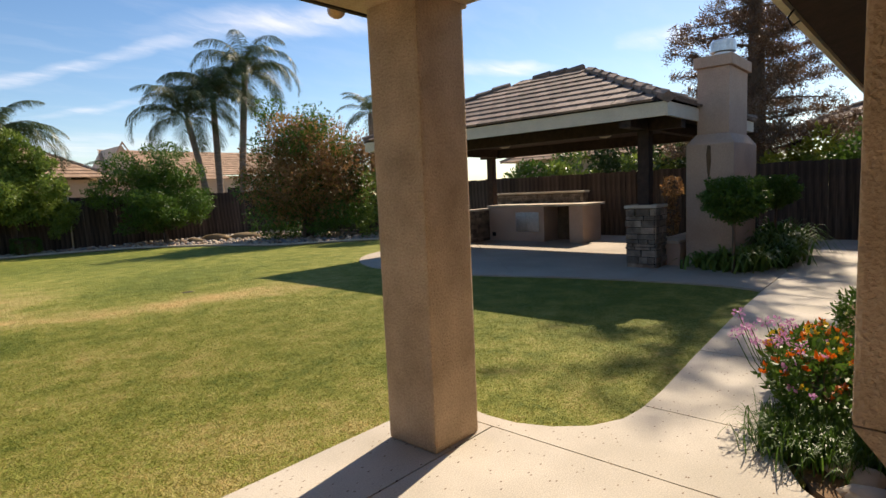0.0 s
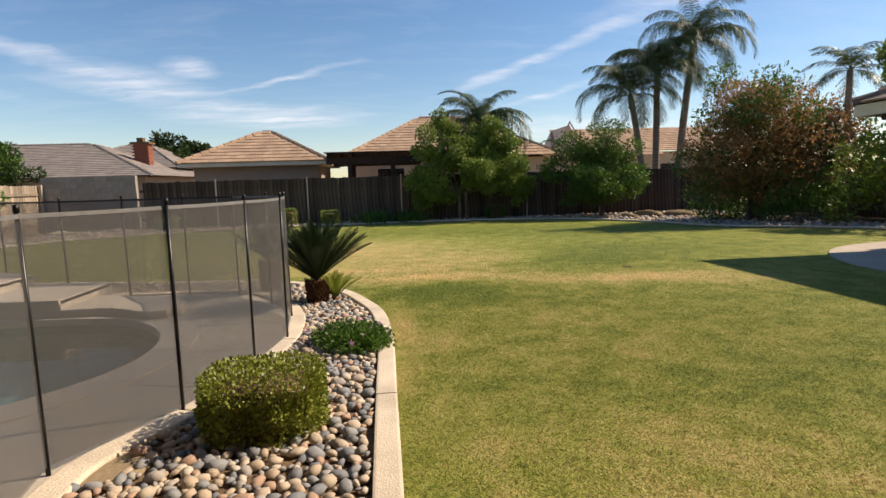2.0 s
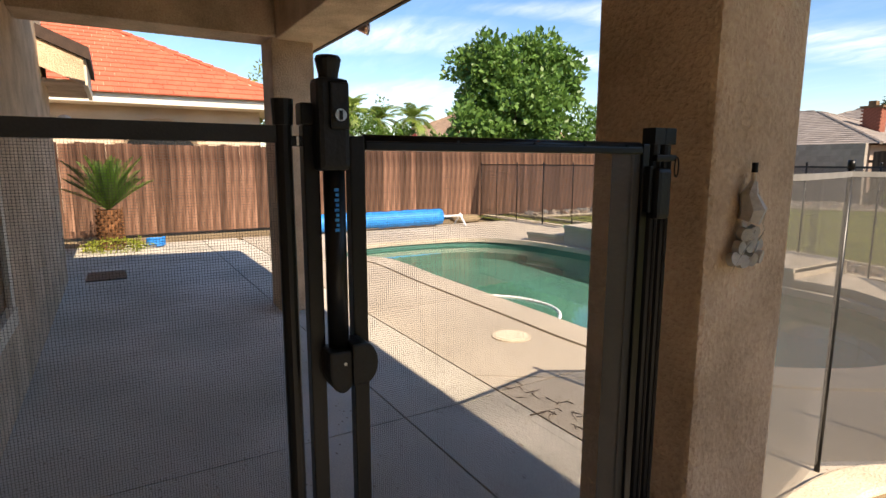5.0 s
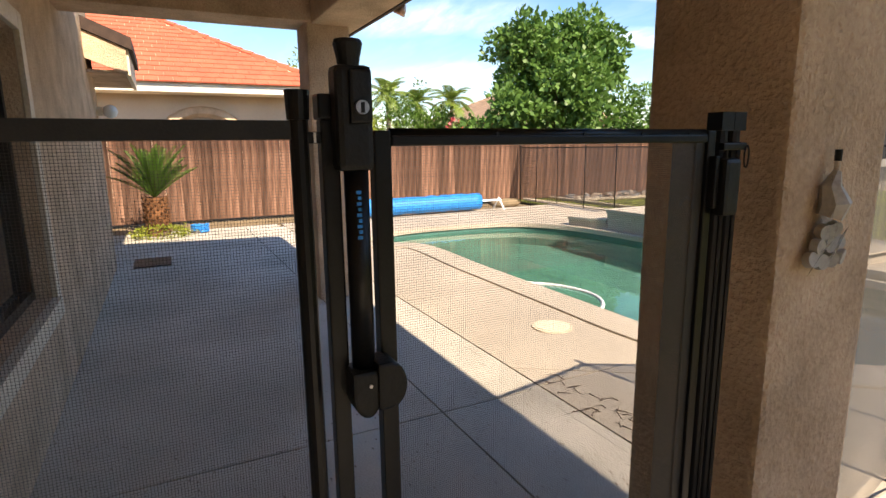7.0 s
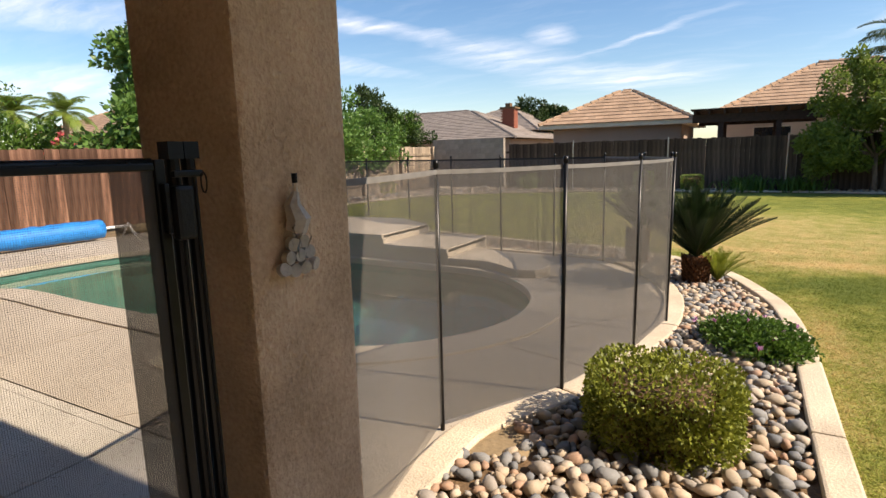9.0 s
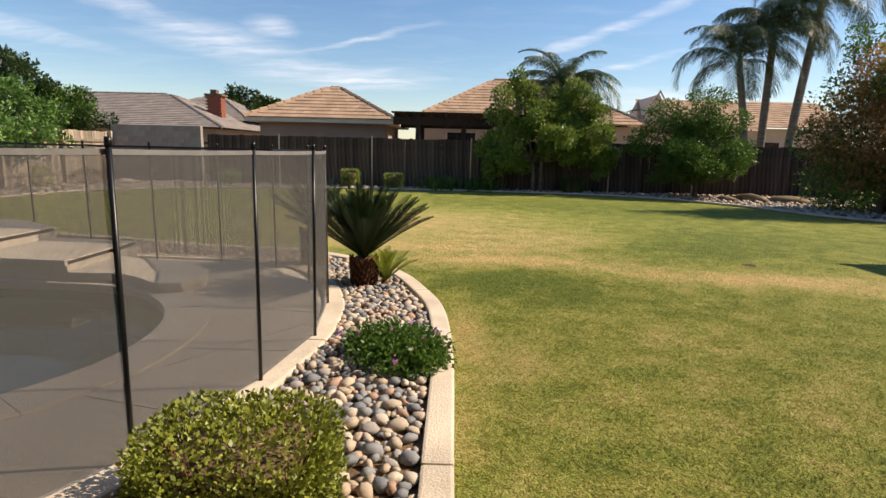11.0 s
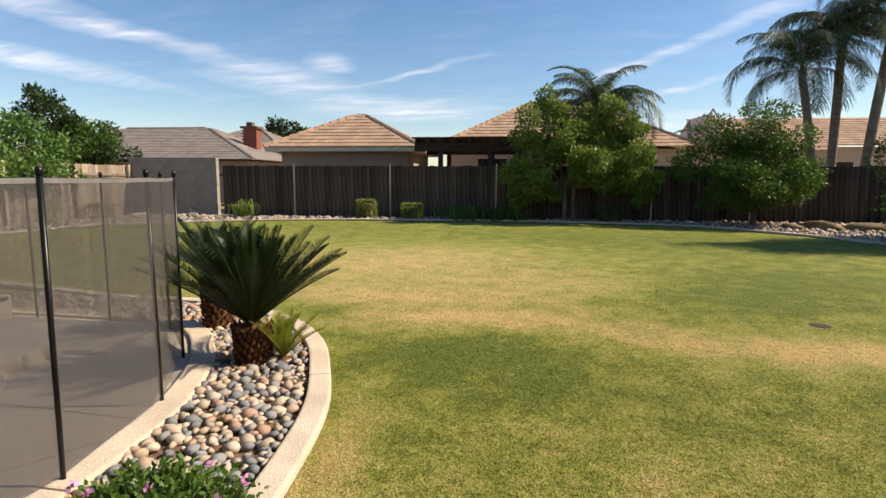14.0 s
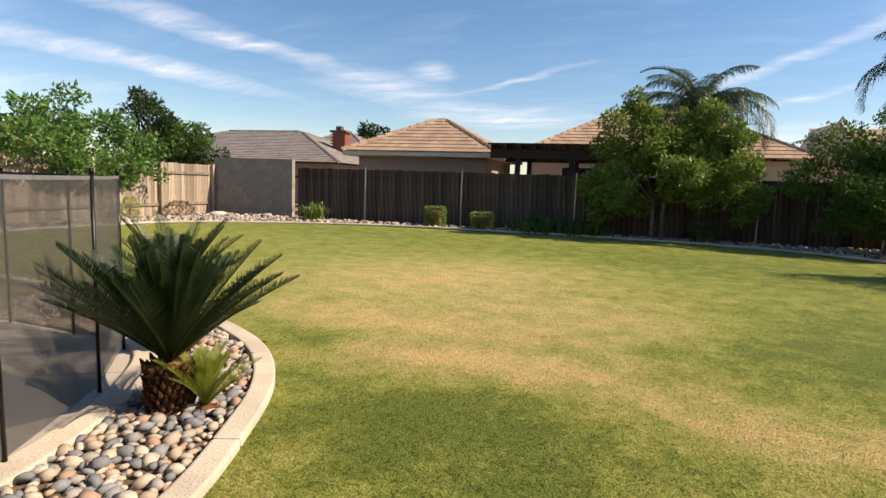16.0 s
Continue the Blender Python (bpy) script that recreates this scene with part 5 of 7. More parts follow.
tagged(part("twigs", db, BARK), "scatter of dry twigs blown onto the deck", "twigs", kind="stuff")
# a rough brown boulder and others in the beds
for x, y, r, mt, lb_ in ((-13.2, 5.6, 0.32, EARTH, "rough tan boulder beside the pool deck"), (-13.2, 18.2, 0.26, CURB, "orange-tan boulder in the corner bed"), (-11.6, 18.6, 0.2, BLOCK, "grey boulder in the back bed"),
                         (7.0, 17.0, 0.4, EARTH, "flat tan boulder beside the citrus tree"), (7.9, 16.6, 0.5, EARTH, "long tan boulder beside the citrus tree"), (6.2, 16.9, 0.3, EARTH, "small tan boulder beside the citrus tree")):
    b = stone_mesh(int(r * 100))
    b.v = [(p[0] * r * 1.3, p[1] * r, max(p[2] * r * 0.8, -0.12)) for p in b.v]
    tagged(part("boulder", b, mt, smooth=True, m=pose(x, y, 0.06, 0, 0, r * 300)), lb_, "boulder")

# ---- pavilion with kitchen and fireplace ----
gz = thing("pavilion", 8.8, 4.3, 0, "open tiled garden pavilion on dark posts with stone bases", "pavilion")
ZI = Matrix.Translation((-8.8, -4.3, 0))
gr = new("roof"); gr.parent = gz; gr.matrix_basis = ZI
hip_roof(gr, 6.0, 0.95, 10.9, 7.55, 2.52, 3.68, (8.45, 3.5), (8.45, 4.95), TILE_DARK, DARKWOOD, TILE_TAN_P, 0.30, 0.32)
for nm, b in (("fascia", (6.02, 0.97, 2.30, 6.06, 7.53, 2.50)), ("fascia", (10.84, 0.97, 2.30, 10.88, 7.53, 2.50)), ("fascia", (6.06, 0.97, 2.30, 10.84, 1.01, 2.50)), ("fascia", (6.06, 7.49, 2.30, 10.84, 7.53, 2.50))):
    part(nm, Mesh().box(*b), WHITE_TRIM, gz, "cream painted fascia board", m=ZI)
part("soffit", Mesh().box(6.07, 1.02, 2.40, 10.83, 7.48, 2.43), DARKWOOD, gz, m=ZI)
for x in (6.85, 10.15):
    part("beam", Mesh().box(x - 0.1, 1.03, 2.18, x + 0.1, 7.47, 2.395), DARKWOOD, gz, m=ZI)
for y in (1.62, 6.95):
    part("beam", Mesh().box(6.08, y - 0.09, 2.20, 10.82, y + 0.09, 2.39), DARKWOOD, gz, m=ZI)
for x, y in ((6.85, 1.62), (6.85, 6.95), (10.15, 1.62), (10.15, 7.17)):
    part("post", Mesh().box(x - 0.09, y - 0.09, 0.0, x + 0.09, y + 0.09, 2.19), DARKWOOD, gz, bevel=0.006, m=ZI)
for y in (3.0, 5.4):
    fx = part("ceiling_lamp", Mesh().tube([(8.3, y, 2.41), (8.3, y, 2.36), (8.3, y, 2.30), (8.3, y, 2.27)], [0.05, 0.10, 0.13, 0.06], 14), WHITE_TRIM, gz, "round pale ceiling lamp", True, m=ZI)


def stone_pier(name, x, y, w, d, h, label, seed):
    """A pier faced with ledge stones in courses, under a cap."""
    t = thing(name, x, y, 0, label, "pier", "ledge-stone piers")
    part("core", Mesh().box(-w / 2 + 0.03, -d / 2 + 0.03, 0, w / 2 - 0.03, d / 2 - 0.03, h), SOIL, t)
    r = random.Random(seed)
    z = 0.0
    while z < h - 0.05:
        hh = min(r.choice((0.05, 0.07, 0.09, 0.11)), h - z)
        for face in range(4):
            L = w if face % 2 == 0 else d
            o = (d if face % 2 == 0 else w) / 2
            s = -L / 2
            while s < L / 2 - 0.02:
                k = min(r.uniform(0.10, 0.26), L / 2 - s)
                if L / 2 - s - k < 0.05:
                    k = L / 2 - s
                m = Matrix.Rotation(face * math.pi / 2, 4, "Z")
                pr = r.uniform(0.0, 0.03)
                part("stone", Mesh().box(s + 0.004, -o - pr, z + 0.004, s + k - 0.004, -o + 0.045, z + hh - 0.004, m), LEDGE, t, bevel=0.006)
                s += k
        z += hh
    part("cap", Mesh().box(-w / 2 - 0.03, -d / 2 - 0.03, h, w / 2 + 0.03, d / 2 + 0.03, h + 0.05), CURB, t, "pale cast cap", bevel=0.008)
    return t


stone_pier("stone_pier", 6.87, 1.62, 0.46, 0.46, 0.96, "brown ledge-stone pier round the pavilion post", 1)
stone_pier("stone_pier", 6.87, 6.95, 0.46, 0.46, 0.84, "low brown ledge-stone pier at the bar end", 2)
stone_pier("bar_wall", 9.0, 7.25, 3.7, 0.3, 0.80, "ledge-stone bar wall with a pale counter", 3)
stone_pier("bar_back", 11.05, 6.2, 0.25, 2.7, 1.18, "raised ledge-stone back of the outdoor kitchen", 4)
kt = thing("outdoor_kitchen", 10.3, 5.6, 0, "stucco outdoor kitchen island with steel doors and an open bay", "kitchen island")
KI = Matrix.Translation((-10.3, -5.6, 0))
part("carcass", Mesh().box(9.82, 5.36, 0, 10.75, 7.05, 0.88), STUCCO_PINK, kt, bevel=0.01, m=KI)
part("end_panel", Mesh().box(9.82, 4.30, 0, 10.75, 4.66, 0.88), STUCCO_PINK, kt, bevel=0.01, m=KI)
part("bay_back", Mesh().box(10.5, 4.66, 0, 10.75, 5.36, 0.88), SOIL, kt, m=KI)
part("worktop", Mesh().box(9.76, 4.22, 0.883, 10.82, 7.08, 0.935), CURB, kt, "tan tiled worktop", bevel=0.008, m=KI)
for y in (5.50, 5.85):
    d = part("door", Mesh().box(9.795, y, 0.25, 9.815, y + 0.335, 0.74), STEEL, kt, "brushed steel door", bevel=0.004, m=KI)
    part("handle", Mesh().tube([(9.77, y + 0.06, 0.66), (9.77, y + 0.28, 0.66)], 0.01, 8), STEEL, d)
part("outlet", Mesh().box(9.80, 6.85, 0.12, 9.818, 6.95, 0.22), BLACK_PLASTIC, kt, m=KI)
fp = thing("outdoor_fireplace", 7.8, 0.85, 0, "pinkish stucco outdoor fireplace with a tall chimney", "fireplace")
FI = Matrix.Translation((-7.8, -0.98, 0))
part("hearth_block", Mesh().add([(7.22, 0.54, 0), (8.6, 0.54, 0), (8.6, 1.24, 0), (7.22, 1.24, 0), (7.22, 0.54, 1.92), (8.6, 0.54, 1.92), (8.6, 1.24, 1.92), (7.22, 1.24, 1.92), (7.36, 0.64, 2.08), (8.46, 0.64, 2.08), (8.46, 1.14, 2.08), (7.36, 1.14, 2.08)],
                                [(0, 1, 5, 4), (1, 2, 6, 5), (2, 3, 7, 6), (3, 0, 4, 7), (4, 5, 9, 8), (5, 6, 10, 9), (6, 7, 11, 10), (7, 4, 8, 11), (8, 9, 10, 11)]), STUCCO_PINK, fp, bevel=0.015, m=FI)
part("chimney_shaft", Mesh().box(7.38, 0.655, 2.07, 8.44, 1.125, 3.10), STUCCO_PINK, fp, bevel=0.012, m=FI)
part("crown", Mesh().box(7.33, 0.605, 3.10, 8.49, 1.175, 3.27), STUCCO_PINK, fp, bevel=0.015, m=FI)
fl = part("flue_cap", Mesh().tube([(7.9, 0.89, 3.27), (7.9, 0.89, 3.39)], 0.13, 20).tube([(7.9, 0.89, 3.40), (7.9, 0.89, 3.56), (7.9, 0.89, 3.58)], [0.19, 0.19, 0.165], 20), STEEL, fp, "galvanised round flue cap", m=FI)
part("soot_streak", Mesh().prism([(0.0, 0.0), (0.025, 0.18), (0.04, 0.42), (0.02, 0.56), (-0.025, 0.55), (-0.035, 0.30), (-0.015, 0.12)], 0.0, 0.003), SOIL, fp, "dark soot streak", m=FI @ Matrix(((0, 0, -1, 7.2195), (1, 0, 0, 0.90), (0, 1, 0, 1.34), (0, 0, 0, 1))))
hs = thing("hearth_seat", 7.1, 1.35, 0, "low stucco seat wall with a pale cap", "seat wall")
part("wall", Mesh().box(0.0, -0.19, 0, 1.45, 0.20, 0.36), STUCCO_PINK, hs, bevel=0.01)
part("cap", Mesh().box(-0.03, -0.185, 0.362, 1.48, 0.23, 0.41), CURB, hs, bevel=0.008)


# ---- neighbours' houses ----
def wall_box(parent, x0, y0, x1, y1, h, material, name="wall"):
    return part(name, Mesh().box(x0, y0, -0.05, x1, y1, h), material, parent)


def window(parent, x0, y, z0, x1, z1, axis="y"):
    w = part("window", Mesh().box(x0, y - 0.03, z0, x1, y + 0.03, z1), WHITE_TRIM, parent)
    part("pane", Mesh().box(x0 + 0.06, y - 0.035, z0 + 0.06, x1 - 0.06, y - 0.031, z1 - 0.06), GLASS_DARK, w)


CREAM = mat("cream_wall", (0.62, 0.50, 0.38), 0.9, 1.2, 0.08, 0.3, 50, spec=0.15)
TAUPE = mat("taupe_wall", (0.33, 0.25, 0.20), 0.9, 1.2, 0.08, 0.3, 50, spec=0.15)
WHITE_WALL = mat("white_wall", (0.74, 0.68, 0.58), 0.9, 1.2, 0.06, 0.2, 50, spec=0.15)


def house(name, label, cx, cy, build):
    h = thing(name, cx, cy, 0, label, "house", "neighbouring houses")
    root = new("shell"); root.parent = h; root.matrix_basis = Matrix.Translation((-cx, -cy, 0))
    build(root)
    return h


def b_hip(r):
    hip_roof(r, -10.6, 22.0, -4.5, 28.0, 2.47, 4.0, (-7.65, 25.0), (-7.45, 25.0), TILE_TAN, WHITE_TRIM)
    wall_box(r, -10.1, 22.5, -5.0, 27.5, 2.42, TAUPE)
    part("fascia", Mesh().box(-10.58, 22.02, 2.30, -4.52, 27.98, 2.46), WHITE_TRIM, r)


house("hip_roof_house", "small taupe house with a tan tiled hip roof", -7.55, 25, b_hip)


def b_d(r):
    hip_roof(r, -4.4, 25.0, 6.5, 34.5, 2.62, 5.0, (-0.2, 29.7), (2.4, 29.7), TILE_TAN, WHITE_TRIM)
    wall_box(r, -3.9, 25.6, 6.0, 34.0, 2.55, CREAM)
    window(r, -2.6, 25.58, 1.0, -1.2, 2.2)


house("wide_tile_house", "cream house with a broad tan tiled roof", 1, 30, b_d)


def b_grey(r):
    hip_roof(r, -31.0, 29.5, -14.6, 40.0, 2.25, 4.35, (-25.5, 34.7), (-20.0, 34.7), SHINGLE, SHINGLE, course=0.3, tile=0.6)
    wall_box(r, -30.5, 30.0, -15.2, 39.5, 2.2, TAUPE)
    hip_roof(r, -24.0, 36.0, -15.5, 45.0, 2.9, 4.75, (-20.4, 40.5), (-19.2, 40.5), SHINGLE, SHINGLE, course=0.3, tile=0.6)
    part("roof_vent", Mesh().box(-19.6, 36.9, 3.75, -19.1, 37.2, 3.95), STEEL, r)


house("grey_roof_house", "house with a long grey shingle roof", -22, 35, b_grey)
bc = thing("brick_chimney", -16.8, 34, 0, "red brick chimney with a dark cap", "chimney")
r3 = random.Random(4)
bkm = [link_mesh("brick", Mesh().box(0.004, 0, 0.004, 0.24, 0.1, 0.088), BRICK)]
part("core", Mesh().box(-0.40, -0.32, 1.0, 0.40, 0.4, 4.22), BRICK, bc)
for j in range(25):
    for i in range(4 if j % 2 else 3):
        part("brick", bkm[0], BRICK, bc, m=pose(-0.366 + i * 0.244 - (0.122 if j % 2 else 0), -0.40, 1.95 + j * 0.092))
part("cap", Mesh().box(-0.54, -0.46, 4.24, 0.54, 0.46, 4.36).box(-0.25, -0.2, 4.36, 0.1, 0.2, 4.62), SOIL, bc)


def b_gable(r):
    mb = Mesh()
    for y0, y1 in ((29.6, 33.5),):
        slope(mb, None, (7.3, 29.3, 2.9), (18.5, 29.3, 2.9), (18.5, 33.0, 4.5), (8.3, 33.0, 4.5))
    part("roof_deck", Mesh().add([(7.3, 29.3, 2.88), (18.5, 29.3, 2.88), (18.5, 33.0, 4.48), (8.3, 33.0, 4.48)], [(0, 1, 2, 3)]), WHITE_TRIM, r)
    tagged(part("roof_tiles", mb, TILE_TAN, r), kind="stuff")
    wall_box(r, 7.8, 29.8, 18.0, 33, 2.85, CREAM)
    part("gable_end", Mesh().add([(7.4, 29.5, 2.6), (9.4, 29.5, 2.6), (8.35, 29.5, 4.45), (7.4, 33, 2.6), (9.4, 33, 2.6), (8.35, 33, 4.45)], [(0, 1, 2), (5, 4, 3), (0, 2, 5, 3), (1, 4, 5, 2), (0, 3, 4, 1)]), CREAM, r)
    part("rake_board", Mesh().tube([(7.2, 29.4, 2.55), (8.35, 29.4, 4.6), (9.6, 29.4, 2.55)], 0.07, 4), STUCCO_PINK, r)
    slope_small = Mesh()
    slope(slope_small, None, (11.0, 28.0, 2.6), (13.4, 28.0, 2.6), (12.2, 29.4, 3.5), (12.2, 29.4, 3.5))
    tagged(part("porch_tiles", slope_small, TILE_TAN, r), kind="stuff")
    window(r, 9.7, 29.78, 1.2, 10.6, 2.2)
    window(r, 13.9, 29.78, 1.2, 15.0, 2.2)


house("gable_house", "cream gabled house with a tan tiled roof", 12, 31, b_gable)


def b_red(r):
    hip_roof(r, -28.0, -9.5, -17.2, 3.0, 2.85, 5.7, (-22.6, -4.1), (-22.6, -2.4), TILE_RED, WHITE_TRIM, course=0.30, tile=0.30)
    part("fascia", Mesh().box(-27.9, -9.4, 2.64, -17.28, 2.92, 2.84), WHITE_WALL, r)
    wall_box(r, -27.0, -8.5, -18.1, 2.2, 2.65, CREAM)
    part("arch", Mesh().tube([(-18.05, -0.2 + 0.95 * math.cos(a), 1.5 + 0.75 * math.sin(a)) for a in [math.pi * k / 12 for k in range(13)]], 0.14, 6), STUCCO, r)
    part("arch_shade", Mesh().prism([(-18.09, -1.0), (-18.03, -1.0), (-18.03, 0.6), (-18.09, 0.6)], 0, 2.0), GLASS_DARK, r)


house("red_tile_house", "cream house with a bright red-orange tiled hip roof", -22, -3, b_red)


def b_right(r):
    hip_roof(r, 18.5, -6.0, 27.0, 1.2, 2.95, 4.6, (22, -2.6), (23.5, -2.6), TILE_DARK, DARKWOOD)
    wall_box(r, 19.2, -5.4, 26.5, 0.6, 2.9, STUCCO_PINK)


house("brown_roof_house", "tan stucco house with a dark tiled roof", 22, -2, b_right)


def b_far(r):
    hip_roof(r, 20.0, 6.5, 28.0, 14.0, 2.6, 4.6, (24, 10.0), (24, 10.6), TILE_TAN, WHITE_TRIM)
    wall_box(r, 20.6, 7.0, 27.5, 13.5, 2.6, CREAM)


house("far_tile_house", "cream house with a tan tiled roof behind hedges", 24, 10, b_far)


def b_sol(r):
    hip_roof(r, -46, 18.0, -34.0, 30.0, 3.0, 5.6, (-41, 24), (-39, 24), TILE_TAN, WHITE_TRIM)
    wall_box(r, -45, 19, -35, 29, 3.0, CREAM)
    part("solar_panel", Mesh().add([(-34.9, 20.6, 3.5), (-34.9, 23.4, 3.5), (-36.7, 23.4, 4.3), (-36.7, 20.6, 4.3)], [(0, 1, 2, 3)]), GLASS_DARK, r)
    part("chimney", Mesh().box(-38.4, 24.2, 4.6, -37.4, 25.2, 6.4), CREAM, r)


house("solar_roof_house", "tan tiled house with dark solar panels", -40, 24, b_sol)
pg = thing("pergola", -2.6, 21.8, 0, "dark-stained timber pergola behind the fence", "pergola")
PI_ = Matrix.Translation((2.6, -21.8, 0))
part("front_beam", Mesh().box(-4.45, 20.45, 2.22, -0.6, 20.6, 2.5), DARKWOOD, pg, m=PI_)
part("back_beam", Mesh().box(-4.45, 23.2, 2.22, -0.6, 23.35, 2.5), DARKWOOD, pg, m=PI_)
for i in range(9):
    part("rafter", Mesh().box(-4.4 + i * 0.46, 20.2, 2.5, -4.34 + i * 0.46, 23.6, 2.64), DARKWOOD, pg, m=PI_)
part("cover", Mesh().box(-4.5, 20.2, 2.64, -0.55, 23.6, 2.68), DARKWOOD, pg, m=PI_)
for x in (-3.55, -1.85):
    for y in (20.52, 23.27):
        part("post", Mesh().box(x - 0.08, y - 0.08, 0, x + 0.08, y + 0.08, 2.22), DARKWOOD, pg, m=PI_)
fan = part("fan_hub", Mesh().cyl(-2.6, 21.9, 2.2, 2.4, 0.09, 12), DARKWOOD, pg, m=PI_)
for i in range(5):
    part("fan_blade", Mesh().box(0.1, -0.06, 0, 0.62, 0.06, 0.012, Matrix.Translation((-2.6, 21.9, 2.24)) @ Matrix.Rotation(i * 1.2566, 4, "Z")), DARKWOOD, fan)
for x in (-8.3, -5.05, -1.6, 3.2, 6.1):
    tagged(part("metal_fence_post", Mesh().tube([(0, 0, -0.02), (0, 0, 1.76)], 0.024, 8), STEEL, m=pose(x, 19.22, 0)), "thin galvanised steel post against the back fence", "post", "steel fence posts")


# ---- plants ----
def leaves(n, pick, size, rnd, up=0.25, ratio=0.45, fold=0.25):
    """n small folded leaves; pick gives the places and outward ways."""
    c, o = pick(n, rnd)
    d = rnd.normal(size=(n, 3)) + o * 0.9
    d[:, 2] += up
    d /= np.linalg.norm(d, axis=1, keepdims=True)
    s = np.cross(d, rnd.normal(size=(n, 3)))
    s /= np.linalg.norm(s, axis=1, keepdims=True)
    nn = np.cross(d, s)
    L = size * rnd.uniform(0.6, 1.35, (n, 1))
    w = L * ratio * 0.5
    base, tip = c, c + d * L
    mid = c + d * L * 0.45
    a, b = mid + s * w + nn * w * fold, mid - s * w + nn * w * fold
    v = np.stack([base, a, tip, b], 1).reshape(-1, 3)
    return v, np.arange(4 * n).reshape(-1, 4)


def blob_pick(blobs, shell=0.55):
    B = np.array(blobs, float)
    wgt = (B[:, 3] * B[:, 4] + B[:, 3] * B[:, 5] + B[:, 4] * B[:, 5])
    wgt = wgt / wgt.sum()

    def pick(n, rnd):
        k = rnd.choice(len(B), n, p=wgt)
        u = rnd.normal(size=(n, 3))
        u /= np.linalg.norm(u, axis=1, keepdims=True)
        lump = 1 + 0.16 * np.sin(u[:, 0] * 7 + k) * np.sin(u[:, 1] * 8 + 2 * k) + 0.10 * np.sin(u[:, 2] * 11 + 3 * k)
        r = (shell + (1 - shell) * rnd.random(n) ** 0.6) * lump
        return B[k, :3] + u * B[k, 3:] * r[:, None], u
    return pick


def limb_set(base, tips, r0, rnd, name="trunk"):
    m = Mesh()
    bx, by, bz, h = base
    top = Vector((bx + rnd.uniform(-0.1, 0.1), by + rnd.uniform(-0.1, 0.1), bz + h))
    m.tube([(bx, by, bz - 0.05), (bx + 0.02, by, bz + h * 0.3), tuple(top.lerp(Vector((bx, by, bz)), 0.3)), tuple(top)], [r0 * 1.35, r0, r0 * 0.85, r0 * 0.75], 9)
    for t in tips:
        t = Vector(t)
        mid = top.lerp(t, 0.5) + Vector((rnd.uniform(-0.1, 0.1), rnd.uniform(-0.1, 0.1), 0.12))
        m.tube([tuple(top - Vector((0, 0, 0.1))), tuple(mid), tuple(t)], [r0 * 0.6, r0 * 0.38, r0 * 0.12], 6)
    return m


def tree(name, label, x, y, z, h, r0, blobs, n, size, leaf, seed, category="tree", group="", extra=None, stems=1, ratio=0.45):
    """Blobs are (dx, dy, z, rx, ry, rz) clumps; limbs reach into each."""
    t = thing(name, x, y, z, label, category, group)
    rnd, pr = np.random.default_rng(seed), random.Random(seed)
    tips = [b[:3] for b in blobs]
    for s in range(stems):
        part("trunk", limb_set((0.25 * s - 0.12 * (stems - 1), 0.1 * s, 0, h), tips[s::stems], r0, pr), BARK, t, smooth=True)
    # each big clump breaks into smaller ones, so that the outline is uneven and lets light through
    sub = []
    for b in blobs:
        for i in range(9):
            u = rnd.normal(size=3); u /= np.linalg.norm(u)
            q = rnd.uniform(0.6, 1.18)
            k = rnd.uniform(0.22, 0.46)
            sub.append((b[0] + u[0] * b[3] * q, b[1] + u[1] * b[4] * q, b[2] + u[2] * b[5] * q, b[3] * k, b[4] * k, b[5] * k))
        sub.append((b[0], b[1], b[2], b[3] * 0.6, b[4] * 0.6, b[5] * 0.6))
    v, f = leaves(n, blob_pick(sub, 0.35), size, rnd, ratio=ratio)
    part("crown", np_mesh("crown", v, f, leaf), leaf, t)
    if extra:
        m2, n2, bl2 = extra
        v, f = leaves(n2, blob_pick(bl2, 0.3), size, rnd, ratio=ratio)
        part("crown", np_mesh("crown", v, f, m2), m2, t)
    return t


def frond_geo(length, rise, droop, n, leaflet, width, rnd, hang, vee, plume=0.0):
    """A feather leaf along +x that starts at the angle rise and bends down by droop (radians)."""
    pts, x, z = [(0.0, 0.0, 0.0)], 0.0, 0.0
    for i in range(12):
        g = rise - droop * ((i + 0.5) / 12) ** 1.3
        x, z = x + math.cos(g) * length / 12, z + math.sin(g) * length / 12
        pts.append((x, 0.0, z))
    P = np.array(pts)
    v, f = [], []
    for i in range(n):
        t = 0.13 + 0.87 * i / (n - 1)
        k = t * 12
        j = min(int(k), 11)
        p = P[j] + (P[j + 1] - P[j]) * (k - j)
        d = P[j + 1] - P[j]; d /= np.linalg.norm(d)
        ll = leaflet * (math.sin(math.pi * min(1, 0.10 + 0.88 * t)) ** 0.6) * rnd.uniform(0.85, 1.12)
        for sgn in (-1, 1):
            up = np.array((-d[2], 0, d[0]))
            out = np.array((0, sgn, 0)) * math.cos(vee) + up * math.sin(vee) + rnd.normal(size=3) * plume
            w = out * 0.85 + d * 0.55
            w /= np.linalg.norm(w)
            mid = p + w * ll * 0.5 - np.array((0, 0, 1)) * ll * hang * 0.25
            tip = p + w * ll - np.array((0, 0, 1)) * ll * hang
            a = d * width
            b = len(v)
            v += [p - a * 0.4, p + a * 0.4, mid + a * 0.5, mid - a * 0.5, tip]
            f += [(b, b + 1, b + 2, b + 3), (b + 3, b + 2, b + 4, b + 4)]
    return pts, np.array(v), f


LEAF_BASE = link_mesh("leaf_base", Mesh().tube([(0, 0, -0.01), (0.034, 0, 0.012), (0.046, 0, 0.042)], [0.019, 0.015, 0.004], 5), CYCAD_BARK)


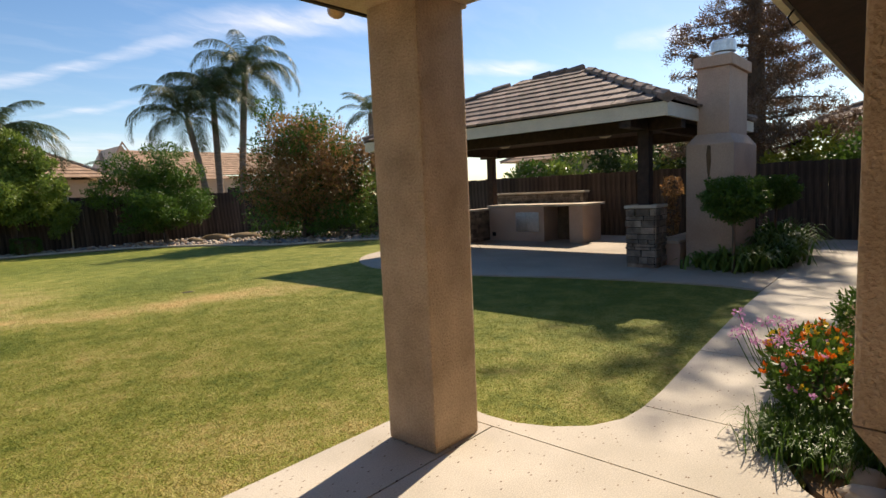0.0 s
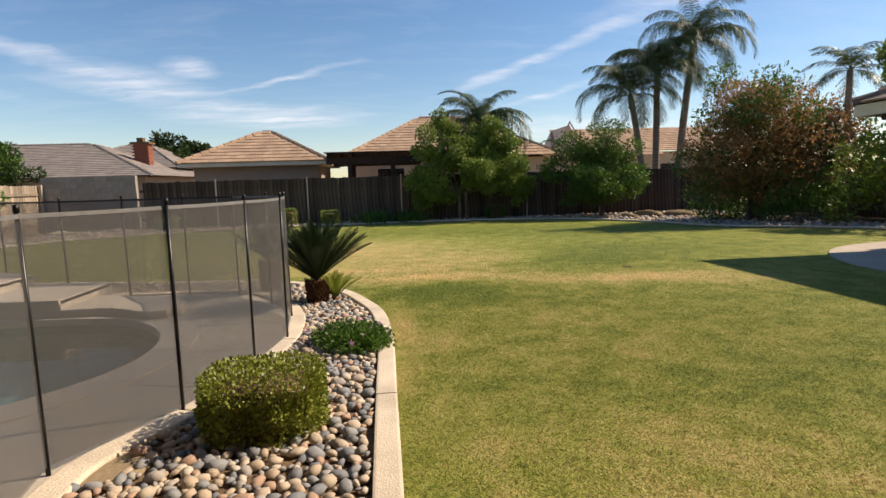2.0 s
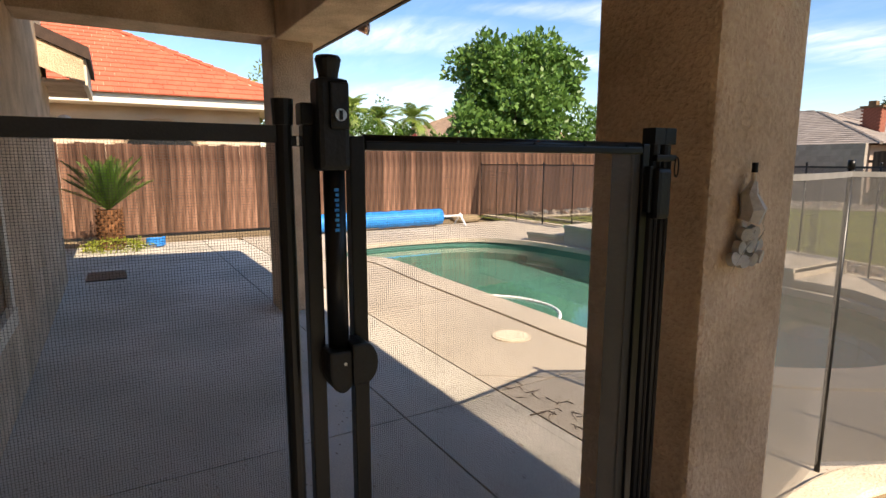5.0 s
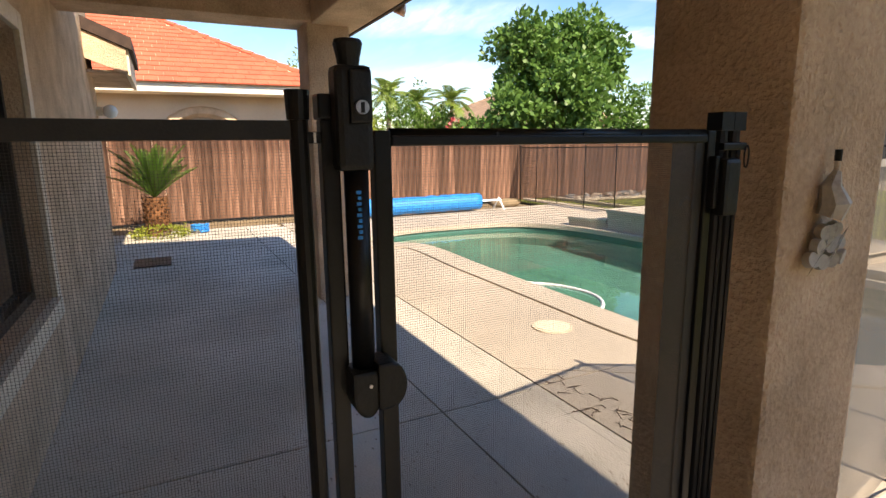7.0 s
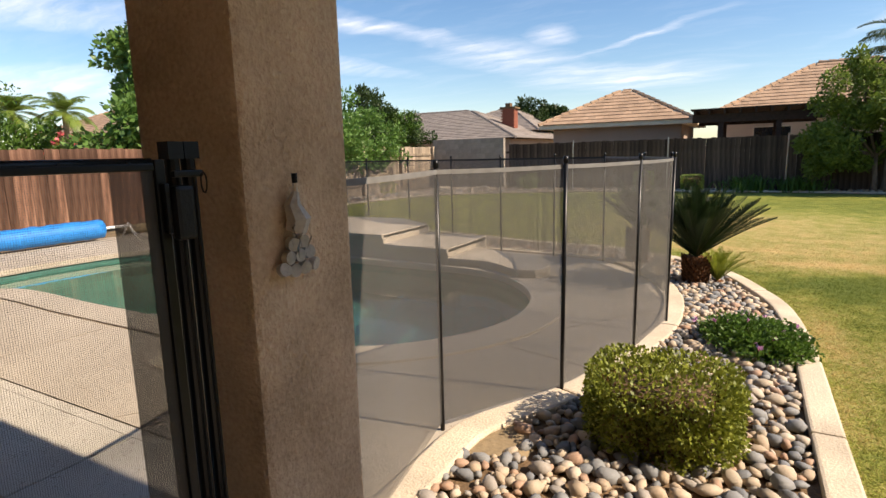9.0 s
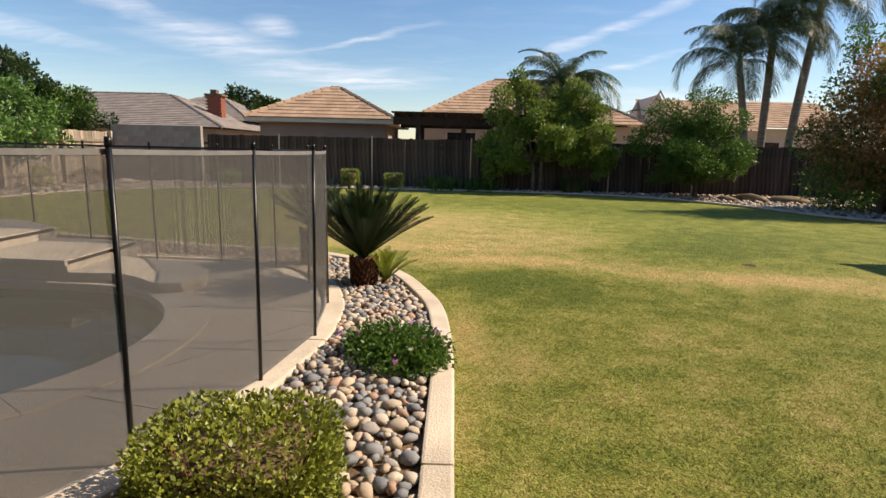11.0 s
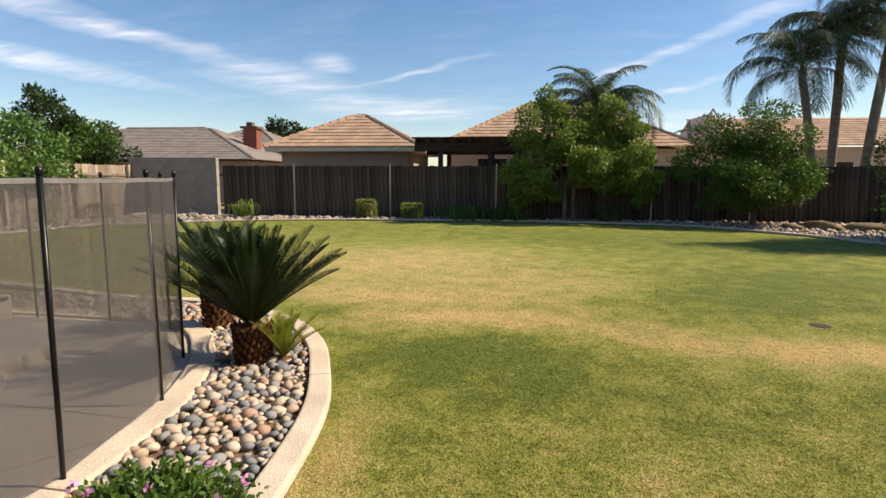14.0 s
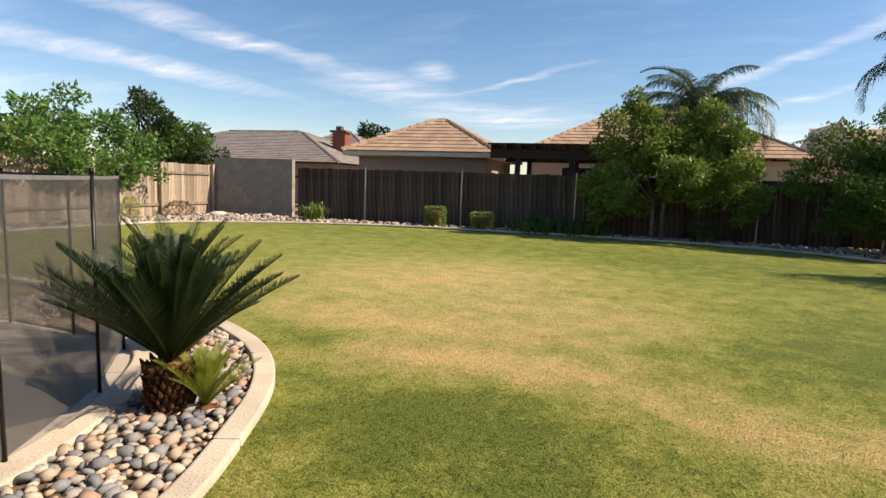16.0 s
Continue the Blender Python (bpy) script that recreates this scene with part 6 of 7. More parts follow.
def feather_plant(name, label, x, y, z, height, r0, r1, count, length, lo, hi, droop, n, leaflet, width, hang, vee, leaf, bark, seed, category, group="", lean=(0, 0), plume=0.0, spear=0.0, bumps=False, flat=0.0):
    """Palm or cycad: one trunk, and each leaf a mesh of its own."""
    t = thing(name, x, y, z, label, category, group)
    rnd = np.random.default_rng(seed)
    k = 7
    tr = [(lean[0] * (i / k) ** 1.5, lean[1] * (i / k) ** 1.5, -0.05 + (height + 0.05) * i / k) for i in range(k + 1)]
    tm = Mesh().tube(tr, [r0 * (1.15 if i == 0 else 1) + (r1 - r0) * i / k for i in range(k + 1)], 12)
    scars = []
    if bumps:
        for i in range(110):
            a, hh = i * 2.4, height * (i + 0.5) / 110
            rr_ = r0 + (r1 - r0) * hh / height
            c, s = math.cos(a), math.sin(a)
            scars.append(pose(c * rr_ * 0.9, s * rr_ * 0.9, hh, 0, rnd.uniform(-12, 12), math.degrees(a)))
    trunk = part("trunk", tm, bark, t, smooth=True)
    for m_ in scars:
        part("leaf_base", LEAF_BASE, bark, trunk, m=m_)
    tx, ty, tz = tr[-1]
    kinds = []
    for j in range(5):
        q = j / 4
        e = lo + (hi - lo) * q
        pts, v, f = frond_geo(length * (1 - flat * q) * (0.82 + 0.25 * rnd.random()), radians(e), droop * (0.8 + 0.4 * rnd.random()), n, leaflet, width, rnd, hang, vee, plume)
        m = Mesh().tube(pts, [0.012 * length ** 0.5 * (1 - 0.75 * i / 12) for i in range(13)], 4)
        b = len(m.v)
        m.v.extend([tuple(p) for p in v])
        m.f.extend([tuple(dict.fromkeys(i + b for i in q2)) for q2 in f])
        kinds.append(link_mesh("frond", m, leaf))
    for i in range(count):
        q = i / max(1, count - 1)
        kd = kinds[min(4, int(q * 5))]
        part("frond", kd, leaf, t, m=Matrix.Translation((tx, ty, tz)) @ Matrix.Rotation(i * 2.39996 + rnd.uniform(-0.15, 0.15), 4, "Z") @ Matrix.Rotation(radians(rnd.uniform(-7, 7)), 4, "Y") @ Matrix.Scale(rnd.uniform(0.88, 1.08), 4))
    if spear:
        pts, v, f = frond_geo(spear, 1.5, 1.9, n, leaflet * 0.45, width, rnd, 0.2, 0.9, plume)
        m = Mesh().tube(pts, [0.025 * (1 - 0.7 * i / 12) for i in range(13)], 5)
        b = len(m.v)
        m.v.extend([tuple(p) for p in v]); m.f.extend([tuple(dict.fromkeys(i + b for i in q2)) for q2 in f])
        part("spear_leaf", m, leaf, t, m=Matrix.Translation((tx, ty, tz)) @ Matrix.Rotation(2.9, 4, "Z"))
    return t


def shrub(name, label, x, y, blobs, n, size, leaf, seed, flowers=(), category="shrub", group="", core=0.72, ratio=0.45, shell=0.7):
    t = thing(name, x, y, 0, label, category, group)
    rnd = np.random.default_rng(seed)
    pr = random.Random(seed)
    stems = Mesh()
    for b in blobs:
        for i in range(5):
            stems.tube([(b[0] * 0.3, b[1] * 0.3, -0.03), (b[0] * 0.7 + pr.uniform(-0.3, 0.3) * b[3], b[1] * 0.7 + pr.uniform(-0.3, 0.3) * b[4], b[2] * 0.6), (b[0] + pr.uniform(-0.6, 0.6) * b[3], b[1] + pr.uniform(-0.6, 0.6) * b[4], b[2] + 0.3 * b[5])], [0.012, 0.008, 0.003], 5)
    part("stems", stems, BARK, t)
    v, f = leaves(n, blob_pick(blobs, shell), size, rnd, ratio=ratio)
    part("foliage", np_mesh("foliage", v, f, leaf), leaf, t)
    for material, k, fs, lab in flowers:
        pk = blob_pick([(b[0], b[1], b[2], b[3] * 1.03, b[4] * 1.03, b[5] * 1.06) for b in blobs], 0.96)
        c, o = pk(k * 4, rnd)
        ok = o[:, 2] > 0.15
        c, o = c[ok][:k], o[ok][:k]
        for i in range(len(c)):
            n_ = 9
            cc = np.repeat(c[i:i + 1], n_, 0) + rnd.normal(size=(n_, 3)) * fs * 0.22
            vv, ff = leaves(n_, lambda q, r_, cc=cc, oo=np.repeat(o[i:i + 1], n_, 0): (cc, oo), fs, rnd, up=0.6, ratio=0.7)
            part("flower", np_mesh("flower", vv, ff, material), material, t, lab)
    return t


def clipped(name, label, x, y, z, w, d, h, n, size, leaf, seed, category="hedge", group="", rz=0.0, power=5.0):
    """A sheared box bush: leaves in a rounded block, over twigs and an added dark filler box."""
    t = thing(name, x, y, z, label, category, group, rz=rz)
    rnd = np.random.default_rng(seed)

    def pick(k, r_):
        u = r_.normal(size=(k, 3)) * (1, 1, 0.8)
        u /= (((np.abs(u[:, :2]) ** power).sum(1, keepdims=True) ** (10 / power)) + np.abs(u[:, 2:]) ** 10) ** 0.1
        sides = (np.abs(u[:, 2:]) < 0.75) & (r_.random((k, 1)) < 0.45)
        u = np.where(sides, u * 0.90, u)
        q = u * (0.84 + 0.16 * r_.random((k, 1)) ** 0.6 + 0.035 * np.sin(u[:, :1] * 9 + seed) * np.sin(u[:, 1:2] * 8) + 0.03 * np.sin(u[:, 2:] * 6 + u[:, :1] * 5))
        return q * (w / 2, d / 2, h / 2) + (0, 0, h / 2), u / np.linalg.norm(u, axis=1, keepdims=True)
    v, f = leaves(n, pick, size, rnd, up=0.5, ratio=0.6)
    part("foliage", np_mesh("foliage", v, f, leaf), leaf, t)
    tw = Mesh()
    pr = random.Random(seed)
    for i in range(260):
        a, rad, top = pr.uniform(0, 6.283), pr.uniform(0.30, 0.47), h * pr.uniform(0.5, 0.95)
        x1, y1 = math.cos(a) * w * rad, math.sin(a) * d * rad
        tw.tube([(x1 * 0.3, y1 * 0.3, 0.0), (x1 * 0.85, y1 * 0.85, top * 0.5), (x1 + pr.uniform(-0.03, 0.03), y1 + pr.uniform(-0.03, 0.03), top)], [0.005, 0.003, 0.0015], 4)
    part("branching", tw, CYCAD_BARK, t)
    # solid dark box added inside to block sight through, in place of inner shade
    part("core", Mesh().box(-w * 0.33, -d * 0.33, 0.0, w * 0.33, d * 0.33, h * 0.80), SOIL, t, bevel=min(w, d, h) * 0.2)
    return t


def strap_clump(name, label, x, y, n, length, width, leaf, seed, spread=0.25, group="", category="plant", arch=(0.35, 1.0)):
    """Arching strap leaves from one crown."""
    t = thing(name, x, y, 0, label, category, group)
    r = random.Random(seed)
    m = Mesh()
    for i in range(n):
        a, q = r.uniform(0, 6.283), r.uniform(*arch)
        l = length * r.uniform(0.7, 1.15)
        bx, by = r.gauss(0, spread * 0.45), r.gauss(0, spread * 0.45)
        c, s = math.cos(a), math.sin(a)
        pv = []
        for j in range(6):
            u = j / 5
            rad, z = l * q * (0.75 * u), l * (1.05 * u - (0.55 + 0.55 * q) * u * u)
            w = width * (1 - 0.85 * u ** 2) * 0.5
            pv += [(bx + c * rad - s * w, by + s * rad + c * w, max(z, 0.0)), (bx + c * rad + s * w, by + s * rad - c * w, max(z, 0.0))]
        m.add(pv, [(2 * j, 2 * j + 1, 2 * j + 3, 2 * j + 2) for j in range(5)])
    part("leaves", m, leaf, t)
    return t


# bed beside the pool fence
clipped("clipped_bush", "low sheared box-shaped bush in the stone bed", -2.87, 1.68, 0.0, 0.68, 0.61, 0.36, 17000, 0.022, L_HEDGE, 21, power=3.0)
shrub("lantana", "low green shrub dotted with pink flower heads", -2.45, 3.22, [(0, 0, 0.07, 0.31, 0.35, 0.12), (-0.17, 0.12, 0.06, 0.22, 0.26, 0.10), (0.12, -0.12, 0.05, 0.20, 0.24, 0.09)], 9500, 0.030, L_CITRUS, 5,
      ((PETAL_PINK, 13, 0.026, "small pink flower head"),), shell=0.3, ratio=0.6)
CY = dict(bark=CYCAD_BARK, leaf=L_CYCAD, category="cycad", bumps=True)
feather_plant("sago_cycad", "dark green sago cycad on a shaggy brown trunk", -3.0, 5.12, 0, 0.27, 0.095, 0.110, 84, 0.80, 43, 82, 0.22, 66, 0.125, 0.0066, 0.04, 0.62, flat=0.14, plume=0.045, seed=7, group="sago cycads", **CY)
feather_plant("sago_cycad", "smaller sago cycad with an orange-brown trunk", -3.72, 5.95, 0, 0.42, 0.095, 0.11, 50, 0.66, 40, 80, 0.22, 48, 0.110, 0.0062, 0.05, 0.55, flat=0.14, plume=0.07, seed=8, group="sago cycads", **CY)
feather_plant("cycad_pup", "bright green young cycad beside the old trunk", -2.80, 5.17, 0, 0.03, 0.05, 0.06, 26, 0.38, 46, 84, 0.45, 28, 0.075, 0.007, 0.05, 0.5, L_YELLOW, CYCAD_BARK, 9, "cycad")
feather_plant("sago_cycad", "sago cycad in the corner by the fence", -12.6, -1.35, 0, 0.60, 0.17, 0.16, 46, 0.85, 40, 84, 0.3, 46, 0.13, 0.011, 0.05, 0.6, seed=10, group="sago cycads", **{**CY, "leaf": L_CITRUS})
shrub("ground_cover", "low bright green ground cover round a trunk", -12.35, -1.3, [(0, 0, 0.06, 0.32, 0.42, 0.12)], 1500, 0.04, L_YELLOW, 12)
tagged(part("garden_hose_pile", Mesh().tube([(0.11 * math.cos(a * 0.7), 0.13 * math.sin(a * 0.7), 0.03 + 0.004 * a) for a in range(30)], 0.016, 6), BLUE, m=pose(-12.5, -0.75, 0)), "small coil of blue hose by the fence", "hose")

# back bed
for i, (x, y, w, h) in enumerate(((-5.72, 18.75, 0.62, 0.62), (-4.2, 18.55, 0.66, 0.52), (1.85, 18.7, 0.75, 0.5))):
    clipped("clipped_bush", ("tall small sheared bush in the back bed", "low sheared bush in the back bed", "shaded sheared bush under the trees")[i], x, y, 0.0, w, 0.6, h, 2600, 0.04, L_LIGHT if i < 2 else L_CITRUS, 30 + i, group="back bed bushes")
strap_clump("grass_tuft", "bright green arching grass tuft in the back bed", -9.75, 18.45, 190, 1.25, 0.030, L_LIGHT, 4, 0.3, arch=(0.1, 0.6))
strap_clump("day_lilies", "dark green strap-leaved clump by the fence", -2.6, 18.7, 220, 1.15, 0.035, L_CITRUS, 5, 0.7, arch=(0.15, 0.8))
strap_clump("day_lilies", "dark green strap-leaved clump under the tree", -1.3, 18.7, 220, 1.05, 0.035, L_CITRUS, 6, 0.7, arch=(0.15, 0.8))
shrub("dry_bush", "low tan dry bush by the corner fence", -13.7, 17.0, [(0, 0, 0.2, 0.5, 0.4, 0.3)], 900, 0.06, L_CONIFER, 13)
shrub("yellow_bush", "small yellow-green bush by the corner fence", -13.8, 15.2, [(0, 0, 0.3, 0.25, 0.25, 0.35)], 700, 0.06, L_YELLOW, 14)
tree("loquat_tree", "light green broadleaf tree with low drooping branches", 0.6, 18.5, 0, 1.1, 0.07, [(-0.9, 0, 1.9, 1.0, 0.9, 0.8), (-0.4, 0.1, 2.9, 0.9, 0.9, 0.8), (0.9, -0.2, 2.1, 0.9, 0.9, 0.9), (1.7, 0, 1.7, 0.8, 0.8, 1.0), (1.5, 0.2, 2.7, 0.7, 0.7, 0.6), (0.3, 0, 2.2, 0.9, 0.8, 0.8), (-1.5, 0, 1.3, 0.6, 0.6, 0.6), (2.1, 0, 1.0, 0.5, 0.5, 0.5), (-0.6, 0, 3.5, 0.5, 0.5, 0.4), (0.9, 0.1, 3.0, 0.8, 0.7, 0.7), (-0.9, -0.1, 1.0, 0.8, 0.7, 0.6)], 40000, 0.112, L_LIGHT, 40, stems=2, ratio=0.45)
tree("citrus_tree", "round dark green citrus tree", 5.6, 17.8, 0, 0.7, 0.07, [(0, 0, 1.75, 1.55, 1.4, 1.15), (-0.6, 0, 1.5, 1.2, 1.1, 1.0), (0.7, 0, 1.6, 1.2, 1.1, 1.1), (0.1, 0, 2.5, 0.9, 0.9, 0.7), (0, -0.3, 1.0, 1.3, 1.0, 0.6)], 32000, 0.085, L_CITRUS, 41, ratio=0.5)
tree("bronze_photinia", "tall dense shrub with bronze new leaves", 8.8, 13.9, 0, 0.8, 0.08, [(0, 0, 2.0, 1.9, 1.7, 1.7), (-1.2, 0.2, 1.6, 1.2, 1.2, 1.5), (1.4, -0.3, 1.7, 1.3, 1.3, 1.6), (-0.3, 0, 3.3, 1.2, 1.1, 1.0), (0.8, 0, 3.0, 1.0, 1.0, 0.9), (0, 0, 0.7, 2.0, 1.6, 0.8)], 26000, 0.10, L_CITRUS, 42, "shrub",
     extra=(L_BROWN, 25000, [(-1.3, -0.2, 1.9, 1.2, 1.2, 1.2), (0, -0.5, 1.7, 1.6, 1.3, 1.3), (0.2, -0.3, 2.9, 1.3, 1.2, 1.2), (1.4, -0.6, 2.2, 1.3, 1.2, 1.3), (-0.8, -0.3, 3.3, 0.9, 0.9, 0.8), (2.0, -0.5, 2.6, 0.8, 0.8, 0.8)]), stems=3)
tree("green_shrub", "tall light green shrub beside the pavilion", 10.6, 11.3, 0, 0.6, 0.06, [(0, 0, 1.6, 1.0, 1.0, 1.2), (0.6, -0.8, 1.4, 0.9, 0.9, 1.1), (-0.6, 0.5, 1.2, 0.9, 0.9, 1.0), (0, 0, 2.8, 0.5, 0.5, 0.6)], 8000, 0.13, L_LIGHT, 43, "shrub")
tree("tall_sapling", "tall thin light green tree behind the pavilion", 13.8, 13.5, 0, 2.4, 0.08, [(0, 0, 3.4, 0.7, 0.7, 0.9), (-0.5, 0.2, 4.6, 0.6, 0.6, 0.8), (0.4, 0, 5.3, 0.5, 0.5, 0.7), (0.2, 0, 2.4, 0.9, 0.9, 0.8)], 5200, 0.16, L_LIGHT, 44)
QP = dict(leaf=L_PALM, bark=PALM_BARK, category="palm tree", group="queen palms", plume=0.14)
feather_plant("queen_palm", "tall queen palm with drooping feather fronds", 9.4, 21.3, 0, 5.7, 0.15, 0.13, 24, 3.3, 30, 84, 2.5, 104, 0.58, 0.019, 0.85, 0.15, seed=51, **QP)
feather_plant("queen_palm", "tallest queen palm of the clump with arching fronds", 10.2, 21.0, 0, 6.8, 0.16, 0.14, 24, 3.5, 30, 85, 2.5, 104, 0.60, 0.019, 0.85, 0.15, seed=52, lean=(0.6, 0), **QP)
feather_plant("queen_palm", "queen palm leaning over the fence", 8.7, 20.8, 0, 4.7, 0.14, 0.12, 20, 3.1, 20, 80, 2.5, 104, 0.56, 0.019, 0.85, 0.15, seed=53, lean=(-0.7, 0), **QP)
feather_plant("queen_palm", "short queen palm behind the light green tree", 1.6, 20.2, 0, 3.5, 0.13, 0.12, 26, 2.6, 20, 80, 2.2, 100, 0.50, 0.019, 0.8, 0.2, seed=54, spear=2.5, **QP)
feather_plant("queen_palm", "small far palm between the houses", 5.4, 27.0, 0, 2.6, 0.12, 0.1, 14, 1.6, 10, 65, 1.4, 36, 0.45, 0.03, 0.5, 0.2, seed=55, **QP)
feather_plant("queen_palm", "palm crown behind the pavilion roof", 19.5, 9.5, 0, 5.0, 0.14, 0.12, 18, 1.8, 0, 70, 1.6, 40, 0.5, 0.03, 0.6, 0.2, seed=56, **QP)
feather_plant("queen_palm", "palm behind the bronze shrub", 17.5, 20.5, 0, 5.6, 0.14, 0.12, 18, 2.3, 0, 70, 1.6, 44, 0.55, 0.03, 0.6, 0.2, seed=57, **QP)

shrub("bronze_bush", "small bush with orange-brown leaves behind the pavilion", 11.3, 2.75, [(0, 0, 1.2, 0.22, 0.24, 0.28), (0, 0.05, 0.5, 0.2, 0.2, 0.4)], 1600, 0.06, L_BROWN, 15)

# behind the west fence
tree("big_ash_tree", "large round bright green tree behind the fence", -17.0, 9.7, 0, 1.8, 0.16, [(0, 0, 3.3, 1.7, 1.9, 1.6), (0, 1.2, 2.7, 1.4, 1.4, 1.4), (0, -1.3, 2.6, 1.4, 1.3, 1.3), (0.3, 0.2, 4.6, 1.2, 1.4, 1.0), (0.4, -1.0, 4.0, 1.0, 1.0, 0.9), (0.4, 1.5, 3.9, 0.9, 0.9, 0.9), (0.5, 0, 2.0, 1.5, 2.2, 0.8)], 19000, 0.19, L_BRIGHT, 60, ratio=0.6)
tree("light_bushy_tree", "wide light green tree over the corner fence", -15.2, 14.1, 0, 0.9, 0.1, [(0.6, -1.2, 2.0, 1.1, 1.3, 0.9), (0.4, 0.6, 1.9, 1.2, 1.3, 1.0), (1.0, 1.7, 1.6, 0.7, 0.8, 0.8), (0.2, 0, 2.7, 0.9, 1.1, 0.6), (-0.4, -2.2, 1.9, 1.0, 1.0, 1.0), (0.9, 0.2, 1.2, 0.7, 1.6, 0.6)], 13000, 0.15, L_BRIGHT, 61)
tree("dark_small_tree", "dark green and purplish small tree", -18.3, 20.5, 0, 1.5, 0.1, [(0, 0, 2.9, 1.2, 1.2, 1.1), (0.8, -0.4, 2.4, 1.0, 1.0, 0.9), (-0.3, 0.2, 3.9, 0.8, 0.8, 0.7), (1.6, 0.6, 2.2, 1.0, 1.0, 0.9)], 9000, 0.15, L_DARK, 62, extra=(L_CITRUS, 2500, [(1.4, 0.2, 2.5, 1.0, 1.0, 0.9)]))
tree("far_dark_tree", "dark green tree behind the chimney", -18.5, 43.0, 0, 2.4, 0.15, [(0, 0, 3.6, 2.6, 1.8, 1.7), (1.7, 0, 3.2, 1.8, 1.4, 1.4), (-0.4, 0, 4.6, 1.7, 1.2, 1.0), (1.2, 0, 4.3, 1.3, 1.2, 0.9)], 11000, 0.30, L_DARK, 63)
for i, (x, y, hh, w) in enumerate(((-20, 3.6, 2.7, 0.8), (-21.5, 5.2, 3.2, 1.1), (-20.2, 7.0, 2.6, 0.9), (-19.4, 11.8, 2.7, 0.8), (-24, 4.4, 4.0, 1.2), (-23, 7.5, 3.4, 1.2))):
    tree("hedge_bush", "yellow-green bush beyond the fence", x, y, 0, 0.6, 0.05, [(0, 0, hh * 0.6, w, w, hh * 0.45), (0.2, w * 0.8, hh * 0.5, w * 0.7, w * 0.7, hh * 0.4)], 3000, 0.15, (L_YELLOW, L_LIGHT, L_CITRUS)[i % 3], 70 + i, "bush", "bushes beyond the fence")
shrub("oleander", "red-flowering bush beyond the fence", -18.2, 7.4, [(0, 0, 1.4, 0.5, 0.8, 0.7)], 1500, 0.1, L_CITRUS, 80, ((PETAL_RED, 22, 0.09, "red flower"),))
for i, (x, y, h) in enumerate(((-30, 9.4, 3.9), (-32, 11.9, 3.7), (-31, 13.6, 3.8), (-36, 8.2, 4.6))):
    feather_plant("far_palm", "far palm over the western gardens", x, y, 0, h, 0.14, 0.12, 20, 1.6, -5, 70, 1.3, 30, 0.5, 0.045, 0.4, 0.2, seed=90 + i, leaf=L_LIGHT, bark=PALM_BARK, category="palm tree", group="far palms")

# behind the east fence
for i, (x, y, hh, w, lf) in enumerate(((15.0, 3.6, 2.6, 1.0, L_DARK), (15.5, 5.4, 3.0, 1.3, L_DARK), (14.6, 7.2, 2.4, 0.9, L_LIGHT), (15.2, 8.8, 2.7, 1.0, L_CITRUS), (14.4, 4.6, 2.0, 0.8, L_LIGHT), (16.4, 2.2, 2.5, 1.0, L_LIGHT), (13.6, 0.4, 2.1, 0.7, L_YELLOW), (15.2, -0.4, 2.6, 1.1, L_CITRUS))):
    tree("garden_tree", "leafy green tree beyond the east fence", x, y, 0, 0.9, 0.06, [(0, 0, hh * 0.68, w, w, hh * 0.34), (0, w * 0.7, hh * 0.6, w * 0.7, w * 0.7, hh * 0.3)], 2600, 0.16, lf, 100 + i, "tree", "trees beyond the fence")
con = thing("dry_conifer", 13.9, 1.6, 0, "tall half-bare brownish conifer with level branches", "tree")
cr = random.Random(21)
cm, brn = Mesh(), []
cm.tube([(0, 0, -0.05), (0.05, 0, 3.2), (0, 0.05, 6.5), (0.02, 0, 10.4)], [0.26, 0.22, 0.13, 0.03], 10)
lv = []
for i in range(105):
    z = 1.9 + 8.3 * (i / 105) ** 1.15
    a = i * 2.4 + cr.uniform(-0.4, 0.4)
    L = (2.5 - 0.19 * z) * cr.uniform(0.6, 1.1) + 0.5
    tip = (L * math.cos(a), L * math.sin(a), z + L * cr.uniform(-0.1, 0.3))
    cm.tube([(0, 0, z), (tip[0] * 0.5, tip[1] * 0.5, z + (tip[2] - z) * 0.35), tip], [0.035, 0.022, 0.008], 5)
    nt = 17 if z < 5.6 else 9 if z < 7.0 else 5
    for j in range(nt):
        t = 0.2 + 0.8 * j / (nt - 1)
        p = (tip[0] * t, tip[1] * t, z + (tip[2] - z) * t)
        q = (p[0] + cr.uniform(-0.42, 0.42), p[1] + cr.uniform(-0.42, 0.42), p[2] + cr.uniform(-0.28, 0.14))
        cm.tube([p, q], [0.008, 0.003], 4)
        lv += [tuple(p[k] + (q[k] - p[k]) * s / 6 for k in range(3)) for s in range(1, 7)]
part("trunk", cm, BARK, con)
lvn = np.array(lv)
lvn = np.repeat(lvn, 10, 0) + np.random.default_rng(3).normal(size=(len(lvn) * 10, 3)) * 0.06
v, f = leaves(len(lvn), lambda n_, r_: (lvn, np.zeros_like(lvn)), 0.10, np.random.default_rng(4), ratio=0.2)
part("needles", np_mesh("needles", v, f, L_CONIFER), L_CONIFER, con)

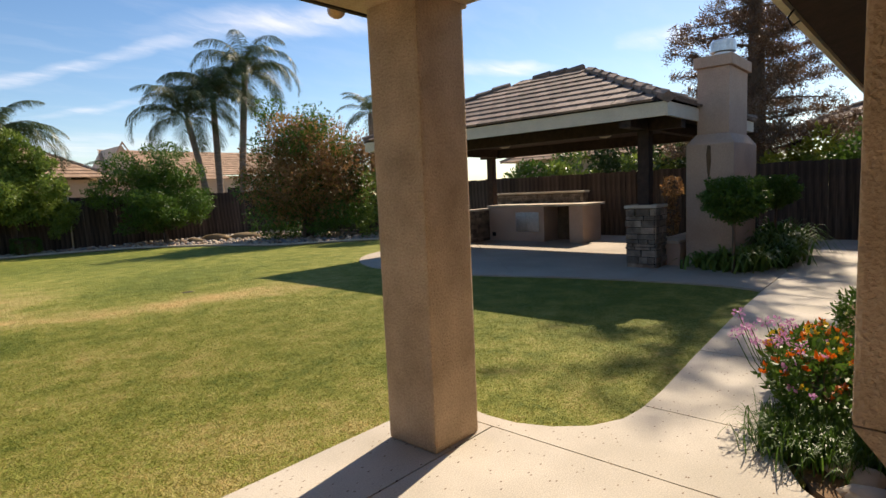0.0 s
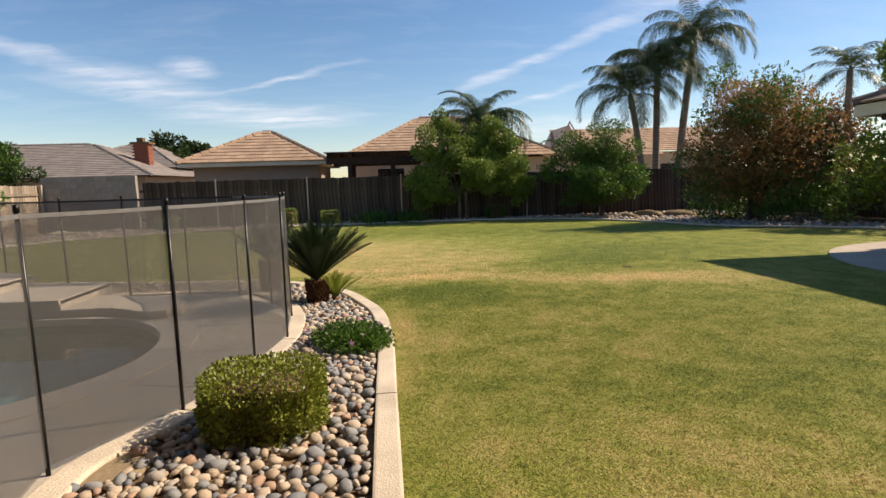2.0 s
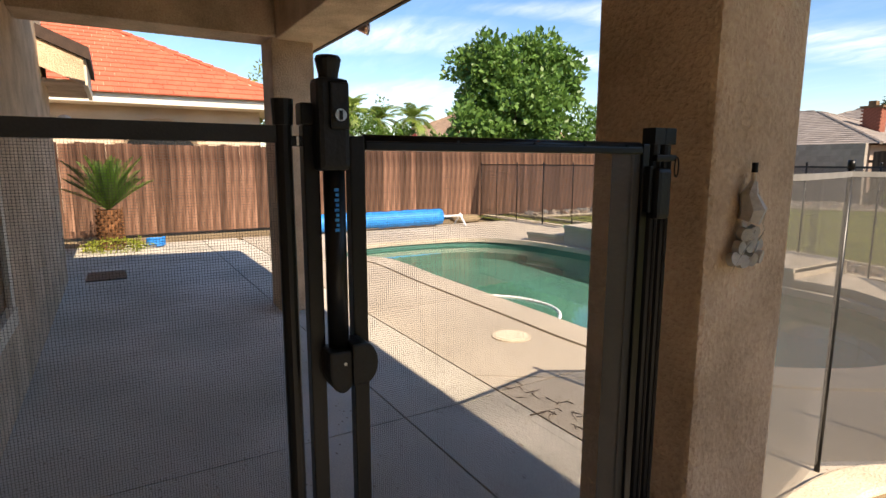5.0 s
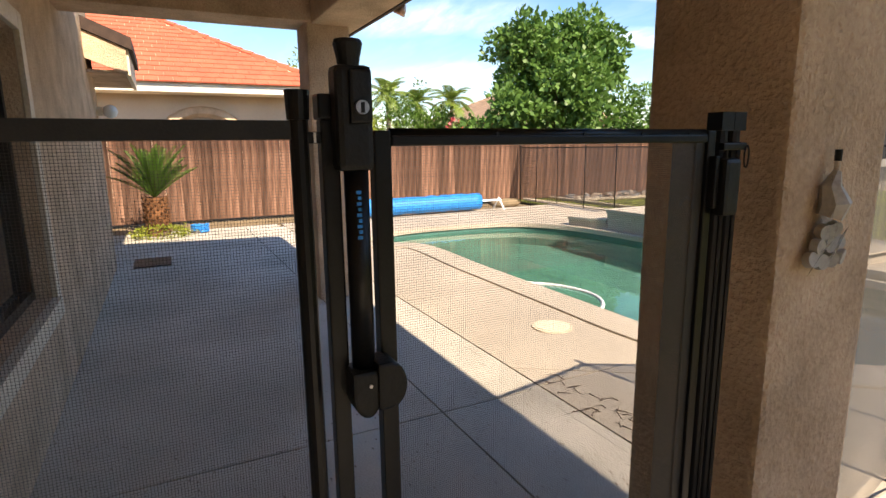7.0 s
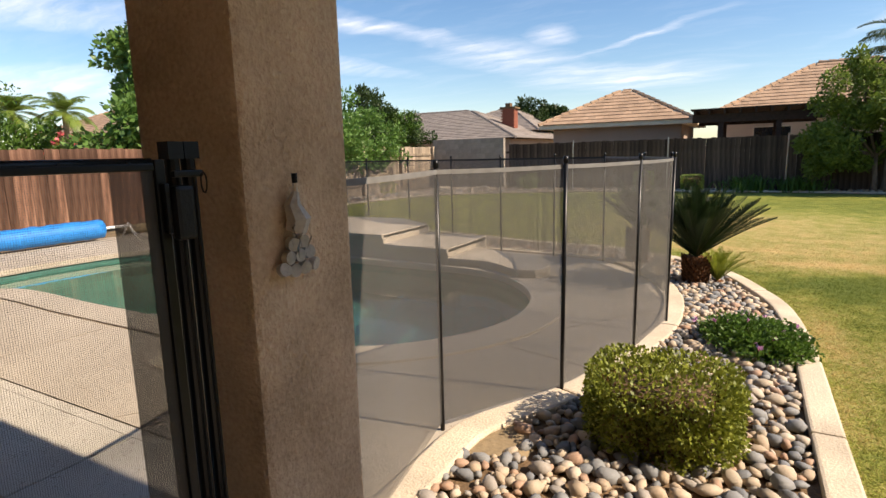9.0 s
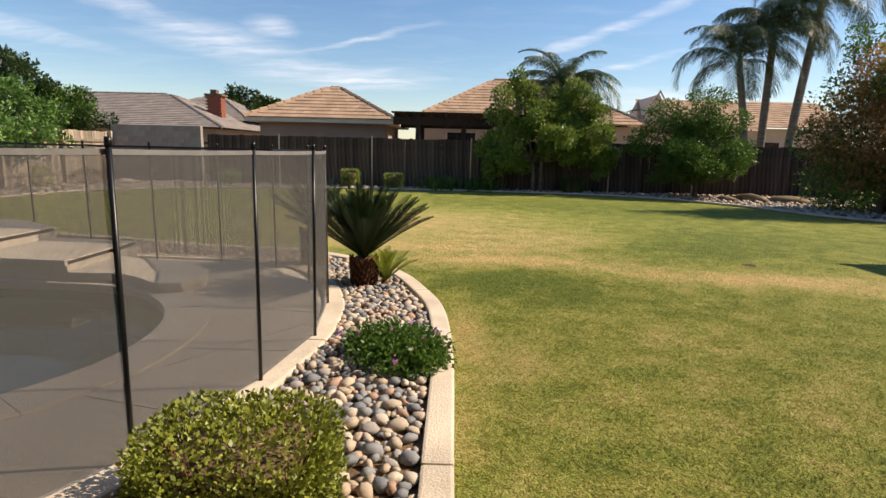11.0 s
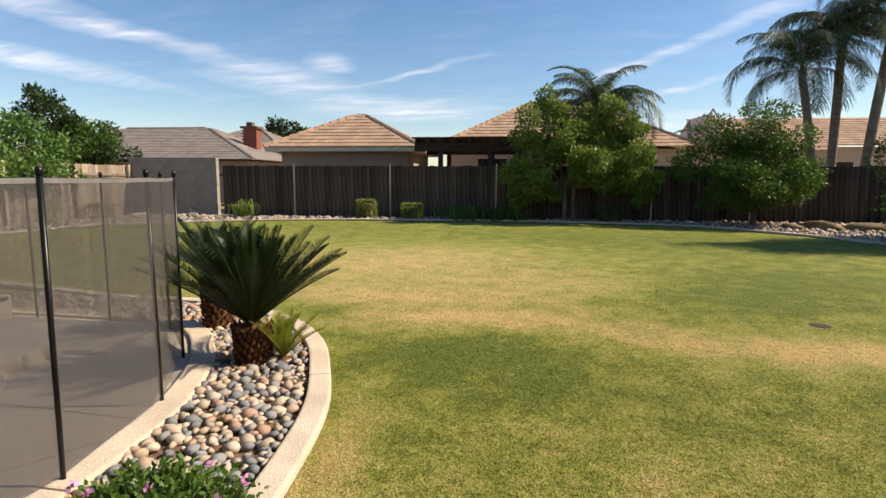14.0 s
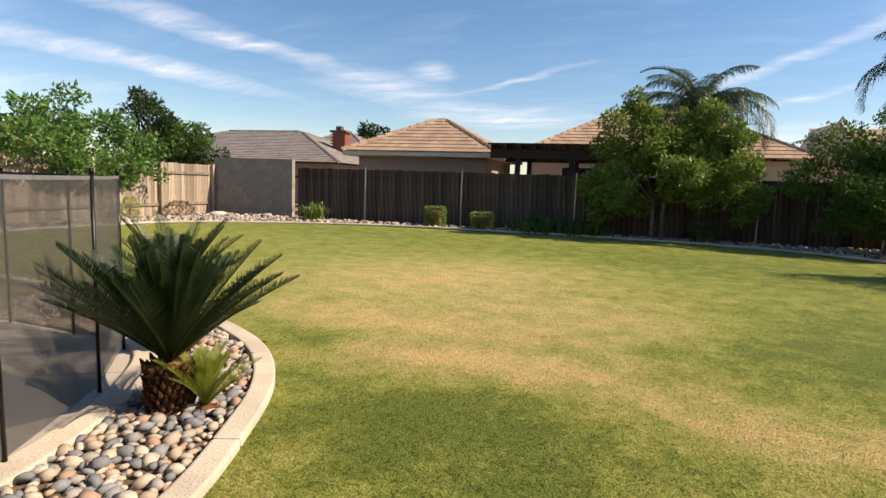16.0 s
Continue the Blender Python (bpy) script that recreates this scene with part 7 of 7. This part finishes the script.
# round the fireplace and along the path
for x, y, z, r in ((6.68, 0.27, 1.08, 0.44), (8.9, 0.17, 1.13, 0.36)):
    tp = thing("topiary_ball", x, y, 0, "round clipped ball topiary on a bare stem", "topiary", "ball topiaries")
    part("stem", Mesh().tube([(0, 0, -0.03), (0.01, 0, 0.4), (0, 0, z)], [0.026, 0.022, 0.02], 8), BARK, tp, smooth=True)
    vv, ff = leaves(11000, lambda n_, r_, q_=blob_pick([(0, 0, z, r * 1.0, r * 1.0, r * 0.72)], 0.5): q_(n_, r_), 0.042, np.random.default_rng(5), ratio=0.55)
    part("ball", np_mesh("ball", vv, ff, L_CITRUS), L_CITRUS, tp)
for i, (x, y, s) in enumerate(((7.05, 0.25, 0.55), (7.7, 0.0, 0.6), (8.4, 0.1, 0.75), (9.2, 0.15, 0.9), (7.05, 0.6, 0.4))):
    strap_clump("agapanthus", "lush green strap-leaved clump by the fireplace", x, y, 190, s * 1.65, 0.045, L_CITRUS if i % 2 else L_LIGHT, 110 + i, 0.34, "strap-leaved clumps", arch=(0.25, 0.8))
shrub("clipped_path_bush", "small rounded dark green bush by the path", 3.3, -1.55, [(0, 0, 0.24, 0.26, 0.24, 0.26)], 2200, 0.04, L_CITRUS, 120)
bed2 = structure("path_bed", "dark soil bed between path and house")
part("bed_soil", Mesh().prism([(0.36, -2.29), (12, -2.29), (12, -1.08), (3, -1.33), (1.07, -1.40), (0.78, -1.54), (0.58, -1.75)], -0.07, -0.005), SOIL, bed2)
strap_clump("society_garlic", "dense green grassy clump edging the path", 1.22, -1.50, 3400, 0.35, 0.007, L_CITRUS, 121, 0.26, arch=(0.1, 0.75))
fg = thing("pink_flower_stems", 1.62, -1.40, 0, "thin stems with lilac-pink flower heads leaning over the path", "flowers")
frr = random.Random(9)
for i in range(15):
    a, l = frr.uniform(1.2, 3.6), frr.uniform(0.42, 0.60)
    x, y = 0.30 * math.cos(a) * frr.random(), 0.30 * math.sin(a) * frr.random() ** 0.7 + 0.02
    tip = (x * 1.25, y * 1.15 + 0.04, l)
    st = part("stem", Mesh().tube([(x * 0.3, y * 0.3, 0), (x, y, l * 0.6), tip], 0.0025, 5), L_CITRUS, fg)
    cc = np.array(tip) + np.random.default_rng(i).normal(size=(34, 3)) * 0.013
    vv, ff = leaves(34, lambda n_, r_, cc=cc: (cc, cc - np.array(tip)), 0.018, np.random.default_rng(i), ratio=0.6)
    part("flower_head", np_mesh("flower_head", vv, ff, PETAL_PINK), PETAL_PINK, st)
shrub("orange_gazanias", "mound of orange and yellow daisies over grey-green leaves", 1.81, -1.42, [(0, 0, 0.21, 0.52, 0.28, 0.19), (0.35, 0.08, 0.20, 0.4, 0.25, 0.17)], 3000, 0.05, L_CITRUS, 122,
      ((PETAL_ORANGE, 60, 0.028, "orange daisy"), (PETAL_YELLOW, 24, 0.028, "yellow daisy"), (PETAL_PINK, 8, 0.025, "lilac flower")))
for i in range(12):
    sm = stone_mesh(200 + i)
    q = 0.07 + 0.022 * (i % 3)
    sm.v = [(p[0] * q, p[1] * q, p[2] * q) for p in sm.v]
    tagged(part("edging_stone", sm, STONE, smooth=True, m=pose(0.62 + 0.07 * i * (0.8 if i % 2 else 1), -1.86 + 0.035 * (i % 4) + 0.02 * i, 0.02, 0, 0, 40 * i)), "round brown river stone edging the flower bed", "stone", "bed edging stones")
